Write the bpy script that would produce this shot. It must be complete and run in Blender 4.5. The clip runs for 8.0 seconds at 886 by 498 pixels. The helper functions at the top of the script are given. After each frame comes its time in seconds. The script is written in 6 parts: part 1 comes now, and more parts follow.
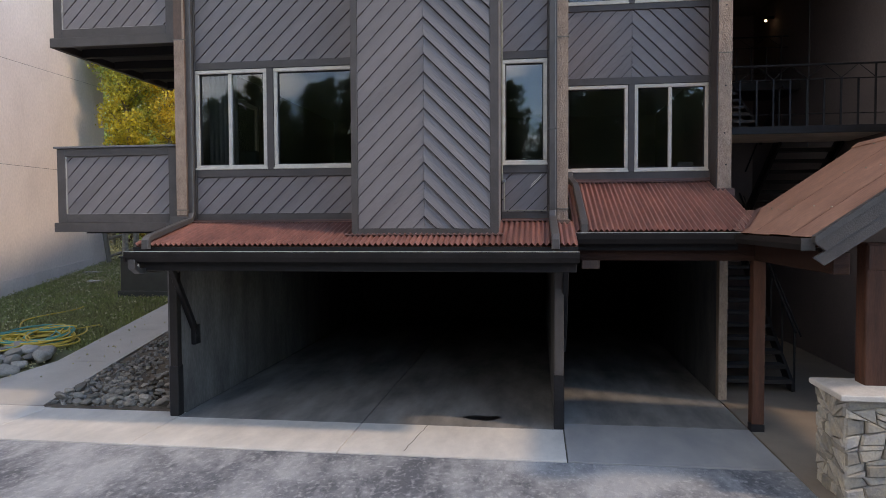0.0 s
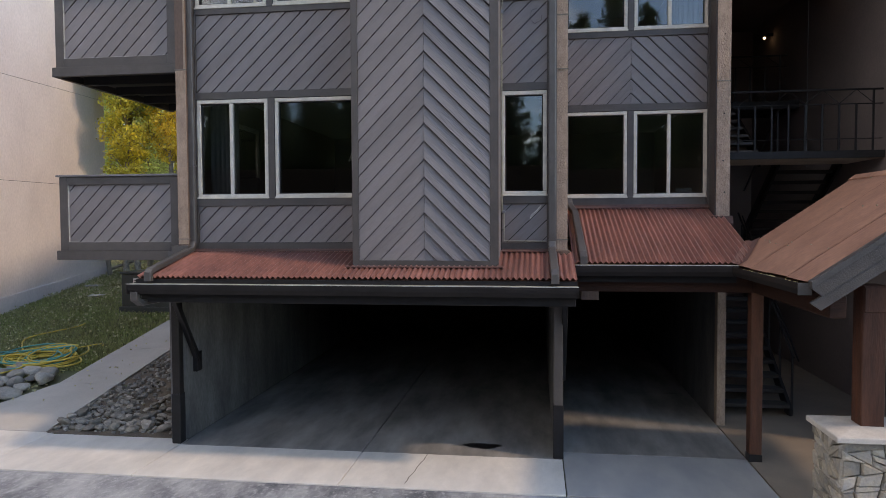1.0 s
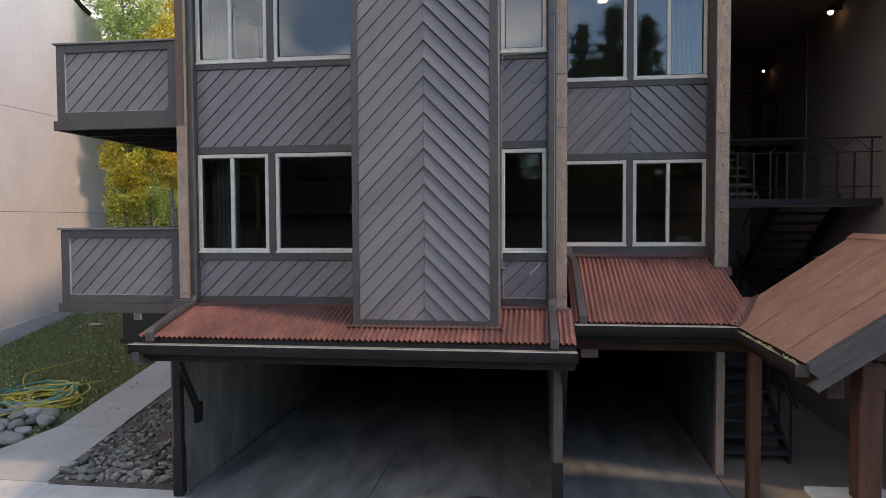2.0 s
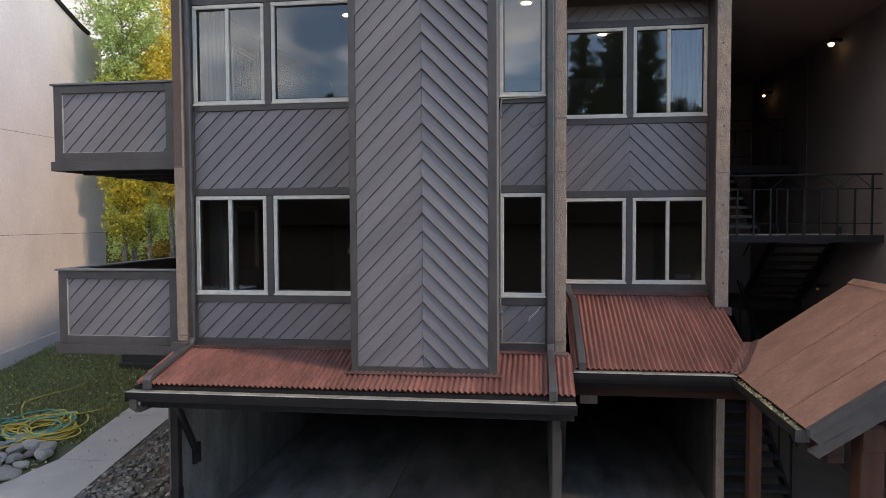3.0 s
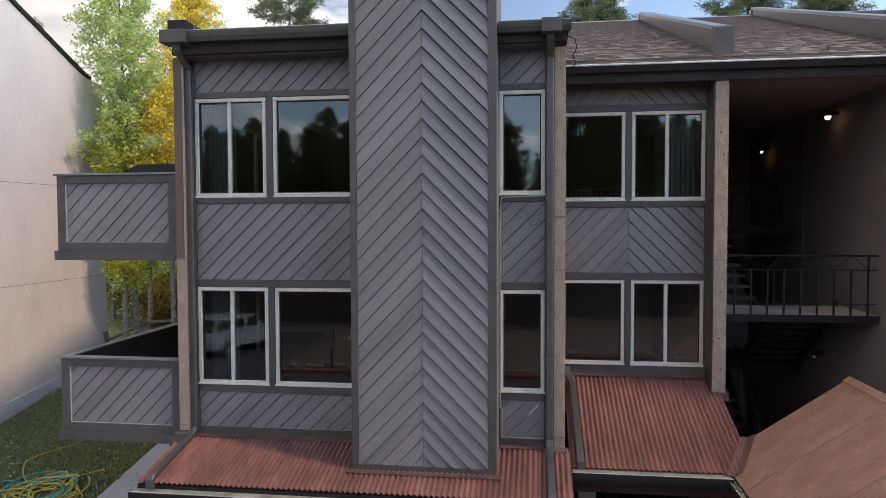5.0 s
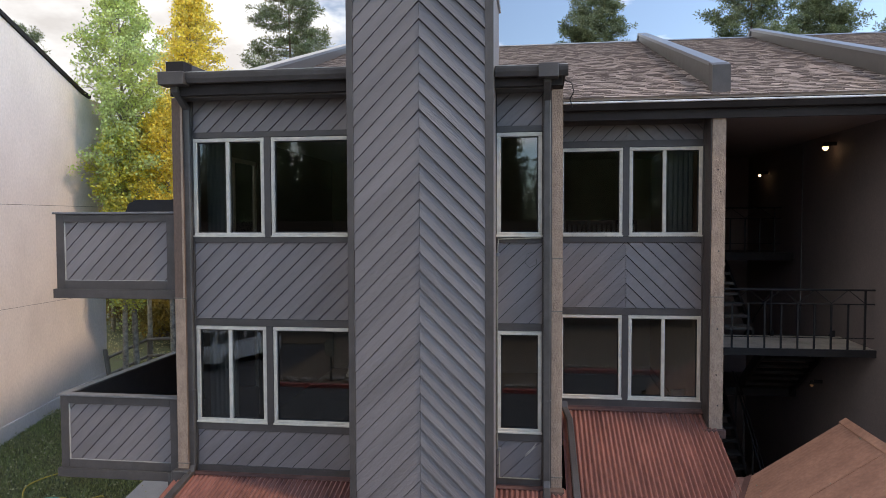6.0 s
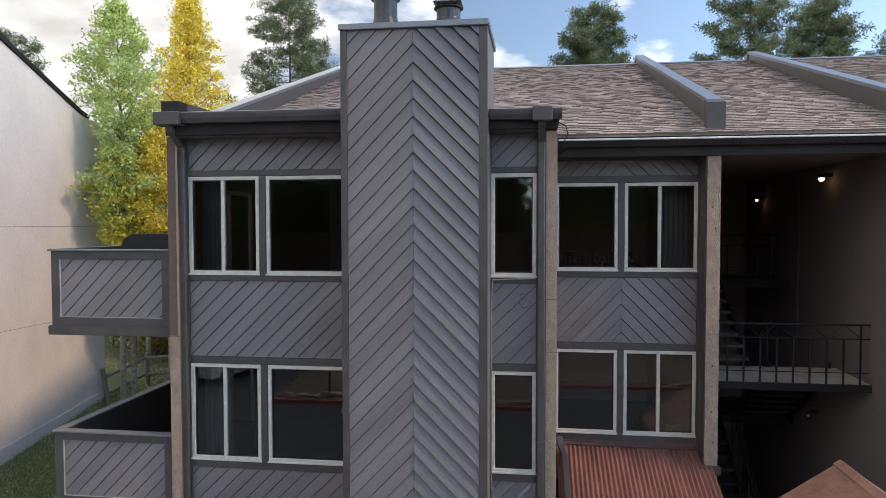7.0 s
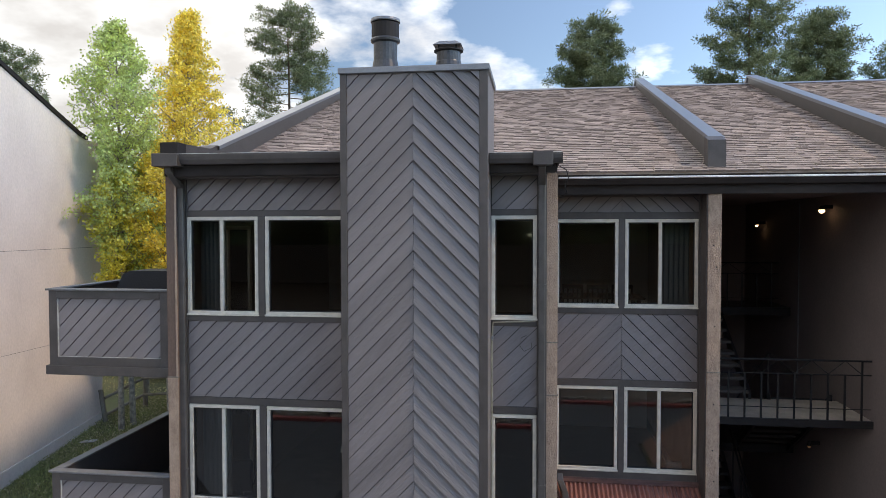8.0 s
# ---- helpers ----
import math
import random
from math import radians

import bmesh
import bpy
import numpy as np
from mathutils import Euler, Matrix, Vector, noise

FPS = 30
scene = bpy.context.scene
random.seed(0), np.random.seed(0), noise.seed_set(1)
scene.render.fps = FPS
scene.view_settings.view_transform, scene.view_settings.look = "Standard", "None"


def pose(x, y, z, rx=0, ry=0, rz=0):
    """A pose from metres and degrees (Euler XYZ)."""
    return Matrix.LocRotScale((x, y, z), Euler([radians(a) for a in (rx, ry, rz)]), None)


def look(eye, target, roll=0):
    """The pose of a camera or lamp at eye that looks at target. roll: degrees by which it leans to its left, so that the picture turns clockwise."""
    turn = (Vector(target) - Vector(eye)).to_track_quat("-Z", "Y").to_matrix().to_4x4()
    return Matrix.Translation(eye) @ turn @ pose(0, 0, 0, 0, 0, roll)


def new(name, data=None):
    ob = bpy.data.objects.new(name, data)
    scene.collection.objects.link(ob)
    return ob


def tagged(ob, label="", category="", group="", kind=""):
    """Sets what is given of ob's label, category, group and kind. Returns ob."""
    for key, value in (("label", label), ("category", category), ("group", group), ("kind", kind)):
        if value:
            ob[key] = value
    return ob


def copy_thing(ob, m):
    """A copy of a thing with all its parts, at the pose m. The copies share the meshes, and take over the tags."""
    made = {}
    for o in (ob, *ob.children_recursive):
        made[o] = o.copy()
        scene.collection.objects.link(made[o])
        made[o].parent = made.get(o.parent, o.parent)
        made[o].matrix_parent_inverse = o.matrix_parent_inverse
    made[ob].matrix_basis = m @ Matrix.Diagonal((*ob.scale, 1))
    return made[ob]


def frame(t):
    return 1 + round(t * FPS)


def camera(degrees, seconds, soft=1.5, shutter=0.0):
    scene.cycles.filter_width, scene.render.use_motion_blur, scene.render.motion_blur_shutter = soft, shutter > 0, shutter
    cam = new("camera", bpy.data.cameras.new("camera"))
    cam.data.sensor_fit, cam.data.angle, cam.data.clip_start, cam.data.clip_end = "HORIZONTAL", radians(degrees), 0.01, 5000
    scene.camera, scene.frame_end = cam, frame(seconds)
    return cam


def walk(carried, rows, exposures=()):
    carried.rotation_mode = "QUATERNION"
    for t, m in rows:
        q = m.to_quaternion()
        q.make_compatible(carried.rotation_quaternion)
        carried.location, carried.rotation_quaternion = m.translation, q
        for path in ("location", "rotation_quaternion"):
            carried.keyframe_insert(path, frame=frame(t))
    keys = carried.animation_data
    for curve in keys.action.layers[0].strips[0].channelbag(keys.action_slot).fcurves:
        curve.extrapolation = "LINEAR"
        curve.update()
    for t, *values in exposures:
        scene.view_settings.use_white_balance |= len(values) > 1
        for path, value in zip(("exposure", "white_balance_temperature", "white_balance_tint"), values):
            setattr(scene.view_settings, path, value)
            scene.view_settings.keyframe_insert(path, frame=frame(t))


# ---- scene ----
cam = camera(65.0, 8.0, soft=0.5)
PATH = [
    (0, (0.499, -9.782, 2.829), (0.23, -7.802, 2.752), -0.3),
    (0.5, (0.507, -9.788, 2.98), (0.237, -7.808, 2.902), -0.3),
    (1, (0.499, -9.832, 3.281), (0.231, -7.851, 3.199), -0.3),
    (1.5, (0.494, -9.86, 3.705), (0.227, -7.879, 3.624), -0.3),
    (3, (0.524, -9.775, 4.704), (0.255, -7.795, 4.622), -0.3),
    (3.5, (0.489, -9.759, 5.04), (0.222, -7.778, 4.961), -0.2),
    (4, (0.485, -9.762, 5.413), (0.219, -7.782, 5.331), -0.2),
    (4.5, (0.497, -9.817, 5.747), (0.232, -7.836, 5.665), -0.2),
    (6, (0.555, -9.82, 6.65), (0.289, -7.839, 6.567), -0.2),
    (6.5, (0.596, -9.795, 6.911), (0.329, -7.814, 6.832), -0.1),
    (7, (0.643, -9.794, 7.173), (0.375, -7.813, 7.099), -0.1),
    (7.5, (0.621, -9.757, 7.452), (0.356, -7.776, 7.382), -0.1),
    (8, (0.616, -9.734, 7.71), (0.352, -7.753, 7.647), -0.1),
]
walk(cam, [(t, look(eye, target, roll)) for t, eye, target, roll in PATH], exposures=[(0, 1.38, 10200, 20), (4.5, 1.4, 10200, 20), (8, 1.36, 10050, 17)])

# ---------------------------------------------------------------- light
SUN = Vector((1.0, -0.28, 1.02)).normalized()
sun_data = bpy.data.lights.new("sun", "SUN")
sun_data.energy, sun_data.angle, sun_data.color = 0.64, radians(4.5), (1.0, 0.97, 0.93)
sun = new("sun", sun_data)
sun.matrix_world = look(SUN * 60, (0, 0, 0))

world = bpy.data.worlds.new("sky")
scene.world = world
world.use_nodes = True
wn, wl = world.node_tree.nodes, world.node_tree.links
wn.clear()
w_out = wn.new("ShaderNodeOutputWorld")
w_bg = wn.new("ShaderNodeBackground")
w_sky = wn.new("ShaderNodeTexSky")
w_sky.sky_type = "NISHITA"
w_sky.sun_disc = False
w_sky.sun_elevation = math.asin(SUN.z)
w_sky.sun_rotation = math.atan2(SUN.x, SUN.y)
w_sky.altitude = 2500.0
w_sky.air_density, w_sky.dust_density, w_sky.ozone_density = 1.0, 0.4, 1.8
w_co = wn.new("ShaderNodeTexCoord")
w_sep = wn.new("ShaderNodeSeparateXYZ")
w_up = wn.new("ShaderNodeMath")
w_up.operation, w_up.inputs[1].default_value = "ADD", 0.32
w_flat = wn.new("ShaderNodeVectorMath")
w_flat.operation = "DIVIDE"
w_map = wn.new("ShaderNodeMapping")
w_map.inputs["Location"].default_value = (0.35, 0.0, 0.1)
w_noise = wn.new("ShaderNodeTexNoise")
w_noise.inputs["Scale"].default_value = 1.7
w_noise.inputs["Detail"].default_value = 9.0
w_noise.inputs["Roughness"].default_value = 0.56
w_ramp = wn.new("ShaderNodeValToRGB")
w_ramp.color_ramp.elements[0].position, w_ramp.color_ramp.elements[1].position = 0.56, 0.69
w_tone = wn.new("ShaderNodeTexNoise")
w_tone.inputs["Scale"].default_value = 4.0
w_tone.inputs["Detail"].default_value = 5.0
w_grey = wn.new("ShaderNodeMix")
w_grey.data_type = "RGBA"
w_grey.inputs[6].default_value = (2.75, 3.45, 4.5, 1)
w_grey.inputs[7].default_value = (4.15, 5.4, 7.2, 1)
w_mix = wn.new("ShaderNodeMix")
w_mix.data_type = "RGBA"
w_bg.inputs["Strength"].default_value = 0.235
wl.new(w_co.outputs["Generated"], w_sep.inputs["Vector"])
wl.new(w_sep.outputs["Z"], w_up.inputs[0])
wl.new(w_co.outputs["Generated"], w_flat.inputs[0])
wl.new(w_up.outputs["Value"], w_flat.inputs[1])
wl.new(w_flat.outputs["Vector"], w_map.inputs["Vector"])
wl.new(w_map.outputs["Vector"], w_noise.inputs["Vector"])
wl.new(w_map.outputs["Vector"], w_tone.inputs["Vector"])
w_lean = wn.new("ShaderNodeMath")
w_lean.operation, w_lean.inputs[1].default_value = "MULTIPLY_ADD", -0.47
wl.new(w_sep.outputs["X"], w_lean.inputs[0])
w_ahead = wn.new("ShaderNodeMath")
w_ahead.operation, w_ahead.inputs[1].default_value = "MULTIPLY_ADD", 0.045
wl.new(w_sep.outputs["Y"], w_ahead.inputs[0])
wl.new(w_noise.outputs["Fac"], w_ahead.inputs[2])
wl.new(w_ahead.outputs["Value"], w_lean.inputs[2])
wl.new(w_lean.outputs["Value"], w_ramp.inputs["Fac"])
w_span = wn.new("ShaderNodeMapRange")
w_span.inputs["From Min"].default_value, w_span.inputs["From Max"].default_value = 0.4, 0.6
wl.new(w_tone.outputs["Fac"], w_span.inputs["Value"])
wl.new(w_span.outputs["Result"], w_grey.inputs[0])
wl.new(w_ramp.outputs["Color"], w_mix.inputs[0])
# thin, dry mountain air: a deeper blue
w_deep = wn.new("ShaderNodeVectorMath")
w_deep.operation = "MULTIPLY"
w_deep.inputs[1].default_value = (0.42, 0.55, 0.645)
wl.new(w_sky.outputs["Color"], w_deep.inputs[0])
wl.new(w_deep.outputs["Vector"], w_mix.inputs[6])
wl.new(w_grey.outputs[2], w_mix.inputs[7])
# clouds and air shine brighter towards the sun
w_dir = wn.new("ShaderNodeVectorMath")
w_dir.operation = "DOT_PRODUCT"
w_dir.inputs[1].default_value = SUN
w_fall = wn.new("ShaderNodeMapRange")
w_fall.interpolation_type = "SMOOTHSTEP"
w_fall.inputs["From Min"].default_value, w_fall.inputs["From Max"].default_value = -0.45, 0.75
w_fall.inputs["To Min"].default_value, w_fall.inputs["To Max"].default_value = 0.37, 1.37
w_lit = wn.new("ShaderNodeVectorMath")
w_lit.operation = "SCALE"
wl.new(w_co.outputs["Generated"], w_dir.inputs[0])
wl.new(w_dir.outputs["Value"], w_fall.inputs["Value"])
wl.new(w_fall.outputs["Result"], w_lit.inputs["Scale"])
wl.new(w_mix.outputs[2], w_lit.inputs[0])
wl.new(w_lit.outputs["Vector"], w_bg.inputs["Color"])
wl.new(w_bg.outputs["Background"], w_out.inputs["Surface"])


# ---------------------------------------------------------------- materials
def material(name, colour, rough=0.7, metal=0.0, vary=0.25, scale=6.0, grain=60.0, bump=0.15, stretch=(1, 1, 1),
             second=None, amount=0.5, spread=1.5, piece=0.0, island=0.0, spec=0.5, coat=0.0, detail=4.0, turn=None, jag=0.6):
    """A surface with stains at one scale, grain at a finer one, relief, and a small change from piece to piece."""
    mat = bpy.data.materials.new(name)
    mat.use_nodes = True
    n, l = mat.node_tree.nodes, mat.node_tree.links
    b = n["Principled BSDF"]
    b.inputs["Metallic"].default_value = metal
    b.inputs["Specular IOR Level"].default_value = spec
    b.inputs["Coat Weight"].default_value = coat
    co = n.new("ShaderNodeTexCoord")
    mp = n.new("ShaderNodeMapping")
    mp.inputs["Scale"].default_value = stretch
    if turn is not None:
        mp.vector_type = "TEXTURE"
        mp.inputs["Rotation"].default_value = (0, radians(turn), 0)
    l.new(co.outputs["Object"], mp.inputs["Vector"])
    big = n.new("ShaderNodeTexNoise")
    big.inputs["Scale"].default_value, big.inputs["Detail"].default_value = scale, detail
    big.inputs["Roughness"].default_value = jag
    fine = n.new("ShaderNodeTexNoise")
    fine.inputs["Scale"].default_value, fine.inputs["Detail"].default_value = grain, 3.0
    for tex in (big, fine):
        l.new(mp.outputs["Vector"], tex.inputs["Vector"])
    ramp = n.new("ShaderNodeValToRGB")
    ramp.color_ramp.elements[0].position, ramp.color_ramp.elements[1].position = 0.5 - 0.12 * spread, 0.5 + 0.12 * spread
    c = Vector(colour[:3])
    s = Vector(second[:3]) if second else c * (1 - vary)
    e = s if second else c * (1 + vary)
    ramp.color_ramp.elements[0].color = (*(s.lerp(c, 1 - amount) if second else s), 1)
    ramp.color_ramp.elements[1].color = (*(c if second else e), 1)
    l.new(big.outputs["Fac"], ramp.inputs["Fac"])
    last = ramp.outputs["Color"]
    hsv = n.new("ShaderNodeHueSaturation")
    l.new(last, hsv.inputs["Color"])
    value = n.new("ShaderNodeMapRange")
    value.inputs["From Min"].default_value, value.inputs["From Max"].default_value = 0.3, 0.7
    value.inputs["To Min"].default_value, value.inputs["To Max"].default_value = 1 - 0.5 * vary, 1 + 0.5 * vary
    l.new(fine.outputs["Fac"], value.inputs["Value"])
    source = value.outputs["Result"]
    if piece or island:
        if piece:
            src = n.new("ShaderNodeObjectInfo").outputs["Random"]
        else:
            src = n.new("ShaderNodeNewGeometry").outputs["Random Per Island"]
        pr = n.new("ShaderNodeMapRange")
        pr.inputs["To Min"].default_value, pr.inputs["To Max"].default_value = 1 - (piece or island), 1 + (piece or island)
        l.new(src, pr.inputs["Value"])
        mul = n.new("ShaderNodeMath")
        mul.operation = "MULTIPLY"
        l.new(source, mul.inputs[0])
        l.new(pr.outputs["Result"], mul.inputs[1])
        source = mul.outputs["Value"]
    l.new(source, hsv.inputs["Value"])
    l.new(hsv.outputs["Color"], b.inputs["Base Color"])
    rr = n.new("ShaderNodeMapRange")
    rr.inputs["To Min"].default_value, rr.inputs["To Max"].default_value = max(0.02, rough - 0.12), min(1, rough + 0.12)
    l.new(big.outputs["Fac"], rr.inputs["Value"])
    l.new(rr.outputs["Result"], b.inputs["Roughness"])
    if bump:
        bp = n.new("ShaderNodeBump")
        bp.inputs["Strength"].default_value, bp.inputs["Distance"].default_value = bump, 0.02
        l.new(fine.outputs["Fac"], bp.inputs["Height"])
        l.new(bp.outputs["Normal"], b.inputs["Normal"])
    return mat


def glass(name, tint, ior):
    mat = bpy.data.materials.new(name)
    mat.use_nodes = True
    n, l = mat.node_tree.nodes, mat.node_tree.links
    n.remove(n["Principled BSDF"])
    clear, shine, mix, fr = (n.new("ShaderNodeBsdfTransparent"), n.new("ShaderNodeBsdfGlossy"),
                             n.new("ShaderNodeMixShader"), n.new("ShaderNodeFresnel"))
    clear.inputs["Color"].default_value = (*tint, 1)
    shine.inputs["Roughness"].default_value = 0.0
    fr.inputs["IOR"].default_value = ior
    l.new(fr.outputs["Fac"], mix.inputs["Fac"])
    l.new(clear.outputs["BSDF"], mix.inputs[1])
    l.new(shine.outputs["BSDF"], mix.inputs[2])
    l.new(mix.outputs["Shader"], n["Material Output"].inputs["Surface"])
    return mat


def glow(name, colour, strength):
    mat = bpy.data.materials.new(name)
    mat.use_nodes = True
    b = mat.node_tree.nodes["Principled BSDF"]
    b.inputs["Base Color"].default_value = (*colour, 1)
    b.inputs["Emission Color"].default_value = (*colour, 1)
    b.inputs["Emission Strength"].default_value = strength
    return mat


M_BOARD = material("grey_painted_board", (0.19, 0.166, 0.161), 0.5, vary=0.13, scale=2.5, grain=55, bump=0.3, stretch=(7, 1, 1), turn=-42, piece=0.085, spec=0.4)
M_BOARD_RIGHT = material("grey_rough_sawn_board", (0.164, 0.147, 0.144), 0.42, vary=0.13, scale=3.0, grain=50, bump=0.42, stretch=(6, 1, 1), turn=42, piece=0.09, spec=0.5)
M_TRIM = material("dark_grey_trim_paint", (0.069, 0.058, 0.053), 0.5, vary=0.18, scale=4, grain=70, bump=0.15, piece=0.06)
M_GUTTER = material("charcoal_gutter_metal", (0.02, 0.0165, 0.0155), 0.58, metal=0.0, vary=0.25, scale=3, grain=90, bump=0.05, spec=0.22)
M_EAVE = material("dark_brown_eaves_paint", (0.034, 0.027, 0.025), 0.8, vary=0.2, scale=3, grain=60, bump=0.1, spec=0.15)
M_PIPE = material("grey_downspout_metal", (0.074, 0.067, 0.063), 0.4, metal=0.05, vary=0.2, scale=5, grain=80, bump=0.06)
M_ZINC = material("weathered_gutter_lining", (0.26, 0.235, 0.175), 0.6, vary=0.3, scale=5, grain=50, bump=0.1)
M_CAP = material("grey_metal_flashing", (0.19, 0.2, 0.215), 0.34, metal=0.35, vary=0.12, scale=3, grain=60, bump=0.04)
M_VINYL = material("white_window_vinyl", (0.6, 0.54, 0.455), 0.45, vary=0.12, scale=9, grain=90, bump=0.03)
M_BEAD = material("pale_edge_bead", (0.42, 0.4, 0.37), 0.5, vary=0.3, scale=6, grain=50, bump=0.05)
# White colour paints the sky's glint on the gutter lip
M_DRIP = material("glint_white_lip_metal", (0.66, 0.65, 0.62), 0.32, metal=0.1, vary=0.25, scale=3, grain=40, bump=0.03)
# Near-black backing paints the shadow in the gaps between boards
M_JOINT = material("board_gap_shadow", (0.014, 0.014, 0.015), 0.85, vary=0.2, scale=4, grain=40, bump=0.1)
M_DARK = material("black_gasket", (0.012, 0.012, 0.013), 0.6, vary=0.1, bump=0)
M_GLASS = glass("window_glass", (0.8, 0.83, 0.83), 1.85)
M_CORR = material("rusted_corrugated_steel", (0.39, 0.16, 0.122), 0.33, metal=0.0, vary=0.32, scale=1.6, grain=26, bump=0.1, stretch=(1, 0.35, 1),
                  second=(0.14, 0.06, 0.05), amount=0.9, spread=1.3, piece=0.16)
M_CORR_FLAT = material("rust_brown_roof_steel", (0.41, 0.205, 0.135), 0.55, metal=0.05, vary=0.25, scale=2.4, grain=18, bump=0.1, detail=9,
                       second=(0.24, 0.11, 0.074), amount=0.85, spread=1.4, piece=0.06)
M_SHINGLE = material("brown_asphalt_shingle", (0.37, 0.285, 0.24), 0.95, vary=0.2, scale=1.2, grain=60, bump=0.3, island=0.17, spec=0.25)
# Dark butt faces draw the shadow line under each shingle course
M_BUTT = material("shingle_butt_shadow", (0.13, 0.098, 0.085), 0.95, vary=0.2, bump=0)
M_CONC = material("pale_driveway_concrete", (0.7, 0.65, 0.58), 0.8, vary=0.16, scale=1.3, grain=110, bump=0.15, stretch=(1.6, 0.7, 1), detail=8,
                  second=(0.45, 0.425, 0.39), amount=0.85, spread=1.8, jag=0.7, piece=0.04)
# Darker, browner concrete: the shade over the footpath is in the colour
M_CONC_PATH = material("shaded_footpath_concrete", (0.49, 0.45, 0.4), 0.85, vary=0.2, scale=1.5, grain=110, bump=0.2, detail=8, second=(0.37, 0.335, 0.295), amount=0.8, spread=1.8)
# Blue-grey copy of the apron concrete, coloured for the canopy's shade
M_CONC_SHADE = material("canopy_shaded_concrete", (0.36, 0.345, 0.325), 0.8, vary=0.16, scale=1.2, grain=110, bump=0.15, stretch=(1.6, 0.7, 1), detail=8,
                       second=(0.22, 0.225, 0.232), amount=0.85, spread=1.8)
# Tyre stains, plus the carport's shade put into a darker base colour
M_CONC_IN = material("stained_shaded_carport_concrete", (0.32, 0.298, 0.272), 0.8, vary=0.18, scale=0.9, grain=90, bump=0.15, stretch=(1.7, 0.5, 1), detail=8,
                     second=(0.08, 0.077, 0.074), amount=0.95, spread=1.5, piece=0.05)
M_FLUE = material("smoke-dark_flue_metal", (0.03, 0.031, 0.034), 0.36, metal=0.2, vary=0.3, scale=9, grain=40, bump=0.05, second=(0.075, 0.075, 0.077), amount=0.6)
M_RAIL = material("weathered_grey_rail_paint", (0.15, 0.15, 0.152), 0.55, vary=0.2, scale=5, grain=60, bump=0.1)
M_CONC_TAN = material("tan_entry_concrete", (0.22, 0.17, 0.13), 0.8, vary=0.12, scale=1.6, grain=60, bump=0.1)
# Streaks are stains; the low base colour holds the shade inside the carport
M_CONC_WALL = material("shaded_carport_wall_concrete", (0.115, 0.109, 0.104), 0.75, vary=0.4, scale=2.2, grain=40, bump=0.15, stretch=(1, 1, 0.3))
M_COLUMN = material("weathered_tan_concrete", (0.42, 0.295, 0.22), 0.88, vary=0.3, scale=9, grain=70, bump=0.8, stretch=(1, 1, 0.5),
                    second=(0.2, 0.135, 0.1), amount=0.8, spread=1.5, detail=9, jag=0.72)
M_COLWOOD = material("weathered_brown_edge", (0.135, 0.083, 0.062), 0.75, vary=0.25, scale=5, grain=40, bump=0.4, stretch=(1, 1, 0.4),
                     second=(0.11, 0.072, 0.056), amount=0.7, spread=1.8)
M_STUCCO = material("pinkish_tan_stucco", (0.79, 0.69, 0.625), 0.88, vary=0.12, scale=0.9, grain=22, bump=0.4,
                    second=(0.62, 0.53, 0.475), amount=0.75, spread=1.8, detail=10, jag=0.66, stretch=(1, 1, 0.55))
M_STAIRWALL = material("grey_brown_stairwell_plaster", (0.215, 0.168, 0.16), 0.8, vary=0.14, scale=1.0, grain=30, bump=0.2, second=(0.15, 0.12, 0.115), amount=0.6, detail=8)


def worn_asphalt(name):
    """Dark sealed asphalt under pale dust: broad patches, drawn-out scuffs and a fine pale speckle of bare stone."""
    mat = material(name, (0.125, 0.13, 0.142), 0.8, vary=0.3, scale=1.1, grain=70, bump=0.5, detail=8, second=(0.075, 0.08, 0.09), amount=0.9)
    n, l = mat.node_tree.nodes, mat.node_tree.links
    b = n["Principled BSDF"]
    co = n["Texture Coordinate"]
    last = b.inputs["Base Color"].links[0].from_socket
    for scale, stretch, turn, low, high, amount, colour in ((0.55, (1.4, 0.8, 1), 25, 0.42, 0.6, 0.75, (0.42, 0.425, 0.42)), (1.1, (1.8, 0.7, 1), 48, 0.52, 0.64, 0.5, (0.48, 0.48, 0.47)),
                                                            (16.0, (1, 0.7, 1), 0, 0.52, 0.64, 0.5, (0.5, 0.495, 0.48)), (1.3, (0.8, 2.6, 1), 8, 0.64, 0.68, 0.85, (0.5, 0.5, 0.48))):
        mp, tex, span, mix = n.new("ShaderNodeMapping"), n.new("ShaderNodeTexNoise"), n.new("ShaderNodeMapRange"), n.new("ShaderNodeMix")
        mp.inputs["Scale"].default_value, mp.inputs["Rotation"].default_value = stretch, (0, 0, radians(turn))
        tex.inputs["Scale"].default_value, tex.inputs["Detail"].default_value, tex.inputs["Roughness"].default_value = scale, 12.0, 0.68
        span.inputs["From Min"].default_value, span.inputs["From Max"].default_value, span.inputs["To Max"].default_value = low, high, amount
        mix.data_type = "RGBA"
        mix.inputs[7].default_value = (*colour, 1)
        l.new(co.outputs["Object"], mp.inputs["Vector"])
        l.new(mp.outputs["Vector"], tex.inputs["Vector"])
        l.new(tex.outputs["Fac"], span.inputs["Value"])
        l.new(span.outputs["Result"], mix.inputs[0])
        l.new(last, mix.inputs[6])
        last = mix.outputs[2]
    l.new(last, b.inputs["Base Color"])
    return mat


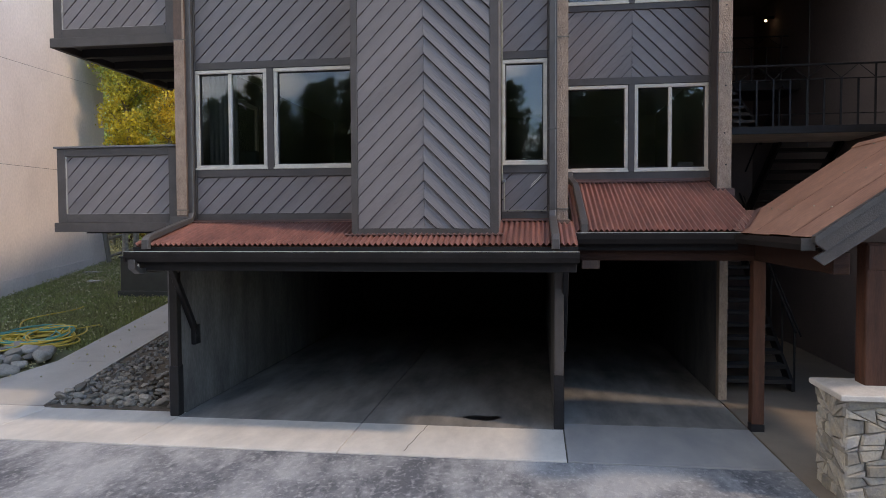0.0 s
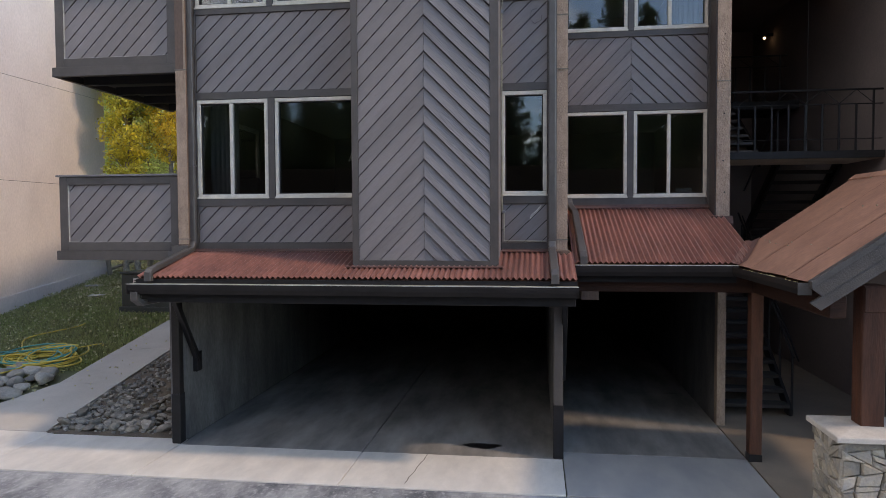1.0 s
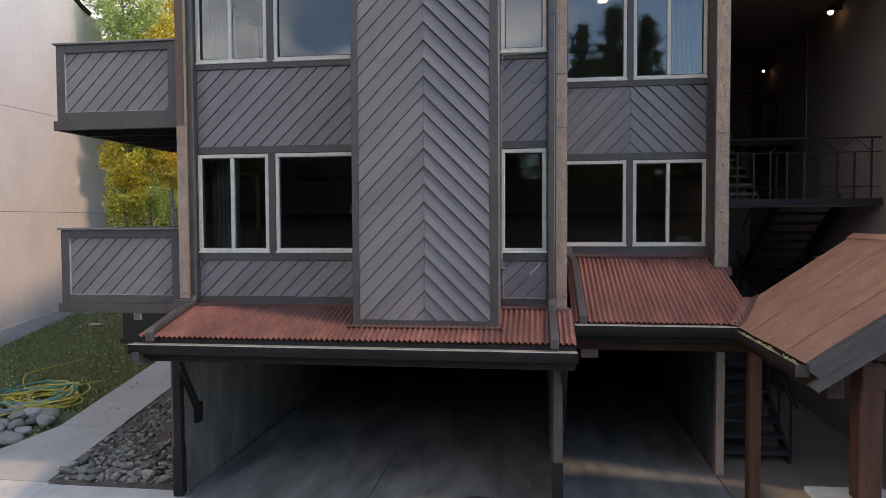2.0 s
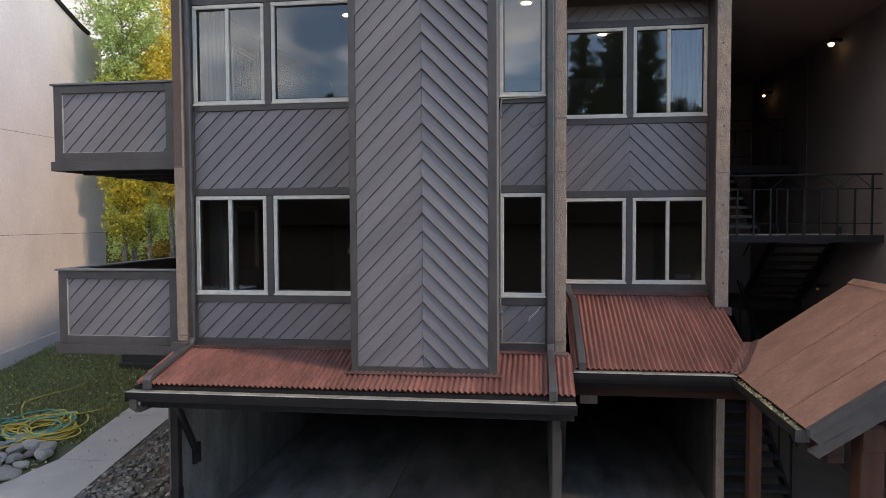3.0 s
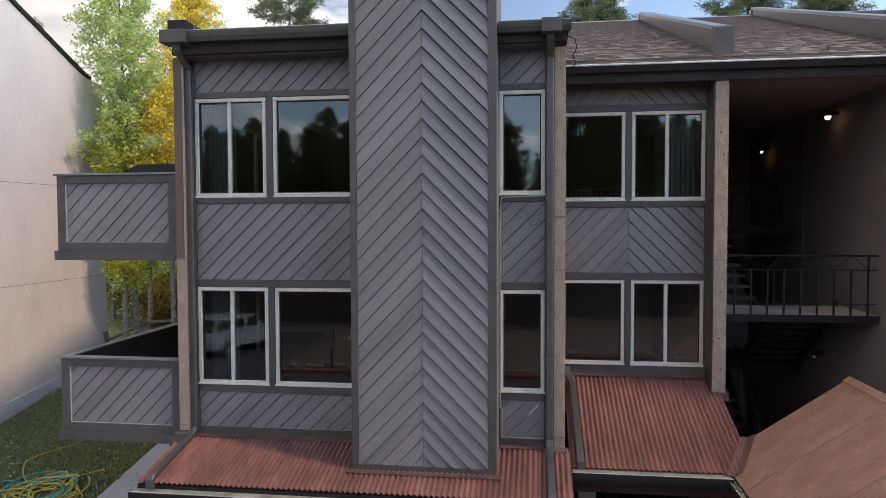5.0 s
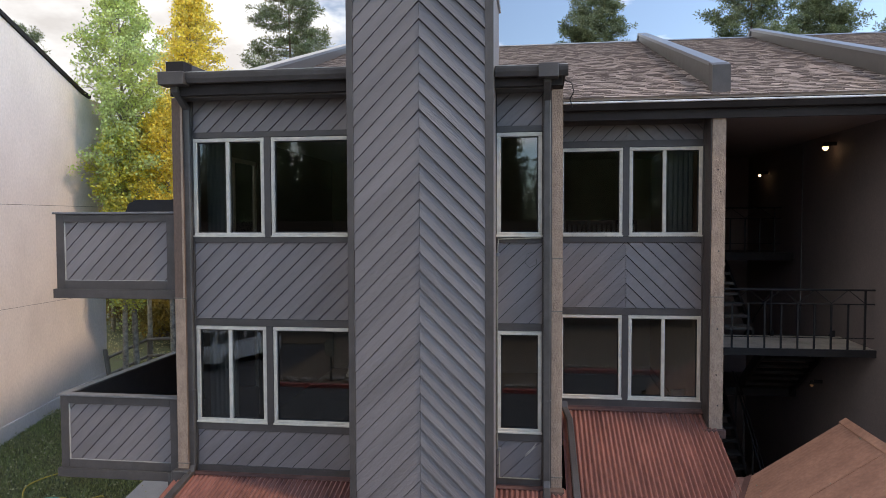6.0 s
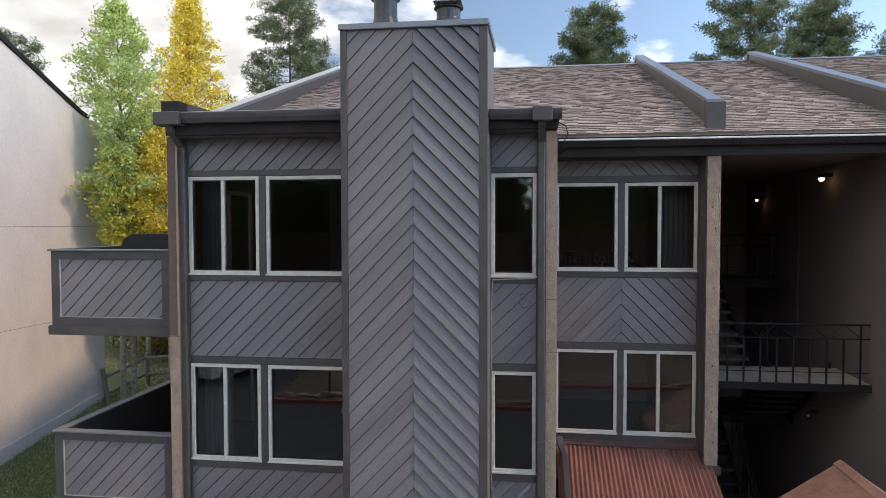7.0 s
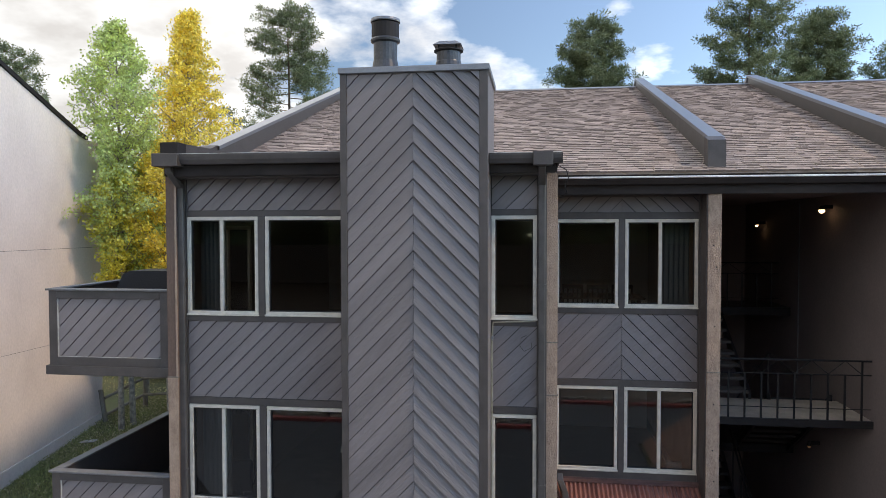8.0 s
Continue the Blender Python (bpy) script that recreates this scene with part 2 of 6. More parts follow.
M_ASPHALT = worn_asphalt("worn_sealed_asphalt")
# Darkened far asphalt, added to keep the reflections in the windows dark
M_ASPHALT_FAR = material("far_darkened_asphalt", (0.055, 0.056, 0.06), 0.85, vary=0.3, scale=1.1, grain=60, bump=0.4, detail=8, second=(0.035, 0.036, 0.04), amount=0.9)
M_KERB = material("red_kerb_paint", (0.42, 0.05, 0.04), 0.7, vary=0.25, scale=4, grain=50, bump=0.2, second=(0.25, 0.12, 0.1), amount=0.7)
M_SOIL = material("brown_soil", (0.125, 0.092, 0.066), 0.95, vary=0.3, scale=5, grain=60, bump=0.6)
M_LAWN = material("autumn_lawn_soil", (0.12, 0.14, 0.06), 0.95, vary=0.3, scale=2, grain=30, bump=0.5, second=(0.1, 0.085, 0.05), amount=0.6)
M_GRASS = material("grass_blades", (0.26, 0.295, 0.1), 0.8, vary=0.35, scale=1.2, grain=10, bump=0, island=0.4, second=(0.28, 0.25, 0.11), amount=0.8)
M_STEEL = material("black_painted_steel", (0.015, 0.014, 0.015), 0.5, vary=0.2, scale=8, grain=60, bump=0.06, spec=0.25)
M_WOOD = material("red_brown_stained_timber", (0.086, 0.032, 0.019), 0.65, vary=0.3, scale=2.2, grain=22, bump=0.25, stretch=(6, 6, 0.6), spec=0.3)
# Post timber made darker, with the shade under the roofs in its colour
M_WOOD_BEAM = material("shaded_timber_beam", (0.042, 0.018, 0.012), 0.7, vary=0.3, scale=2.2, grain=22, bump=0.25, stretch=(0.6, 6, 6), spec=0.2)
M_ROOM = material("dim_room_paint", (0.62, 0.575, 0.53), 0.85, vary=0.08, scale=2, grain=40, bump=0.05)
M_ROOMFLOOR = material("room_carpet", (0.26, 0.2, 0.155), 0.95, vary=0.15, scale=5, grain=80, bump=0.2)
M_CAPSTONE = material("pale_cap_stone", (0.5, 0.45, 0.4), 0.75, vary=0.12, scale=5, grain=50, bump=0.2)
M_STONE = material("mixed_ledge_stone", (0.4, 0.335, 0.255), 0.85, vary=0.25, scale=8, grain=40, bump=0.6, piece=0.36,
                   second=(0.24, 0.235, 0.23), amount=0.8)
M_MORTAR = material("stone_mortar", (0.17, 0.15, 0.125), 0.95, vary=0.2, scale=9, grain=60, bump=0.4)
M_ROCKS = material("pale_river_rock", (0.27, 0.232, 0.19), 0.85, vary=0.25, scale=2.0, grain=12, bump=0.3, piece=0.5)
M_FLASH = material("dull_red_brown_flashing", (0.115, 0.054, 0.044), 0.6, vary=0.25, scale=3, grain=20, bump=0.05)
M_BOULDER = material("pale_boulder", (0.33, 0.295, 0.25), 0.85, vary=0.3, scale=1.4, grain=9, bump=0.4, piece=0.45, second=(0.22, 0.2, 0.175), amount=0.8)
M_FALLEN = material("fallen_leaf", (0.46, 0.41, 0.22), 0.8, vary=0.2, bump=0, island=0.3)
# Near-black colour stands in for the deep shade inside the carports
M_BLACKWALL = material("shade_black_carport_paint", (0.035, 0.032, 0.032), 0.9, vary=0.2, scale=1.5, grain=30, bump=0.1)
M_ROCK = material("grey_river_rock", (0.22, 0.2, 0.175), 0.85, vary=0.25, scale=7, grain=40, bump=0.4, island=0.35)


# ---------------------------------------------------------------- mesh helpers
def world_of(ob):
    return world_of(ob.parent) @ ob.matrix_parent_inverse @ ob.matrix_basis if ob.parent else ob.matrix_basis.copy()


def join(ob, parent):
    """Parent ob and keep it where it is."""
    ob.parent = parent
    ob.matrix_parent_inverse = world_of(parent).inverted()


def part(name, bm, mat, parent=None, label=""):
    """Link a bmesh as one mesh object, under a thing or a part where one is given."""
    me = bpy.data.meshes.new(name)
    bmesh.ops.recalc_face_normals(bm, faces=bm.faces)
    bm.to_mesh(me)
    bm.free()
    me.materials.append(mat)
    ob = new(name, me)
    if parent:
        join(ob, parent)
    if label:
        ob["label"] = label
    return ob


def sheet(name, verts, faces, mat, parent=None, smooth=False):
    me = bpy.data.meshes.new(name)
    me.from_pydata(verts, [], faces)
    me.materials.append(mat)
    if smooth:
        me.polygons.foreach_set("use_smooth", [True] * len(me.polygons))
    me.update()
    ob = new(name, me)
    if parent:
        join(ob, parent)
    return ob


def thing(name, label, category, at=(0, 0, 0), group="", kind=""):
    ob = new(name)
    ob.location = at
    ob.empty_display_size = 0.2
    return tagged(ob, label, category, group, kind)


def box(bm, x0, x1, y0, y1, z0, z1, bevel=0.0):
    made = bmesh.ops.create_cube(bm, size=1, matrix=Matrix.LocRotScale(((x0 + x1) / 2, (y0 + y1) / 2, (z0 + z1) / 2), None,
                                                                         (abs(x1 - x0), abs(y1 - y0), abs(z1 - z0))))
    if bevel:
        edges = list({e for v in made["verts"] for e in v.link_edges})
        bmesh.ops.bevel(bm, geom=edges, offset=bevel, segments=1, affect="EDGES")
    return bm


def boxes(*rows, bevel=0.0):
    bm = bmesh.new()
    for r in rows:
        box(bm, *r, bevel=bevel)
    return bm


def tube(bm, points, radius, sides=8, flat=None):
    """A round or, with flat = (wide, deep), four-sided pipe along points."""
    pts = [Vector(p) for p in points]
    rings = []
    for i, p in enumerate(pts):
        d = ((pts[min(i + 1, len(pts) - 1)] - p).normalized() + (p - pts[max(i - 1, 0)]).normalized()).normalized()
        side = d.cross(Vector((0, 0, 1))) if abs(d.z) < 0.9 else Vector((1, 0, 0))
        side = Vector((1, 0, 0)) if flat and abs(d.x) < 0.7 else side.normalized()
        up = side.cross(d).normalized()
        r = radius[i] if isinstance(radius, (list, tuple)) else radius
        if flat:
            a, b = flat[0] / 2, flat[1] / 2
            k = 0.25
            ring = [(a, b * (1 - k)), (a * (1 - k), b), (-a * (1 - k), b), (-a, b * (1 - k)), (-a, -b * (1 - k)), (-a * (1 - k), -b), (a * (1 - k), -b), (a, -b * (1 - k))]
        else:
            ring = [(r * math.cos(2 * math.pi * j / sides), r * math.sin(2 * math.pi * j / sides)) for j in range(sides)]
        rings.append([bm.verts.new(p + side * u + up * v) for u, v in ring])
    for a, b in zip(rings, rings[1:]):
        for j in range(len(a)):
            bm.faces.new((a[j], a[(j + 1) % len(a)], b[(j + 1) % len(a)], b[j]))
    bm.faces.new(rings[0][::-1])
    bm.faces.new(rings[-1])
    return bm


def prism(bm, outline, axis, a, b):
    """A flat outline, pushed from a to b along an axis. Outline: the other two coordinates, in x, y, z order."""
    def place(p, d):
        q = list(p)
        q.insert("xyz".index(axis), d)
        return q
    lo, hi = [bm.verts.new(place(p, a)) for p in outline], [bm.verts.new(place(p, b)) for p in outline]
    bm.faces.new(lo)
    bm.faces.new(hi[::-1])
    for i in range(len(lo)):
        j = (i + 1) % len(lo)
        bm.faces.new((lo[i], lo[j], hi[j], hi[i]))
    return bm


def lathe(bm, profile, centre, sides=24):
    rings = [[bm.verts.new((centre[0] + r * math.cos(2 * math.pi * j / sides), centre[1] + r * math.sin(2 * math.pi * j / sides), centre[2] + z))
              for j in range(sides)] for r, z in profile]
    for a, b in zip(rings, rings[1:]):
        for j in range(sides):
            bm.faces.new((a[j], a[(j + 1) % sides], b[(j + 1) % sides], b[j]))
    bm.faces.new(rings[0])
    bm.faces.new(rings[-1])
    return bm


def pierced(x0, x1, z0, z1, y0, y1, holes):
    """A wall across x, with openings (x0, x1, z0, z1) cut right through it."""
    xs = sorted({x0, x1, *[min(max(h[i], x0), x1) for h in holes for i in (0, 1)]})
    zs = sorted({z0, z1, *[min(max(h[i], z0), z1) for h in holes for i in (2, 3)]})
    bm = bmesh.new()
    for xa, xb in zip(xs, xs[1:]):
        for za, zb in zip(zs, zs[1:]):
            xm, zm = (xa + xb) / 2, (za + zb) / 2
            if not any(h[0] < xm < h[1] and h[2] < zm < h[3] for h in holes):
                box(bm, xa, xb, y0, y1, za, zb)
    bmesh.ops.remove_doubles(bm, verts=bm.verts, dist=0.0005)
    return bm


def clip(poly, u0, u1, v0, v1):
    for axis, limit, keep in ((0, u0, 1), (0, u1, -1), (1, v0, 1), (1, v1, -1)):
        out = []
        for i, p in enumerate(poly):
            q = poly[(i + 1) % len(poly)]
            a, b = keep * (p[axis] - limit), keep * (q[axis] - limit)
            if a >= 0:
                out.append(p)
            if (a > 0 > b) or (a < 0 < b):
                k = a / (a - b)
                out.append((p[0] + (q[0] - p[0]) * k, p[1] + (q[1] - p[1]) * k))
        poly = out
        if len(poly) < 3:
            return []
    return poly


def siding(parent, u0, u1, v0, v1, slope, step, origin, along, out, mat, low=0.022, high=0.008, start=0.0, gap=0.008):
    """Diagonal boards over a panel. slope: rise over run; step: height from board to board; low and high: how far the lower and upper
    edges of a board stand proud."""
    origin, along, out = Vector(origin), Vector(along), Vector(out)
    vs = [v - slope * u for u in (u0, u1) for v in (v0, v1)]
    k = math.floor((min(vs) - start) / step)
    while start + k * step < max(vs):
        a, b = start + k * step + gap, start + (k + 1) * step - gap
        k += 1
        poly = clip([(u0 - 1, a + slope * (u0 - 1)), (u1 + 1, a + slope * (u1 + 1)), (u1 + 1, b + slope * (u1 + 1)), (u0 - 1, b + slope * (u0 - 1))], u0, u1, v0, v1)
        if len(poly) < 3:
            continue
        area = abs(sum(p[0] * q[1] - q[0] * p[1] for p, q in zip(poly, poly[1:] + poly[:1]))) / 2
        if area < 0.0008:
            continue
        bm = bmesh.new()
        shift = random.uniform(-0.0015, 0.0015)
        front = []
        for u, v in poly:
            w = (v - slope * u - a) / (b - a)
            front.append(bm.verts.new(origin + along * u + Vector((0, 0, v)) + out * (low + (high - low) * w + shift)))
        back = [bm.verts.new(origin + along * u + Vector((0, 0, v)) - out * 0.004) for u, v in poly]
        bm.faces.new(front)
        for i in range(len(front)):
            j = (i + 1) % len(front)
            bm.faces.new((front[i], front[j], back[j], back[i]))
        part("board", bm, mat, parent)


def corrugated(name, parent, mat, width, length, pitch=0.0725, height=0.034, per=8):
    """A sheet that lies along x, with ribs along y, from y = 0 to y = length."""
    n = round(width / pitch * per)
    verts, faces = [], []
    for i in range(n + 1):
        x = width * i / n
        z = height / 2 * math.cos(2 * math.pi * x / pitch)
        verts += [(x, 0, z), (x, length, z), (x, 0, z - 0.004), (x, length, z - 0.004)]
        if i:
            o = 4 * i
            faces += [(o - 4, o, o + 1, o - 3), (o - 2, o - 1, o + 3, o + 2), (o - 4, o - 2, o + 2, o), (o - 3, o + 1, o + 3, o - 1)]
    return sheet(name, verts, faces, mat, parent)


# ---------------------------------------------------------------- ground
def rise(x, y):
    """The lawn climbs beside and behind the building."""
    up = min(max(y, 0.0), 11.0) * 0.158 + max(0.0, min(y - 11.0, 14)) * 0.03
    k = min(1.0, max(0.0, (-4.95 - x) / 0.5))
    if y > 13.5:
        k = 1.0
    return up * k - 0.06


def spaced(a, b, near0, near1, fine, coarse):
    out, v = [], a
    while v < b:
        out.append(v)
        v += fine if near0 <= v < near1 else coarse * (1 + 0.08 * max(near0 - v, v - near1))
    return out + [b]


xs = spaced(-400, 400, -14, 8, 0.5, 1.2)
ys = spaced(-400, 600, -4, 16, 0.5, 1.2)
gv = [(x, y, rise(x, y) + (0.03 * noise.noise((x * 0.7, y * 0.7, 0)) if x < -5.2 and y > 0.6 else 0)) for x in xs for y in ys]
gf = [(i * len(ys) + j, (i + 1) * len(ys) + j, (i + 1) * len(ys) + j + 1, i * len(ys) + j + 1) for i in range(len(xs) - 1) for j in range(len(ys) - 1)]
tagged(sheet("ground", gv, gf, M_LAWN, smooth=True), "sloping autumn lawn and dry earth round the buildings", "ground", kind="structure")

road = part("road", boxes((-60, 60, -7.5, -1.575, -0.055, -0.012)), M_ASPHALT)
tagged(road, "worn sealed grey asphalt of the parking court", "asphalt", kind="structure")

far_road = part("road", boxes((-10.2, 60, -16.7, -7.506, -0.055, -0.014), (-60, -10.21, -26, -7.506, -0.055, -0.014)), M_ASPHALT_FAR)
tagged(far_road, "darkened asphalt further across the parking court, for dark window reflections", "asphalt", kind="structure")
kerb = thing("kerb", "red-painted concrete kerb on the far side of the court", "kerb", (0, -16.5, 0), kind="structure")
for k in range(20):
    part("kerb_stone", boxes((-10.1 + 2.4 * k, -7.712 + 2.4 * k, -16.9, -16.7, -0.06, 0.13), bevel=0.015), M_KERB, kerb)

tagged(part("verge", boxes((-10.2, 60, -50, -16.9, -0.058, 0.09), (-60, -10.21, -50, -26.1, -0.058, 0.05)), M_SOIL), "bare brown earth verge behind the kerb", "verge", kind="structure")

pavement = thing("pavement", "pale stained concrete driveway slabs under the carports", "concrete slab", kind="structure")
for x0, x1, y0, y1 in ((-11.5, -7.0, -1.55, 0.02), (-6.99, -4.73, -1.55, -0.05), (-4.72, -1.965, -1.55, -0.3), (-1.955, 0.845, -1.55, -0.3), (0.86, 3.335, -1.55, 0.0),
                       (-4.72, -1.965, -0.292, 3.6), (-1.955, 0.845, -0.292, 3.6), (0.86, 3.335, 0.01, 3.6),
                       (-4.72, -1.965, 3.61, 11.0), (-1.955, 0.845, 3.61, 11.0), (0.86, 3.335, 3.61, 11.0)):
    # inner slabs and the right apron carry shade in their colour
    part("slab", boxes((x0, x1, y0, y1, -0.1, 0.0), bevel=0.006), M_CONC_IN if y0 > -0.35 else M_CONC_SHADE if x0 > 0.8 else M_CONC, pavement)
entry = part("entry_floor", boxes((3.35, 14, -2.6, 11, -0.1, 0.004)), M_CONC_TAN)
tagged(entry, "tan concrete floor of the stair entry", "floor", kind="structure")

walkway = thing("walkway", "sloping concrete footpath climbing beside the lawn", "footpath", kind="structure")
for i in range(5):
    y0, y1 = 0.03 + 1.9 * i, 0.03 + 1.9 * (i + 1) - 0.012
    bm = bmesh.new()
    za, zb = 0.158 * y0 + 0.0, 0.158 * y1 + 0.0
    fl = 0.9 if i == 0 else 0.0
    vs = [bm.verts.new(p) for p in ((-8.3 - fl, y0, za - 0.12), (-7.15, y0, za - 0.12), (-7.15, y1, zb - 0.12), (-8.3, y1, zb - 0.12),
                                    (-8.3 - fl, y0, za), (-7.15, y0, za), (-7.15, y1, zb), (-8.3, y1, zb))]
    for f in ((3, 2, 1, 0), (4, 5, 6, 7), (0, 1, 5, 4), (1, 2, 6, 5), (2, 3, 7, 6), (3, 0, 4, 7)):
        bm.faces.new([vs[k] for k in f])
    part("slab", bm, M_CONC_PATH, walkway)

# ---------------------------------------------------------------- shell of the building
BACK = 18.8
for name, x0, x1, y0, mat, label in (("wall_left", -4.76, -4.6, -0.15, M_COLWOOD, "weathered brown party wall, front edge"),
                                     ("wall_middle", 0.77, 0.92, 0.0, M_COLUMN, "weathered brown party wall edge beside the recess"),
                                     ("wall_right", 3.28, 3.48, 1.55, M_COLUMN, "pitted tan concrete party wall beside the stairwell")):
    foot = 2.84 if x0 < 2 else 3.1
    side = [(y0, foot), (BACK, foot), (BACK, 8.4), (10.4, 11.5), (2.2, 8.62), (y0, 8.45 if x0 < 2 else 8.3)]
    bm = bmesh.new()
    if name == "wall_left":
        for ya, yb, za, zb in ((-1, 0.8, 0, 20), (2.6, 30, 0, 20), (0.8, 2.6, 0, 2.93), (0.8, 2.6, 4.98, 5.7), (0.8, 2.6, 7.74, 20)):
            prism(bm, clip(side, ya, yb, za, zb), "x", x0, x1)
    else:
        prism(bm, side, "x", x0, x1)
    w = part(name, bm, mat)
    tagged(w, label, "wall", kind="structure")
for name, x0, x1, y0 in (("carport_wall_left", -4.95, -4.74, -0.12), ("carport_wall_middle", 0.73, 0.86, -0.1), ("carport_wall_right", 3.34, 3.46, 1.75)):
    tagged(part(name, boxes((x0, x1, y0, 11.0, -0.1, 2.84)), M_CONC_WALL), "bare stained concrete carport side wall, darkened to hold the shade inside", "wall", kind="structure")
    tagged(part("wall_end", boxes((x0 + 0.04, x1 - 0.004, y0 - 0.012, y0 - 0.002, 0.0, 2.2)), M_COLUMN), "tan weathered end face of the carport wall", "wall end", kind="structure")
for x0, x1, y0, zs in ((-4.77, -4.59, -0.16, (5.5, 3.02)), (0.76, 0.93, -0.01, (5.36, 3.0, 6.1)), (3.27, 3.49, 1.54, (5.42,))):
    for z in zs:
        tagged(part("wall_joint", boxes((x0, x1, y0, y0 + 0.05, z, z + 0.014))  , M_MORTAR), "dark open joint across the party wall edge", "joint", kind="structure")
tagged(part("edge_strip", boxes((-4.757, -4.63, -0.157, -0.151, 2.95, 5.495)), M_COLUMN), "tan weathered concrete facing on the lower wall edge", "trim", kind="structure")
tagged(part("edge_strip", boxes((-4.628, -4.598, -0.158, -0.151, 2.95, 8.4)), M_COLUMN), "paler weathered strip down the wall edge", "trim", kind="structure")
tagged(part("reveal_board", boxes((3.262, 3.278, 1.57, 2.0, 3.34, 8.3)), M_TRIM), "dark grey board lining the side of the concrete wall edge", "trim", kind="structure")
for x, z in ((3.365, 7.42), (3.41, 7.08), (3.39, 6.15), (3.386, 4.92), (3.376, 4.19), (3.4, 3.7)):
    bm = bmesh.new()
    bmesh.ops.create_cone(bm, cap_ends=True, segments=8, radius1=0.013, radius2=0.011, depth=0.006, matrix=pose(x, 1.549, z, 90, 0, 0))
    part("tie_hole", bm, M_DARK, bpy.data.objects["wall_right"])
boot = part("column_boot", boxes((-4.83, -4.57, -0.24, -0.1, 2.74, 2.93), bevel=0.01), M_PIPE)
tagged(boot, "grey metal flashing boot at the foot of the wall edge", "flashing", kind="structure")
tagged(part("column_boot", boxes((3.2, 3.52, 1.47, 1.6, 3.2, 3.33), bevel=0.01), M_FLASH), "red-brown flashing boot at the concrete wall edge", "flashing", kind="structure")
tagged(part("column_boot", boxes((0.74, 0.95, -0.14, -0.0, 2.72, 2.86), bevel=0.01), M_COLWOOD), "tan flashing boot at the middle wall edge", "flashing", kind="structure")
tagged(part("carport_column", boxes((3.325, 3.455, 1.58, 1.75, 0.0, 3.1), bevel=0.006), M_COLUMN), "pitted tan concrete column at the carport wall end", "column", kind="structure")
tagged(part("carport_wall_back", boxes((-4.95, 3.46, 11.0, 11.2, -0.1, 2.84)), M_BLACKWALL), "back wall of the carports, near-black to hold the deep shade", "wall", kind="structure")
tagged(part("carport_ceiling", boxes((-4.74, 0.75, 0.0, 11.0, 2.52, 2.6), (0.86, 3.3, 0.1, 11.0, 2.52, 2.6)), M_BLACKWALL), "carport ceiling, near-black to hold the shade beneath it", "ceiling", kind="structure")

LOW, HIGH = (3.63, 5.08), (6.42, 7.87)
LOW2, HIGH2 = (3.65, 5.06), (6.38, 7.835)
bay_holes = [(a, b, *z) for z in (LOW, HIGH) for a, b in ((-4.51, -3.41), (-3.305, -2.0), (0.0, 0.635))]
rec_holes = [(a, b, *z) for z in (LOW2, HIGH2) for a, b in ((0.95, 1.97), (2.075, 3.235))]
wall_bay = tagged(part("wall_front_bay", pierced(-4.6, 0.77, 2.7, 8.45, 0.03, 0.2, bay_holes), M_JOINT), "grey board-clad front wall of the projecting bay", "wall", kind="structure")
wall_rec = tagged(part("wall_front_recess", pierced(0.92, 3.28, 3.2, 8.6, 2.03, 2.2, rec_holes), M_JOINT), "grey herringbone board-clad recessed front wall", "wall", kind="structure")

# rooms behind the windows
for name, x0, x1, y0, zs in (("bay", -4.6, 0.77, 0.2, (2.86, 5.62)), ("recess", 0.92, 3.28, 2.2, (2.86, 5.6))):
    for k, z0 in enumerate(zs):
        z1 = z0 + 2.5
        tagged(part("room_floor_%s_%s" % (name, "lower" if k == 0 else "upper"), boxes((x0, x1, y0, 7.5, z0 - 0.1, z0)), M_ROOMFLOOR), "brown carpeted room floor", "floor", kind="structure")
        tagged(part("room_ceiling_%s_%s" % (name, "lower" if k == 0 else "upper"), boxes((x0, x1, y0, 7.5, z1, z1 + 0.1)), M_ROOM), "plain room ceiling", "ceiling", kind="structure")
        tagged(part("room_wall_%s_%s" % (name, "lower" if k == 0 else "upper"), boxes((x0, x1, 7.4, 7.5, z0, z1)), M_ROOM), "plain dim room back wall", "wall", kind="structure")


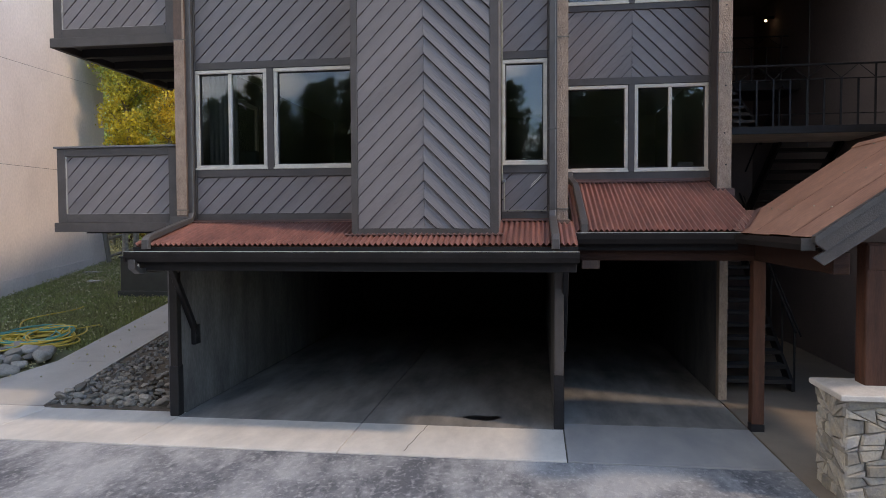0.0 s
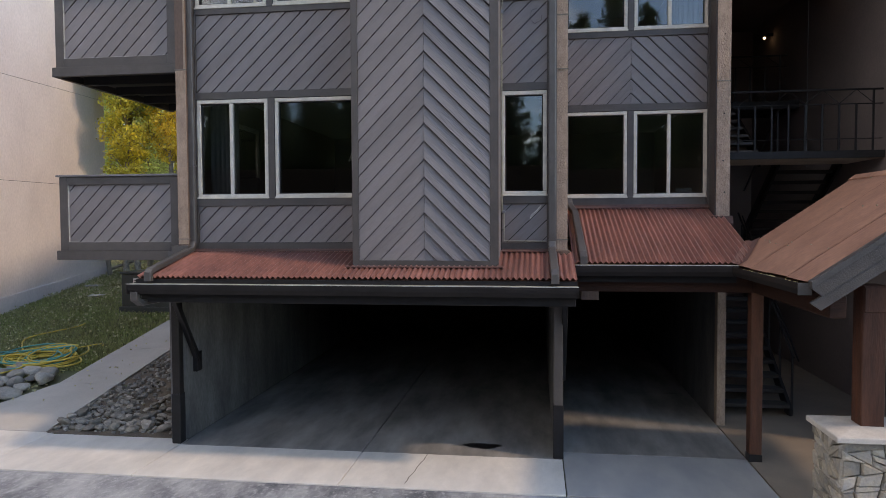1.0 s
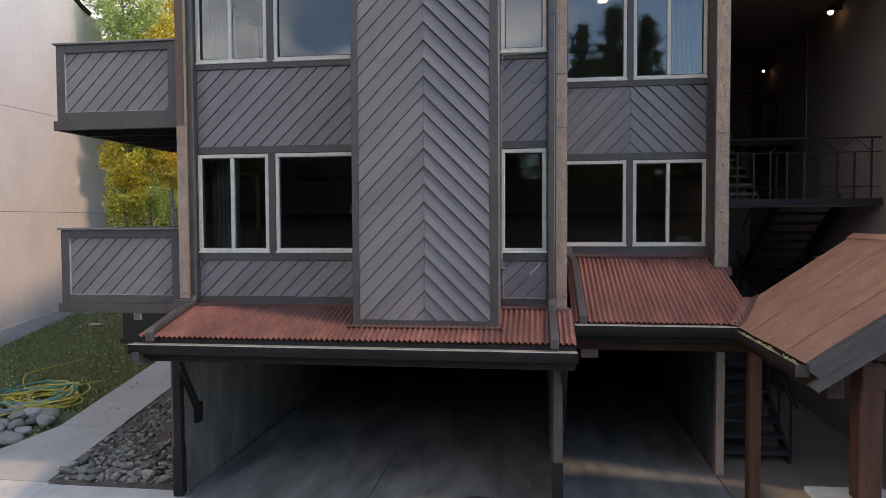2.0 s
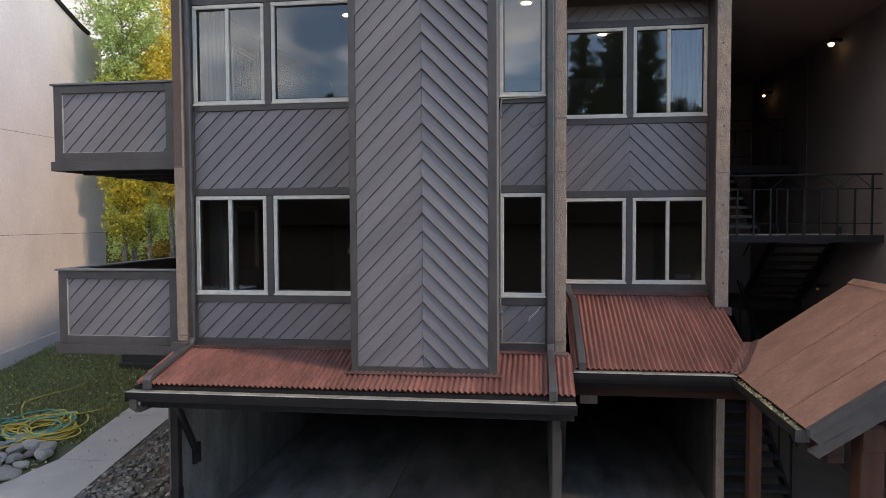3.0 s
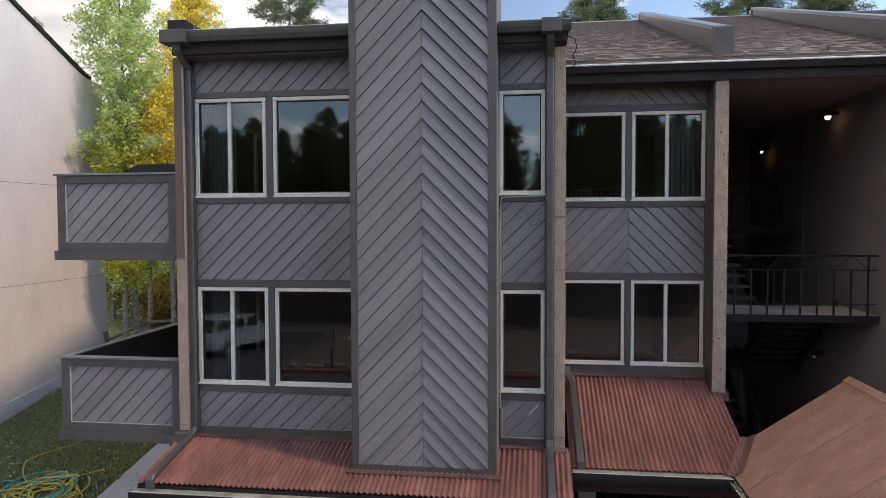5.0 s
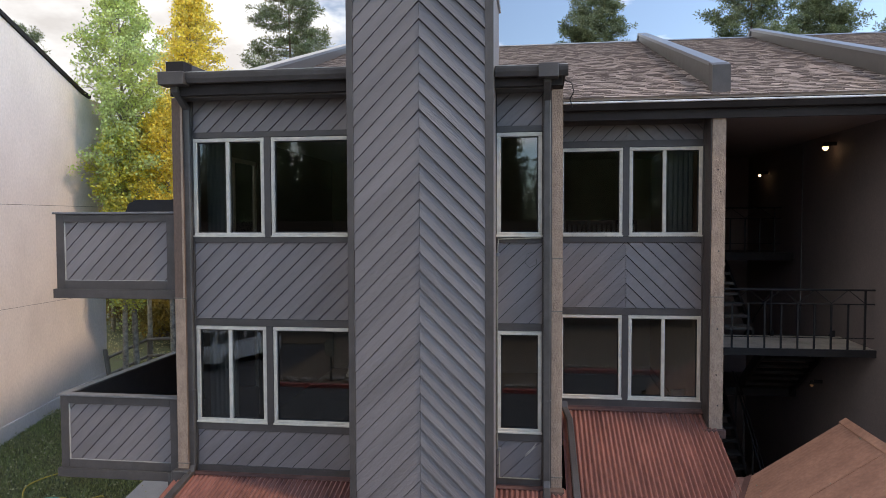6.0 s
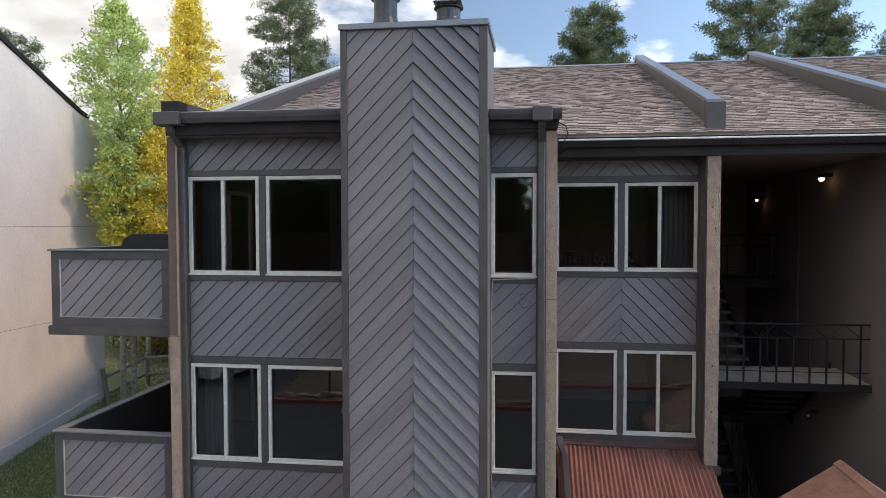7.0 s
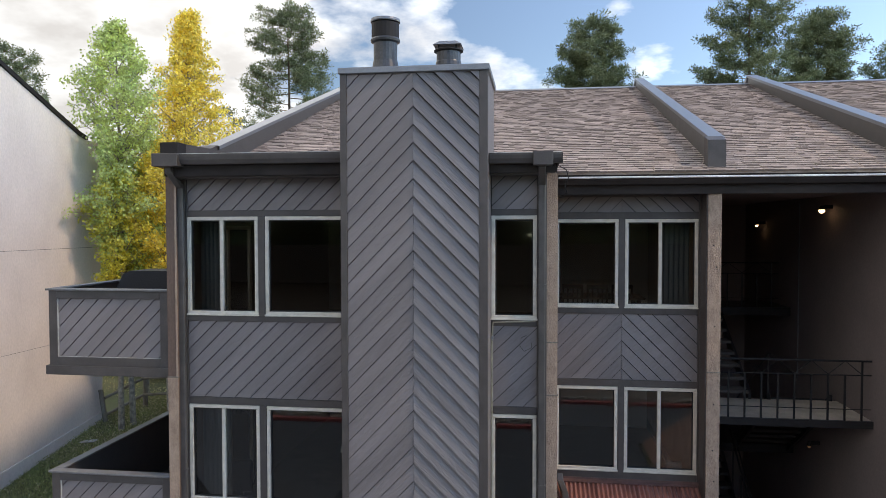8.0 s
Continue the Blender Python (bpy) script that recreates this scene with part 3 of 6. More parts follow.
# ---------------------------------------------------------------- windows
def window(name, x0, x1, z0, z1, y, slider):
    root = thing(name, "white vinyl %s window with dark glass" % ("sliding two-light" if slider else "fixed single-light"), "window", ((x0 + x1) / 2, y, z0), kind="structure")
    f = 0.055
    part("window_frame", boxes((x0, x1, y - 0.012, y + 0.1, z1 - f, z1), (x0, x1, y - 0.012, y + 0.1, z0, z0 + f),
                               (x0, x0 + f, y - 0.012, y + 0.1, z0 + f, z1 - f), (x1 - f, x1, y - 0.012, y + 0.1, z0 + f, z1 - f), bevel=0.006), M_VINYL, root)
    part("window_sill", boxes((x0 - 0.01, x1 + 0.01, y - 0.03, y + 0.02, z0 - 0.012, z0 + 0.014), bevel=0.005), M_VINYL, root)
    part("gasket", boxes((x0 + f, x1 - f, y + 0.02, y + 0.06, z1 - f - 0.016, z1 - f), (x0 + f, x1 - f, y + 0.02, y + 0.06, z0 + f, z0 + f + 0.014),
                         (x0 + f, x0 + f + 0.014, y + 0.02, y + 0.06, z0 + f + 0.014, z1 - f - 0.016), (x1 - f - 0.014, x1 - f, y + 0.02, y + 0.06, z0 + f + 0.014, z1 - f - 0.016)), M_DARK, root)
    if slider:
        xm = (x0 + x1) / 2 - 0.02
        part("meeting_rail", boxes((xm - 0.025, xm + 0.03, y - 0.004, y + 0.07, z0 + f, z1 - f), bevel=0.005), M_VINYL, root)
        spans = ((x0 + f, xm - 0.025, 0.045), (xm + 0.03, x1 - f, 0.028))
    else:
        spans = ((x0 + f, x1 - f, 0.035),)
    for a, b, d in spans:
        p = part("pane", boxes((a, b, y + d, y + d + 0.005, z0 + f, z1 - f)), M_GLASS, root)
        p.visible_shadow = False
    return root


count = 1
for z in (LOW, HIGH):
    for a, b, s in ((-4.51, -3.41, True), (-3.305, -2.0, False), (0.0, 0.635, False)):
        window("window_%d" % count, a, b, z[0], z[1], 0.0, s)
        count += 1
for z in (LOW2, HIGH2):
    for a, b, s in ((0.95, 1.97, False), (2.075, 3.235, True)):
        window("window_%d" % count, a, b, z[0], z[1], 2.0, s)
        count += 1


# glazed sliding doors from the rooms to the balconies
for k, z0 in enumerate((2.93, 5.7)):
    d = thing("door_%d" % (k + 1), "white vinyl sliding glass door to the balcony, closed", "door", (-4.68, 1.7, z0), kind="structure")
    part("door_frame", boxes((-4.74, -4.62, 0.8, 0.87, z0, z0 + 2.04), (-4.74, -4.62, 2.53, 2.6, z0, z0 + 2.04), (-4.74, -4.62, 0.87, 2.53, z0, z0 + 0.06),
                             (-4.74, -4.62, 0.87, 2.53, z0 + 1.97, z0 + 2.04), bevel=0.005), M_VINYL, d)
    part("meeting_rail", boxes((-4.72, -4.64, 1.66, 1.74, z0 + 0.06, z0 + 1.97), bevel=0.005), M_VINYL, d)
    for ya, yb, x in ((0.87, 1.66, -4.7), (1.74, 2.53, -4.66)):
        p = part("pane", boxes((x, x + 0.006, ya, yb, z0 + 0.06, z0 + 1.97)), M_GLASS, d)
        p.visible_shadow = False


def trims(parent, rows):
    for r in rows:
        part("trim_board", boxes(r, bevel=0.004), M_TRIM, parent)


T0, T1 = -0.018, 0.03
trims(wall_bay, [(-4.62, -4.512, T0 - 0.004, T1, 2.84, 8.42),
                 (-4.51, -1.93, T0, T1, 6.325, 6.408), (-4.51, -1.93, T0, T1, 5.085, 5.19), (-4.51, -1.93, T0, T1, 3.51, 3.618),
                 (-4.51, -1.93, T0, T1, 2.83, 2.97), (-4.51, -1.93, T0, T1, 7.875, 7.96), (-3.408, -3.307, T0 - 0.003, T1, 3.618, 5.085), (-3.408, -3.307, T0 - 0.003, T1, 6.408, 7.875),
                 (0.0, 0.635, T0, T1, 6.325, 6.408), (0.0, 0.635, T0, T1, 5.085, 5.19), (0.0, 0.635, T0, T1, 3.51, 3.618), (0.0, 0.635, T0, T1, 2.83, 2.97),
                 (0.0, 0.635, T0, T1, 7.875, 7.96), (0.637, 0.77, T0 - 0.004, T1, 2.84, 8.42)])
trims(wall_rec, [(0.92, 3.235, 2 + T0, 2 + T1, 6.27, 6.368), (0.92, 3.235, 2 + T0, 2 + T1, 5.065, 5.18), (0.92, 3.235, 2 + T0, 2 + T1, 3.45, 3.638),
                 (0.92, 3.235, 2 + T0, 2 + T1, 7.84, 7.95), (1.972, 2.073, 1.979, 2 + T1, 3.638, 5.065), (1.972, 2.073, 1.979, 2 + T1, 6.368, 7.84),
                 (3.237, 3.28, 1.97, 2 + T1, 3.3, 8.4), (0.92, 3.235, 2 + T0, 2 + T1, 8.2, 8.42)])

# ---------------------------------------------------------------- chimney
chimney = thing("chimney", "tall grey chimney chase clad in herringbone boards", "chimney", (-0.98, -0.35, 2.6))
CY = -0.7
part("core", boxes((-1.93, -0.03, CY + 0.03, 0.7, 2.6, 9.74)), M_JOINT, chimney)
part("corner_trim", boxes((-1.965, -1.878, CY - 0.012, CY + 0.09, 2.667, 9.735), bevel=0.004), M_TRIM, chimney)
part("corner_trim", boxes((-0.112, 0.0, CY - 0.012, CY + 0.09, 2.667, 9.735), bevel=0.004), M_TRIM, chimney)
part("base_trim", boxes((-1.878, -0.112, CY - 0.01, CY + 0.03, 2.667, 2.748), bevel=0.004), M_TRIM, chimney)
part("side_cladding", boxes((-1.955, -1.93, CY + 0.09, 0.7, 2.667, 9.735)), M_BOARD, chimney)
part("side_cladding", boxes((-0.03, -0.006, CY + 0.09, 0.7, 2.667, 9.735)), M_BOARD, chimney)
part("cap", boxes((-1.985, 0.022, CY - 0.045, 0.75, 9.735, 9.815), bevel=0.008), M_CAP, chimney, "grey sheet-metal chimney cap")

for x, y, rad, profile, kind_label in ((-1.45, -0.22, 0.17, None, "tall"), (-0.57, -0.22, 0.165, None, "short")):
    flue = thing("flue_pipe", "%s grey metal flue pipe with a rain cap on the chimney" % kind_label, "flue pipe", (x, y, 9.815), group="chimney flues")
    if kind_label == "tall":
        part("storm_collar", lathe(bmesh.new(), [(0.2, 0.0), (0.2, 0.02), (0.175, 0.15), (0.168, 0.19)], (x, y, 9.812)), M_FLUE, flue)
        part("pipe", lathe(bmesh.new(), [(0.163, 0.1), (0.163, 0.45)], (x, y, 9.812)), M_FLUE, flue)
        part("lower_band", lathe(bmesh.new(), [(0.16, 0.43), (0.2, 0.45), (0.205, 0.475), (0.19, 0.5), (0.17, 0.505)], (x, y, 9.812)), M_FLUE, flue)
        part("shroud", lathe(bmesh.new(), [(0.188, 0.5), (0.19, 0.51), (0.19, 0.7), (0.18, 0.705)], (x, y, 9.812)), M_GUTTER, flue)
        part("rain_cap", lathe(bmesh.new(), [(0.2, 0.715), (0.205, 0.73), (0.2, 0.76), (0.1, 0.79), (0.01, 0.8)], (x, y, 9.812)), M_CAP, flue)
    else:
        part("storm_collar", lathe(bmesh.new(), [(0.19, 0.0), (0.19, 0.03), (0.175, 0.14), (0.168, 0.16)], (x, y, 9.812)), M_FLUE, flue)
        part("pipe", lathe(bmesh.new(), [(0.165, 0.1), (0.165, 0.29)], (x, y, 9.812)), M_FLUE, flue)
        part("lower_band", lathe(bmesh.new(), [(0.165, 0.28), (0.2, 0.29), (0.2, 0.305), (0.165, 0.31)], (x, y, 9.812)), M_GUTTER, flue)
        bm = bmesh.new()
        bmesh.ops.create_cone(bm, cap_ends=True, segments=4, radius1=0.27, radius2=0.16, depth=0.06, matrix=pose(x, y, 10.195, 0, 0, 45))
        part("rain_cap", bm, M_CAP, flue)
        for xe in (x - 0.13, x + 0.11):
            part("cap_leg", boxes((xe, xe + 0.02, y - 0.14, y - 0.12, 10.1, 10.17)), M_GUTTER, flue)

# ---------------------------------------------------------------- roofs
def flat_roof_sheet(bm, x0, x1, y0, y1, z0, z1, t):
    return prism(bm, [(y0, z0), (y1, z1), (y1, z1 + t), (y0, z0 + t)], "x", x0, x1)


PITCH = 0.341
EAVE_Y, EAVE_Z = 1.5, 8.58
RIDGE_Y = 10.4
RIDGE_Z = EAVE_Z + PITCH * (RIDGE_Y - EAVE_Y)
roof = part("roof", flat_roof_sheet(flat_roof_sheet(bmesh.new(), -5.1, 16, EAVE_Y, RIDGE_Y, EAVE_Z - 0.05, RIDGE_Z - 0.05, 0.04),
                                    -5.1, 16, RIDGE_Y, 19.3, RIDGE_Z - 0.05, EAVE_Z - 0.05, 0.04), M_SHINGLE)
tagged(roof, "brown asphalt-shingle gable roof", "roof", kind="structure")
tagged(part("bay_roof", boxes((-4.7, 0.95, -0.36, 2.6, 8.62, 8.69)), M_GUTTER), "flat dark roof over the projecting bay", "roof", kind="structure")
tagged(part("bay_soffit", boxes((-4.6, 0.77, -0.3, 0.03, 8.42, 8.45)), M_TRIM), "dark grey soffit over the bay", "soffit", kind="structure")
tagged(part("ridge_cap", prism(bmesh.new(), [(RIDGE_Y - 0.16, RIDGE_Z - 0.03), (RIDGE_Y, RIDGE_Z + 0.035), (RIDGE_Y + 0.16, RIDGE_Z - 0.03)], "x", -4.9, 16), M_CAP), "grey metal ridge flashing", "ridge", kind="structure")


def parapet(x0, x1, y0, h0, h1):
    root = thing("parapet", "grey metal-capped party-wall parapet on the roof", "parapet", ((x0 + x1) / 2, y0, EAVE_Z), group="roof parapets")
    z = lambda y: EAVE_Z + PITCH * (y - EAVE_Y)
    part("wall", prism(bmesh.new(), [(y0 + 0.25, z(y0 + 0.25) - 0.05), (RIDGE_Y, RIDGE_Z - 0.05), (RIDGE_Y, RIDGE_Z + h1), (y0 + 0.25, z(y0 + 0.25) + h0)], "x", x0 + 0.02, x1 - 0.02), M_PIPE, root)
    seam = [y0 + 0.25 + (RIDGE_Y + 0.1 - y0 - 0.25) * k / 3 for k in range(4)]
    for a, b in zip(seam, seam[1:]):
        ha, hb = [h0 + (h1 - h0) * (q - y0) / (RIDGE_Y - y0) for q in (a, b)]
        part("cap", prism(bmesh.new(), [(a, z(a) + ha - 0.05), (b - 0.004, z(b) + hb - 0.05), (b - 0.004, z(b) + hb + 0.015), (a, z(a) + ha + 0.015)], "x", x0, x1), M_CAP, root)
    part("end_box", prism(bmesh.new(), [(y0, z(y0) - 0.06), (y0 + 0.25, z(y0) - 0.06), (y0 + 0.25, z(y0 + 0.25) + h0 + 0.02), (y0, z(y0) + h0 + 0.02)], "x", x0 - 0.075, x1 - 0.04), M_TRIM, root)
    part("far_cap", prism(bmesh.new(), [(RIDGE_Y + 0.1, RIDGE_Z + h1 - 0.1), (18.8, EAVE_Z + 0.0), (18.8, EAVE_Z + 0.3), (RIDGE_Y + 0.1, RIDGE_Z + h1 + 0.0)], "x", x0, x1), M_CAP, root)
    return root


parapet(3.36, 3.6, 1.64, 0.42, 0.22)
parapet(6.36, 6.62, 1.64, 0.42, 0.22)
parapet(-5.15, -4.88, 1.64, 0.42, 0.22)


def gutter(name, x0, x1, y, z0, z1, deep=0.12, skin=None):
    root = thing(name, "dark metal eaves gutter with pale lining", "gutter", ((x0 + x1) / 2, y, z0))
    part("trough", prism(bmesh.new(), [(y, z1), (y + 0.012, z1), (y + 0.02, z0 + 0.05), (y + deep, z0 + 0.03), (y + deep, z1 - 0.015), (y + deep + 0.01, z1 - 0.015), (y + deep + 0.01, z0), (y + 0.045, z0), (y + 0.01, z0 + 0.06), (y, z1 - 0.03)], "x", x0, x1), skin or M_GUTTER, root)
    part("lining", boxes((x0 + 0.01, x1 - 0.01, y + 0.016, y + deep + 0.06, z1 - 0.008, z1 + 0.001)), M_ZINC, root)
    part("lip", boxes((x0, x1, y - 0.004, y + 0.012, z1 - 0.004, z1 + 0.004)), M_BEAD, root)
    for xe in (x0 - 0.006, x1):
        part("end_plate", boxes((xe, xe + 0.006, y, y + deep, z0, z1)), M_GUTTER, root)
    n = max(2, round((x1 - x0) / 0.75))
    for k in range(n):
        x = x0 + (k + 0.5) * (x1 - x0) / n + random.uniform(-0.12, 0.12)
        part("hanger", boxes((x - 0.012, x + 0.012, y + 0.004, y + deep, z1 - 0.008, z1 + 0.004)), M_CAP, root)
    return root


gutter("roof_gutter", 0.97, 16, EAVE_Y - 0.12, 8.37, 8.475, skin=M_EAVE)
tagged(part("drip_edge", boxes((0.97, 16, EAVE_Y - 0.15, EAVE_Y - 0.11, 8.462, 8.492), bevel=0.008), M_DRIP), "metal lip along the eaves gutter, whitened for its sky glint", "flashing", kind="structure")
tagged(part("eave_fascia", boxes((0.93, 16, EAVE_Y + 0.01, EAVE_Y + 0.06, 8.22, 8.53)), M_EAVE), "dark grey eaves fascia board", "fascia", kind="structure")
tagged(part("eave_soffit", boxes((0.93, 3.28, EAVE_Y + 0.06, 2.03, 8.4, 8.43)), M_TRIM), "dark grey eaves soffit", "soffit", kind="structure")
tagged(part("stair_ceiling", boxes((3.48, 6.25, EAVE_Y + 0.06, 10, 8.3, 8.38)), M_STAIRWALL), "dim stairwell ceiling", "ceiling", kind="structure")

# bay eaves: gutter, fascia and the boxed ends
gutter("bay_gutter", -4.74, -1.98, -0.5, 8.6, 8.745, skin=M_TRIM)
gutter("bay_gutter", 0.01, 0.96, -0.5, 8.555, 8.69, skin=M_TRIM)
for x0, x1 in ((-4.66, -1.97), (0.0, 0.9)):
    # dark eaves colour on the fascia stands in for the gutter's shadow
    tagged(part("bay_fascia", boxes((x0, x1, -0.36, -0.3, 8.44, 8.7), bevel=0.004), M_EAVE), "grey bay fascia board, darkened to hold the eaves shadow", "fascia", kind="structure")
for x0, x1, d in ((-4.74, -4.36, 1), (0.58, 0.84, 0)):
    end = thing("fascia_end", "dark metal box at the end of the bay eaves", "flashing", (x0, -0.5, 8.56), group="eaves end boxes")
    part("cover", boxes((x0, x1, -0.56, -0.3, 8.57 - 0.05 * (1 - d), 8.752 - 0.05 * (1 - d)), bevel=0.006), M_TRIM, end)
    if d:
        part("upstand", boxes((-4.7, -4.43, -0.4, -0.16, 8.7, 8.925), bevel=0.006), M_GUTTER, end)
        # lighter trim colour here gives this wedge its sunlit look
        part("coping", prism(bmesh.new(), [(-0.16, 8.66), (2.6, 8.66), (2.6, 9.0), (-0.16, 8.92)], "x", -4.7, -4.43), M_TRIM, end)


def corr_roof(root, x0, x1, y0, z0, y1, z1, mat, wide=0.6525):
    """Sheets side by side from the lower edge (y0, z0) up to (y1, z1)."""
    length = math.hypot(y1 - y0, z1 - z0)
    tilt = math.degrees(math.atan2(z1 - z0, y1 - y0))
    x, first, k = x0, None, 0
    while x < x1 - 0.05:
        w = min(wide, x1 - x)
        if first is None or abs(w - wide) > 1e-6:
            s = corrugated("metal_sheet", None, mat, w, length)
            first = first or s
        else:
            s = new("metal_sheet", first.data)
        s.matrix_world = pose(x, y0, z0 + 0.002 * (k % 2), tilt, 0, 0)
        join(s, root)
        x += w
        k += 1


carport_roof = thing("carport_roof", "rusty red corrugated steel roof over the carport", "roof", (-1.9, -0.6, 2.6), group="corrugated roofs")
corr_roof(carport_roof, -4.79, 0.99, -1.2, 2.555, 0.0, 2.845, M_CORR)
part("decking", flat_roof_sheet(bmesh.new(), -4.8, 0.99, -1.15, 0.03, 2.5, 2.79, 0.035), M_WOOD, carport_roof)
part("flashing", prism(bmesh.new(), [(-0.09, 2.838), (-0.02, 2.856), (-0.02, 2.88), (-0.03, 2.88), (-0.03, 2.866), (-0.09, 2.85)], "x", -4.6, -1.97), M_FLASH, carport_roof)
part("flashing", prism(bmesh.new(), [(-0.09, 2.838), (-0.02, 2.856), (-0.02, 2.88), (-0.03, 2.88), (-0.03, 2.866), (-0.09, 2.85)], "x", 0.01, 0.76), M_FLASH, carport_roof)
part("chimney_flashing", boxes((-2.04, 0.06, -0.82, -0.69, 2.66, 2.678), bevel=0.004), M_FLASH, carport_roof)
part("beam", boxes((-4.8, 0.98, -1.1, -0.98, 2.2, 2.48), bevel=0.008), M_STEEL, carport_roof)
part("fascia", boxes((-4.82, 0.99, -1.19, -1.15, 2.3, 2.52)), M_STEEL, carport_roof)
part("side_beam", boxes((-4.82, -4.7, -1.0, 0.0, 2.26, 2.46)), M_STEEL, carport_roof)
part("side_beam", boxes((0.74, 0.86, -1.0, 0.0, 2.26, 2.46)), M_STEEL, carport_roof)
gutter("carport_gutter", -4.87, 1.0, -1.33, 2.33, 2.465)

recess_roof = thing("recess_roof", "rusty red corrugated steel lean-to roof under the recessed windows", "roof", (2.2, 0.8, 3.0), group="corrugated roofs")
corr_roof(recess_roof, 0.98, 3.4, -0.36, 2.71, 1.98, 3.47, M_CORR)
part("decking", flat_roof_sheet(bmesh.new(), 1.0, 3.36, -0.3, 2.0, 2.63, 3.38, 0.035), M_WOOD, recess_roof)
part("flashing", prism(bmesh.new(), [(1.9, 3.463), (1.975, 3.488), (1.975, 3.53), (1.965, 3.53), (1.96, 3.5), (1.9, 3.477)], "x", 0.93, 3.27), M_FLASH, recess_roof)
part("beam", boxes((0.92, 3.5, -0.16, 0.0, 2.3, 2.56), bevel=0.008), M_WOOD_BEAM, recess_roof, "red-brown timber beam, darkened to hold the shade under the roof")
part("fascia", boxes((1.0, 3.1, -0.27, -0.22, 2.44, 2.64)), M_STEEL, recess_roof)
gutter("recess_gutter", 1.0, 3.07, -0.475, 2.535, 2.68)

# ---------------------------------------------------------------- carport posts and braces
for x, lab in ((-4.79, "black steel-clad carport post with a diagonal brace"), (0.785, "black steel-clad carport post between the bays")):
    p = thing("carport_post", lab, "post", (x, -0.22, 0), group="carport posts")
    part("shaft", boxes((x - 0.055, x + 0.065, -0.27, -0.15, 0.72, 2.3), bevel=0.006), M_GUTTER if x < 0 else M_TRIM, p)
    part("sleeve", boxes((x - 0.065, x + 0.075, -0.29, -0.13, 0.0, 0.74), bevel=0.008), M_STEEL, p)
    bm = bmesh.new()
    tube(bm, [(x + 0.09, -0.55, 2.36), (x + 0.09, 0.24, 1.16)], 0.06, flat=(0.08, 0.1))
    part("brace", bm, M_STEEL, p)
    part("brace_foot", boxes((x + 0.05, x + 0.12, 0.16, 0.33, 0.98, 1.28), bevel=0.006), M_STEEL, p)

# ---------------------------------------------------------------- downspouts
def downspout(points, label):
    d = thing("downspout", label, "downspout", points[-1], group="downspouts")
    part("pipe", tube(bmesh.new(), points, 0.05, flat=(0.1, 0.075)), M_PIPE, d)
    for z in (4.1, 6.9):
        if points[0][2] > z > points[-1][2] and points[0][2] > 5:
            part("strap", boxes((points[3][0] - 0.06, points[3][0] + 0.06, points[3][1] - 0.042, points[3][1] + 0.03, z, z + 0.025)), M_PIPE, d)
    return d


downspout([(-4.56, -0.42, 8.6), (-4.56, -0.4, 8.5), (-4.56, -0.09, 8.3), (-4.565, -0.075, 8.1), (-4.57, -0.075, 2.98), (-4.575, -0.13, 2.88), (-4.6, -1.2, 2.64), (-4.6, -1.25, 2.6), (-4.6, -1.25, 2.5)],
          "dark grey square downspout from the bay eaves over the carport roof")
downspout([(0.7, -0.42, 8.6), (0.7, -0.4, 8.5), (0.7, -0.09, 8.3), (0.7, -0.075, 8.1), (0.705, -0.075, 2.98), (0.705, -0.13, 2.88), (0.72, -1.2, 2.64), (0.72, -1.25, 2.6), (0.72, -1.25, 2.5)],
          "dark grey square downspout between the bay and the recess")
downspout([(1.02, 1.82, 3.62), (1.03, 1.75, 3.52), (1.1, 1.5, 3.4), (1.12, -0.25, 2.82), (1.12, -0.34, 2.77), (1.12, -0.34, 2.66)], "grey square downspout lying on the recess roof")
downspout([(-4.78, -1.28, 2.36), (-4.78, -1.28, 2.26), (-4.76, -1.2, 2.2), (-4.7, -0.4, 2.2), (-4.7, -0.3, 2.15)], "dark gutter outlet elbow under the carport eaves")

# thin grey conduit on the bay wall
conduit = thing("conduit", "thin grey metal conduit bent round the wall panel", "conduit", (0.02, -0.05, 3.0))
part("pipe", tube(bmesh.new(), [(0.0, -0.04, 3.4), (0.04, -0.05, 3.4), (0.04, -0.05, 2.99), (0.62, -0.05, 2.985)], 0.011, sides=6), M_ZINC, conduit)
part("fitting", boxes((0.015, 0.06, -0.068, -0.02, 3.38, 3.42), bevel=0.006), M_CAP, conduit)
riser = thing("conduit", "thin grey metal conduit running up beside the chimney", "conduit", (0.03, -0.05, 3.4))
part("pipe", tube(bmesh.new(), [(0.012, -0.06, 3.4), (0.012, -0.06, 6.2), (0.03, -0.05, 6.38), (0.62, -0.04, 6.4)], 0.011, sides=6), M_ZINC, riser)
part("fitting", boxes((0.0, 0.04, -0.08, -0.03, 6.14, 6.19), bevel=0.006), M_CAP, riser)
for pts, lab in (([(0.56, -0.03, 3.49), (0.5, -0.05, 3.42), (0.42, -0.05, 3.35), (0.4, -0.05, 3.29), (0.43, -0.05, 3.33), (0.55, -0.04, 3.45)], "loose white cable end on the bay wall"),
                 ([(0.5, -0.03, 6.2), (0.42, -0.04, 6.17), (0.4, -0.05, 6.05), (0.46, -0.05, 5.98), (0.56, -0.05, 6.03), (0.56, -0.04, 6.1)], "loose grey cable loop on the bay wall")):
    c = thing("cable", lab, "cable", pts[0])
    part("wire", tube(bmesh.new(), pts, 0.0045, sides=5), M_PIPE if pts[0][2] > 5 else M_VINYL, c)


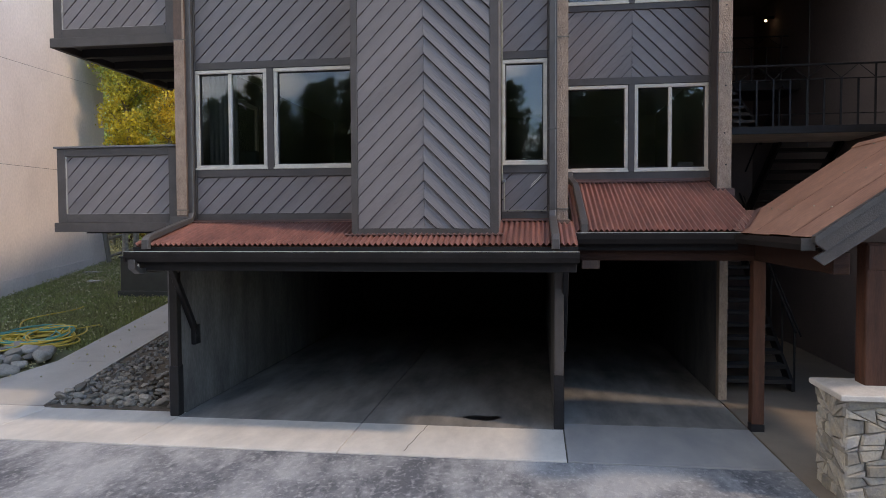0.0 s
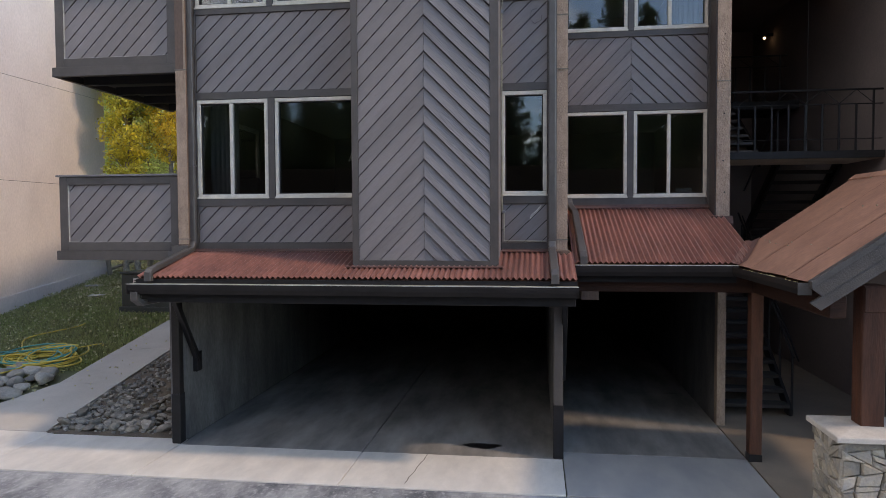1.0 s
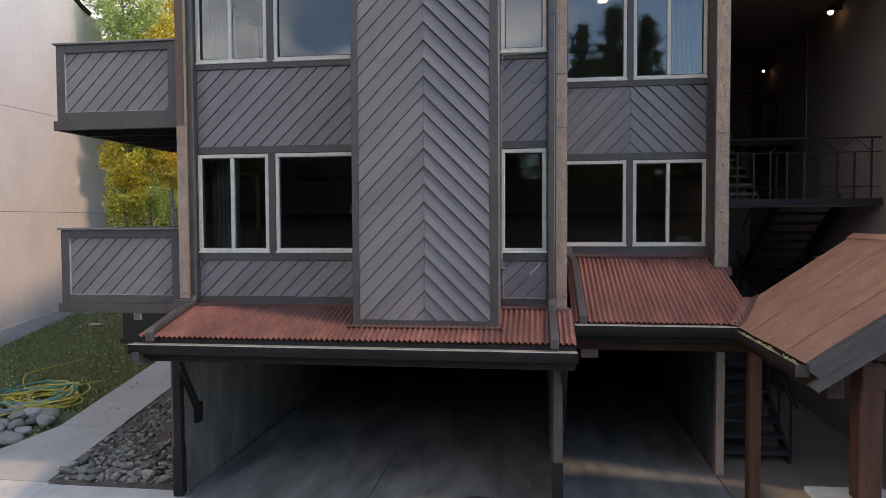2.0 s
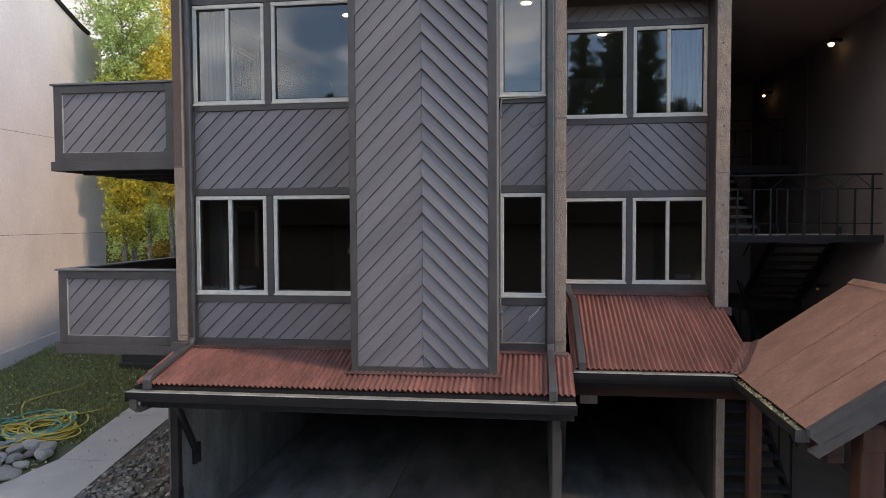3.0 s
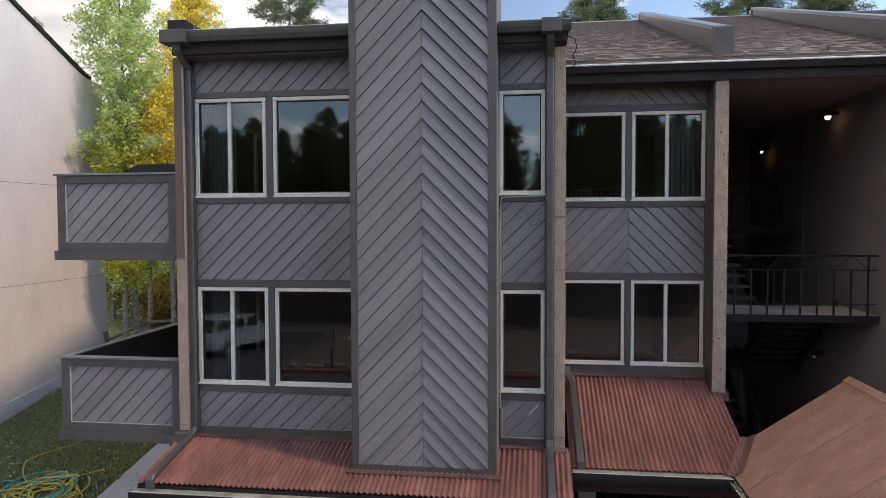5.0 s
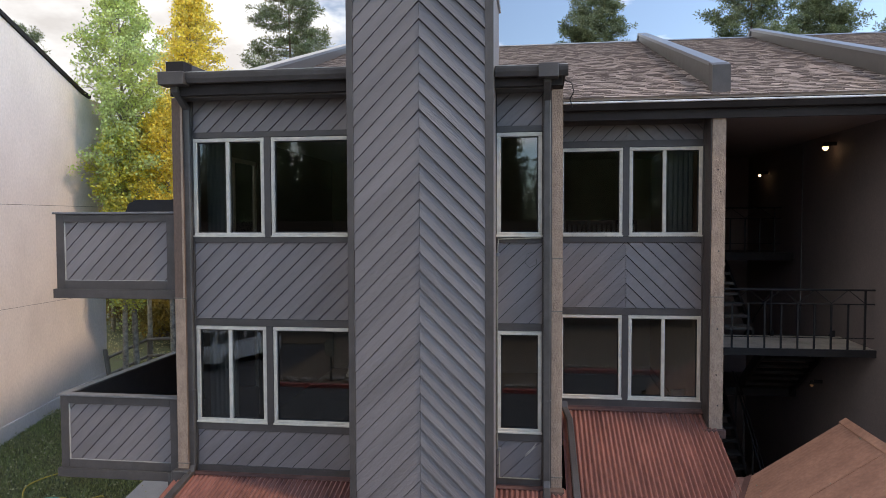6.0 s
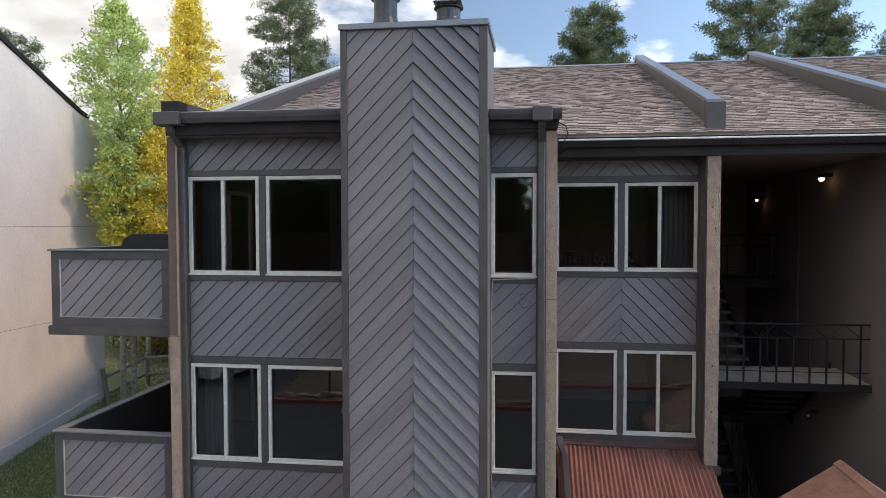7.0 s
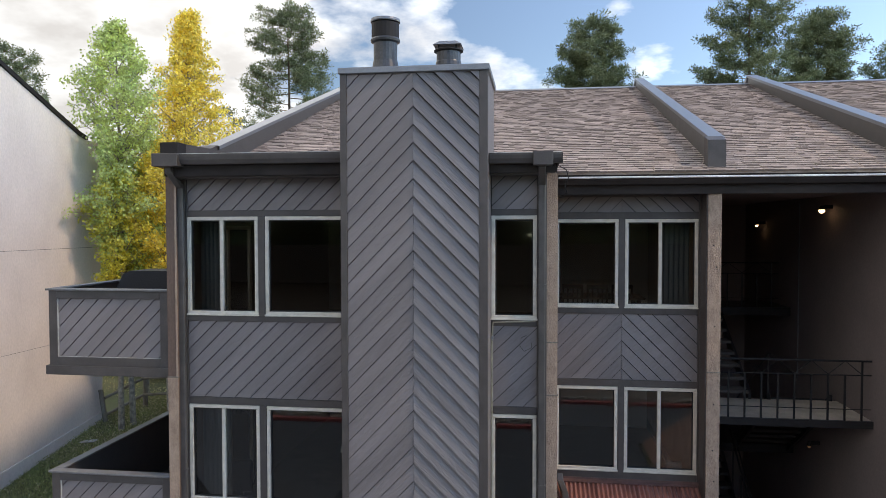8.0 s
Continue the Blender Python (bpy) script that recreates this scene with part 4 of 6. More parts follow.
c = thing("cable", "loose black cable coming out of the bay eaves", "cable", (0.97, -0.3, 8.5))
part("wire", tube(bmesh.new(), [(0.93, -0.3, 8.52), (1.02, -0.32, 8.47), (1.05, -0.28, 8.36), (1.0, -0.2, 8.28), (1.04, -0.12, 8.18), (0.95, -0.02, 8.12)], 0.008, sides=5), M_STEEL, c)
stub = thing("beam_end", "short tan timber block under the lean-to roof beam", "timber block", (1.22, -0.05, 2.2))
part("block", boxes((1.1, 1.34, -0.15, 0.05, 2.18, 2.31), bevel=0.01), M_COLWOOD, stub)


# ---------------------------------------------------------------- balconies
def balcony(z0, z1, at):
    x0, x1, y0, y1 = -6.72, -4.79, -0.06, 3.36
    b = thing("balcony", "cantilevered balcony with grey diagonal-board parapet panels", "balcony", (-5.75, 1.6, z0), group="side balconies")
    part("deck", boxes((x0 + 0.03, x1, y0 + 0.04, y1, z0 + 0.1, z0 + 0.2)), M_TRIM, b)
    for k in range(4):
        yy = y0 + 0.5 + k * 0.85
        part("joist", boxes((x0 + 0.1, x1, yy, yy + 0.08, z0 - 0.03, z0 + 0.1)), M_STEEL, b)
    part("rim_board", boxes((x0 - 0.05, x1 + 0.02, y0 - 0.045, y0 + 0.02, z0, z0 + 0.14), bevel=0.005), M_TRIM, b)
    part("rim_board", boxes((x0 - 0.05, x0 + 0.02, y0 + 0.02, y1, z0, z0 + 0.14), bevel=0.005), M_TRIM, b)
    front = part("front_panel", boxes((x0 + 0.1, x1 - 0.1, y0 + 0.035, y0 + 0.05, z0 + 0.2, z1 - 0.1)), M_JOINT, b)
    for xa, xb in ((x0, x0 + 0.13), (x1 - 0.13, x1)):
        part("stile", boxes((xa, xb, y0 - 0.02, y0 + 0.06, z0 + 0.14, z1 - 0.03), bevel=0.004), M_TRIM, front)
    for za, zb in ((z1 - 0.15, z1 - 0.03), (z0 + 0.14, z0 + 0.27)):
        part("rail", boxes((x0 + 0.13, x1 - 0.13, y0 - 0.018, y0 + 0.06, za, zb), bevel=0.004), M_TRIM, front)
    side = part("side_panel", boxes((x0, x0 + 0.08, y0 + 0.06, y1, z0 + 0.14, z1 - 0.03)), M_TRIM, b)
    part("rear_panel", boxes((x0 + 0.08, x1, y1 - 0.08, y1, z0 + 0.14, z1 - 0.03)), M_TRIM, b)
    part("top_rail", boxes((x0 - 0.04, x1 + 0.01, y0 - 0.05, y0 + 0.1, z1 - 0.03, z1), bevel=0.006), M_RAIL, b)
    part("top_rail", boxes((x0 - 0.04, x0 + 0.11, y0 + 0.1, y1, z1 - 0.03, z1), bevel=0.006), M_RAIL, b)
    part("bead", boxes((x0 + 0.13, x0 + 0.138, y0 - 0.006, y0 + 0.03, z0 + 0.27, z1 - 0.15), (x0 + 0.138, x1 - 0.13, y0 - 0.006, y0 + 0.03, z0 + 0.27, z0 + 0.276)), M_BEAD, b, "pale edge bead")
    siding(front, x0 + 0.14, x1 - 0.13, z0 + 0.278, z1 - 0.15, 1.026, 0.232, (0, y0 + 0.03, 0), (1, 0, 0), (0, -1, 0), M_BOARD, 0.02, 0.012, start=at)
    return b


balcony(2.71, 4.0, 0.057)
balcony(5.48, 6.79, 12.479)

# ---------------------------------------------------------------- entry canopy
canopy = thing("entry_canopy", "gabled entry canopy with a rust-brown corrugated steel roof", "canopy", (4.83, -1.2, 2.6))
EX, EZ, RX, RZ, YF, YB = 3.1, 2.67, 4.83, 3.86, -2.75, 0.4
slope_len = math.hypot(RX - EX, RZ - EZ)
ang = math.degrees(math.atan2(RZ - EZ, RX - EX))
for side in (0, 1):
    n = 5
    w = (YB - YF) / n
    for k in range(n):
        s = corrugated("metal_sheet", None, M_CORR_FLAT, w, slope_len, pitch=0.07, height=0.0014, per=6)
        if side == 0:
            s.matrix_world = Matrix.Translation((EX, YB - k * w, EZ + 0.007 * (k % 2))) @ pose(0, 0, 0, 0, -ang, 0) @ pose(0, 0, 0, 0, 0, -90)
        else:
            s.matrix_world = Matrix.Translation((2 * RX - EX, YF + k * w, EZ + 0.007 * (k % 2))) @ pose(0, 0, 0, 0, ang, 0) @ pose(0, 0, 0, 0, 0, 90)
        join(s, canopy)
for k in range(20):
    u, yy = random.choice((0.25, 0.62, 0.95)) + random.uniform(-0.02, 0.02), YF + 0.1 + (YB - YF - 0.2) * random.random()
    px, pz = EX + (RX - EX) * u, EZ + (RZ - EZ) * u + 0.012
    bm = bmesh.new()
    bmesh.ops.create_cone(bm, cap_ends=True, segments=6, radius1=0.011, radius2=0.006, depth=0.012, matrix=pose(px, yy, pz, 0, -ang, 0))
    part("screw", bm, M_ZINC, canopy)
part("ridge_cap", prism(bmesh.new(), [(RX - 0.09, RZ - 0.042), (RX, RZ + 0.022), (RX + 0.09, RZ - 0.042), (RX + 0.09, RZ - 0.06), (RX, RZ + 0.006), (RX - 0.09, RZ - 0.06)], "y", YF - 0.02, YB + 0.02), M_CORR_FLAT, canopy)
part("decking", prism(bmesh.new(), [(EX + 0.05, EZ - 0.06), (RX, RZ - 0.1), (2 * RX - EX - 0.05, EZ - 0.06), (2 * RX - EX - 0.05, EZ - 0.1), (RX, RZ - 0.14), (EX + 0.05, EZ - 0.1)], "y", YF + 0.03, YB - 0.02), M_WOOD, canopy)
sl = (RZ - EZ) / (RX - EX)
for a, b, y0, y1, mat in ((0.01, -0.055, YF - 0.06, YF + 0.04, M_PIPE), (-0.055, -0.2, YF - 0.045, YF, M_TRIM), (-0.2, -0.34, YF - 0.02, YF + 0.02, M_TRIM)):
    for flip in (1, -1):
        p = [(EX + 0.0, EZ + a), (RX, RZ + a), (RX, RZ + b), (EX + (0.1 if b < -0.1 else 0.0), EZ + b + (0.1 * sl if b < -0.1 else 0))]
        part("barge_board", prism(bmesh.new(), [(RX + flip * (q - RX), z) for q, z in p], "y", y0, y1), mat, canopy)
bm = bmesh.new()
low_plane = lambda x, y: 2.725 + 0.325 * (y + 0.36)
high_plane = lambda x, y: EZ + sl * (x - EX) + 0.014
quad = [bm.verts.new(q) for q in ((3.0, -0.4, low_plane(3.0, -0.4)), (3.1, -0.4, 2.69), (3.5, 0.42, 2.975), (3.4, 0.42, low_plane(3.4, 0.42)),
                                  (3.2, -0.4, high_plane(3.2, -0.4)), (3.6, 0.42, high_plane(3.6, 0.42)))]
bm.faces.new((quad[0], quad[1], quad[2], quad[3]))
bm.faces.new((quad[1], quad[4], quad[5], quad[2]))
part("valley_flashing", bm, M_FLASH, canopy)
part("eave_beam", boxes((3.34, 3.5, -2.6, 0.1, 2.3, 2.52), bevel=0.01), M_WOOD_BEAM, canopy)
part("front_beam", boxes((3.8, 6.2, -2.28, -2.06, 2.32, 2.58), bevel=0.01), M_WOOD, canopy)
eg = thing("canopy_gutter", "dark metal gutter along the canopy eaves with pale lining", "gutter", (3.05, -1.5, 2.54))
part("trough", prism(bmesh.new(), [(3.0, 2.66), (3.01, 2.66), (3.02, 2.57), (3.12, 2.56), (3.12, 2.64), (3.13, 2.64), (3.13, 2.54), (3.03, 2.54), (3.0, 2.6)], "y", -2.72, -0.36), M_GUTTER, eg)
part("lining", boxes((3.015, 3.12, -2.7, -0.38, 2.615, 2.62)), M_ZINC, eg)
part("end_plate", boxes((3.0, 3.13, -2.726, -2.72, 2.54, 2.66)), M_PIPE, eg)

post = thing("timber_post", "square red-brown stained timber post with a black metal foot", "post", (3.42, -0.02, 0))
part("shaft", boxes((3.34, 3.5, -0.1, 0.06, 0.1, 2.36), bevel=0.008), M_WOOD, post)
part("foot", boxes((3.335, 3.505, -0.105, 0.065, 0.0, 0.1), bevel=0.004), M_STEEL, post)

PX0, PX1, PY0, PY1 = 3.52, 4.28, -2.5, -1.8
pillar = thing("stone_pillar", "square stone-faced pier of mixed ledge stones with a pale cap", "pillar", (3.9, -2.15, 0))
part("core", boxes((PX0 + 0.04, PX1 - 0.04, PY0 + 0.04, PY1 - 0.04, 0.0, 1.06)), M_MORTAR, pillar)
bm = bmesh.new()
cx0, cx1, cy0, cy1 = 3.45, 4.35, -2.56, -1.74
lo = [bm.verts.new(p) for p in ((cx0, cy0, 1.05), (cx1, cy0, 1.05), (cx1, cy1, 1.05), (cx0, cy1, 1.05))]
mi = [bm.verts.new(p) for p in ((cx0, cy0, 1.11), (cx1, cy0, 1.11), (cx1, cy1, 1.11), (cx0, cy1, 1.11))]
hi = [bm.verts.new(p) for p in ((3.76, -2.26, 1.15), (4.04, -2.26, 1.15), (4.04, -2.04, 1.15), (3.76, -2.04, 1.15))]
for a, b in ((lo, mi), (mi, hi)):
    for i in range(4):
        bm.faces.new((a[i], a[(i + 1) % 4], b[(i + 1) % 4], b[i]))
bm.faces.new(hi)
bm.faces.new(lo[::-1])
bmesh.ops.bevel(bm, geom=[e for e in bm.edges], offset=0.008, segments=1, affect="EDGES")
part("cap_stone", bm, M_CAPSTONE, pillar, "pale sloped cast-stone cap")
tall = thing("timber_post", "heavy red-brown stained timber post standing on the stone pier", "post", (3.9, -2.15, 1.14))
part("shaft", boxes((3.79, 4.02, -2.27, -2.04, 1.14, 2.6), bevel=0.012), M_WOOD, tall)

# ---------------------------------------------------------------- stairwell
# Unseen front end, y 0.55 to 1.55, added to block sun
tagged(part("stairwell_wall", boxes((6.25, 6.5, 0.55, 12, -0.1, 8.4))  , M_STAIRWALL), "grey-brown plastered stairwell side wall, run forward unseen to block sun", "wall", kind="structure")
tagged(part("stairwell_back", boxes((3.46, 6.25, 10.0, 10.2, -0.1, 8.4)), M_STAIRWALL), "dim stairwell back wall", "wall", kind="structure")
tagged(part("wall_beyond", boxes((6.5, 16, 2.0, 2.2, -0.1, 8.5)), M_STAIRWALL), "plain plastered wall past the stairwell", "wall", kind="structure")


M_LANDING = material("pale_landing_concrete", (0.5, 0.41, 0.325), 0.85, vary=0.2, scale=2, grain=60, bump=0.15)
# Lit and shaded tread copies: upper flight paler for sky light, others near-black
M_TREAD_LIT = material("sky_lit_concrete_tread", (0.1, 0.086, 0.077), 0.85, vary=0.2, scale=6, grain=60, bump=0.2)
M_TREAD = material("shaded_concrete_tread", (0.03, 0.026, 0.024), 0.85, vary=0.2, scale=6, grain=60, bump=0.2)


def stair(x0, x1, y0, y1, z0, z1, n, label, top):
    s = thing("stair_flight", label, "stairs", ((x0 + x1) / 2, y0, z0), group="stairwell flights")
    for x in (x0, x1 - 0.05):
        bm = bmesh.new()
        d = 0.14
        prism(bm, [(y0, z0 - d), (y1, z1 - d), (y1, z1 + d), (y0, z0 + d)], "x", x, x + 0.05)
        part("stringer", bm, M_STEEL, s)
    for k in range(n):
        y = y0 + (y1 - y0) * (k + 0.5) / n
        z = z0 + (z1 - z0) * (k + 1) / n
        w = abs(y1 - y0) / n * 0.55
        part("tread", boxes((x0 + 0.05, x1 - 0.05, y - w, y + w, z - 0.06, z), bevel=0.005), top, s)
    return s


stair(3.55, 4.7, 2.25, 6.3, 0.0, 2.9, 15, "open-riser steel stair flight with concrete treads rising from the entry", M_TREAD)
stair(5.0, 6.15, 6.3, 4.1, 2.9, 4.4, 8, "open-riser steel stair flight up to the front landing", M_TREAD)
stair(3.55, 4.7, 4.1, 6.6, 4.4, 5.9, 8, "open-riser steel stair flight above the front landing", M_TREAD_LIT)
# back landings take the black steel colour as stairwell shade
tagged(part("landing", boxes((3.48, 6.25, 6.3, 7.9, 2.72, 2.9)), M_STEEL), "concrete stair landing at the back, blackened to hold the stairwell shade", "landing", kind="structure")
land = thing("landing", "concrete front stair landing with a dark steel edge", "landing", (4.9, 3.3, 4.3), kind="structure")
part("slab", boxes((3.48, 6.25, 2.76, 4.15, 4.3, 4.42)), M_LANDING, land)
part("edge_beam", boxes((3.48, 6.3, 2.7, 2.76, 4.3, 4.422)), M_STEEL, land)
tagged(part("landing", boxes((3.48, 6.25, 6.6, 8.0, 5.72, 5.9)), M_STEEL), "concrete upper back landing, blackened to hold the stairwell shade", "landing", kind="structure")


def railing(x0, x1, y, z0, z1, n, label):
    r = thing("railing", label, "railing", ((x0 + x1) / 2, y, z0), group="stair railings")
    part("top_rail", tube(bmesh.new(), [(x0, y, z1), (x1, y, z1)], 0.018, sides=6), M_STEEL, r)
    part("mid_rail", tube(bmesh.new(), [(x0, y, z1 - 0.24), (x1, y, z1 - 0.24)], 0.01, sides=5), M_STEEL, r)
    part("lower_rail", tube(bmesh.new(), [(x0, y, z0 + 0.2), (x1, y, z0 + 0.2)], 0.007, sides=5), M_STEEL, r)
    for k in range(n):
        x = x0 + 0.15 + (x1 - x0 - 0.3) * k / (n - 1)
        top = z1 if k == n - 1 else z1 - 0.24
        part("baluster", boxes((x - 0.014, x + 0.014, y - 0.014, y + 0.014, z0, top)), M_STEEL, r)
        if k and k % 2 == 0 and k < n - 1:
            step = (x1 - x0 - 0.3) / (n - 1)
            part("stay", tube(bmesh.new(), [(x - step, y, z1 - 0.23), (x, y, z1), (x + step, y, z1 - 0.23)], 0.007, sides=5), M_STEEL, r)
    return r


railing(3.5, 6.22, 2.73, 4.42, 5.44, 10, "black steel railing along the front stair landing")
railing(3.5, 6.0, 6.64, 5.9, 6.9, 8, "black steel railing along the upper back landing")
hr = thing("handrail", "black steel stair handrail beside the lowest flight", "handrail", (4.72, 2.4, 0))
part("top_rail", tube(bmesh.new(), [(4.72, 2.3, 0.98), (4.72, 5.6, 3.4)], 0.02, sides=6), M_STEEL, hr)
part("mid_rail", tube(bmesh.new(), [(4.8, 2.3, 0.92), (4.8, 5.6, 3.34)], 0.014, sides=6), M_STEEL, hr)
for k in range(6):
    y = 2.32 + k * 0.6
    z = (y - 2.25) * 0.716
    part("baluster", boxes((4.7, 4.73, y, y + 0.03, z - 0.05, z + 0.96)), M_STEEL, hr)
hr2 = thing("handrail", "black steel wall handrail beside the upper flight", "handrail", (5.0, 4.2, 4.4))
part("top_rail", tube(bmesh.new(), [(5.0, 6.2, 3.9), (5.0, 4.1, 5.3), (5.0, 3.9, 5.32)], 0.018, sides=6), M_STEEL, hr2)
part("post", boxes((4.985, 5.015, 4.1, 4.13, 4.42, 5.3)), M_STEEL, hr2)

M_BULB = glow("warm_lamp_glass", (1.0, 0.82, 0.58), 1.7)
M_BULB_LOW = glow("dim_lamp_glass", (0.7, 0.4, 0.22), 0.02)


def wall_lamp(x, y, z, power, label, k=1.0, lens=M_BULB):
    w = thing("wall_lamp", label, "lamp", (x, y, z), group="stairwell lamps")
    part("bracket", boxes((x + 0.04, x + 0.2, y - 0.02, y + 0.02, z + 0.05, z + 0.12), bevel=0.005), M_STEEL, w)
    part("hood", lathe(bmesh.new(), [(0.03 * k, 0.11), (0.065 * k, 0.05), (0.07 * k, 0.03)], (x, y, z), 12), M_STEEL, w)
    part("bulb", lathe(bmesh.new(), [(0.055 * k, 0.03), (0.055 * k, 0.0), (0.035 * k, -0.03 * k), (0.01 * k, -0.04 * k)], (x, y, z), 12), lens, w, "glowing warm glass bulb")
    lamp_data = bpy.data.lights.new("wall_lamp_light", "POINT")
    lamp_data.energy, lamp_data.color, lamp_data.shadow_soft_size = power, (1.0, 0.74, 0.45), 0.06
    lamp = new("wall_lamp_light", lamp_data)
    lamp.location = (x, y, z - 0.13)
    return w


wall_lamp(6.05, 4.45, 8.0, 0.005, "small hooded wall lamp glowing warm in the stairwell")
wall_lamp(6.05, 8.4, 7.72, 0.003, "small hooded lamp glowing at the back of the stairwell", 0.6)
wall_lamp(6.05, 4.9, 3.3, 0.004, "small hooded wall lamp under the front landing", 0.6, M_BULB_LOW)
sw = thing("conduit", "thin pale conduit running up the stairwell wall", "conduit", (6.23, 6.1, 0))
part("pipe", tube(bmesh.new(), [(6.235, 6.1, 4.4), (6.235, 6.1, 8.2)], 0.012, sides=6), M_CAP, sw)

# ---------------------------------------------------------------- beside the building: rocks, hose, cabinet, fence
def slope_z(y):
    return 0.158 * max(0.0, y)


def rock_mesh(seed, flat=0.65, fine=2):
    rnd = random.Random(seed)
    bm = bmesh.new()
    bmesh.ops.create_icosphere(bm, subdivisions=fine, radius=1.0)
    off = Vector((rnd.uniform(0, 50), rnd.uniform(0, 50), rnd.uniform(0, 50)))
    cuts = [(Vector((rnd.gauss(0, 1), rnd.gauss(0, 1), rnd.gauss(0, 1))).normalized(), rnd.uniform(0.5, 0.8)) for _ in range(7)]
    for v in bm.verts:
        for d, lim in cuts:
            over = v.co.dot(d) - lim
            if over > 0:
                v.co -= d * over
        v.co *= 1 + 0.22 * noise.noise(v.co * 1.3 + off)
        v.co.z *= flat
    return bm


ROCKS = []
for k in range(6):
    me = bpy.data.meshes.new("rock")
    rb = rock_mesh(40 + k)
    rb.to_mesh(me)
    rb.free()
    me.materials.append(M_ROCKS)
    ROCKS.append(me)


BOULDERS = []
for k in range(6):
    me = bpy.data.meshes.new("boulder")
    rb = rock_mesh(60 + k, 0.72, 3)
    bmesh.ops.smooth_vert(rb, verts=rb.verts, factor=0.6, use_axis_x=True, use_axis_y=True, use_axis_z=True)
    for v in rb.verts:
        v.co *= 1 + 0.04 * noise.noise(v.co * 4 + Vector((k, 0, 0)))
    rb.to_mesh(me)
    rb.free()
    me.polygons.foreach_set("use_smooth", [True] * len(me.polygons))
    me.materials.append(M_BOULDER)
    BOULDERS.append(me)


def scatter_rocks(root, spots, seed, kinds):
    rnd = random.Random(seed)
    for x, y, s in spots:
        o = new("rock", kinds[rnd.randrange(6)])
        o.matrix_world = Matrix.LocRotScale((x, y, slope_z(y) - 0.02 + s * 0.42), Euler((rnd.uniform(-0.3, 0.3), rnd.uniform(-0.3, 0.3), rnd.uniform(0, 6.3))),
                                           (s * rnd.uniform(0.9, 1.3), s * rnd.uniform(0.75, 1.1), s * rnd.uniform(0.8, 1.1)))
        join(o, root)


rnd = random.Random(5)
bed = thing("rock_bed", "bed of grey river rocks over bare soil beside the carport", "rocks", (-6, 0.5, 0))
bm = bmesh.new()
n = 14
rows = [[bm.verts.new((-7.13 + 2.19 * i / n, -0.045 + 9.7 * j / 30, slope_z(-0.045 + 9.7 * j / 30) - (0.005 if j == 0 else 0.03) + 0.05 * noise.noise((i * 0.6, j * 0.6, 3.0)))) for i in range(n + 1)] for j in range(31)]
for a, b in zip(rows, rows[1:]):
    for i in range(n):
        bm.faces.new((a[i], a[i + 1], b[i + 1], b[i]))
part("soil", bm, M_SOIL, bed)
spots = []
for _ in range(2600):
    x, y = rnd.uniform(-7.08, -4.98), abs(rnd.gauss(0, 1.0)) * 0.55 + 0.12
    s = rnd.uniform(0.05, 0.12) if y < 0.7 else rnd.uniform(0.03, 0.07)
    if y > 0.62 and x > -6.3 and rnd.random() < 0.85:
        continue
    if all((x - a) ** 2 + (y - b) ** 2 > (0.72 * (s + c)) ** 2 for a, b, c in spots):
        spots.append((x, y, s))
    if len(spots) > 210:
        break
spots.append((-7.0, 0.3, 0.14))
scatter_rocks(bed, spots, 6, ROCKS)
# the small stones further up are too many to count
verts, faces = [], []
for _ in range(1700):
    x, y = rnd.uniform(-7.1, -4.98), rnd.uniform(0.1, 6.5)
    if y > 0.7 and x > -6.3 and rnd.random() < 0.6:
        continue
    s = rnd.uniform(0.015, 0.055)
    base = len(verts)
    a0 = rnd.uniform(0, 6.3)
    ring = [(x + s * rnd.uniform(0.7, 1.2) * math.cos(a0 + k * 1.2566), y + s * rnd.uniform(0.7, 1.2) * math.sin(a0 + k * 1.2566)) for k in range(5)]
    z = slope_z(y) - 0.03
    verts += [(p[0], p[1], z) for p in ring] + [(x + (p[0] - x) * 0.7, y + (p[1] - y) * 0.7, z + s * 0.85) for p in ring]
    faces += [(base + k, base + (k + 1) % 5, base + 5 + (k + 1) % 5, base + 5 + k) for k in range(5)] + [tuple(base + 5 + k for k in range(5))]
tagged(sheet("gravel", verts, faces, M_ROCK), "small grey stones strewn over the soil bed", "gravel", kind="stuff")

pile = thing("rock_pile", "pile of large pale boulders at the edge of the lawn", "rocks", (-9.3, 1.3, 0))
spots = []
for _ in range(900):
    x, y = rnd.uniform(-10.6, -8.45), rnd.uniform(0.25, 2.45)
    if x > -8.55 - 0.35 * max(0, 1.9 - y):
        continue
    s = rnd.uniform(0.12, 0.27)
    if all((x - a) ** 2 + (y - b) ** 2 > (0.75 * (s + c)) ** 2 for a, b, c in spots):
        spots.append((x, y, s))
    if len(spots) > 44:
        break
scatter_rocks(pile, spots, 7, BOULDERS)


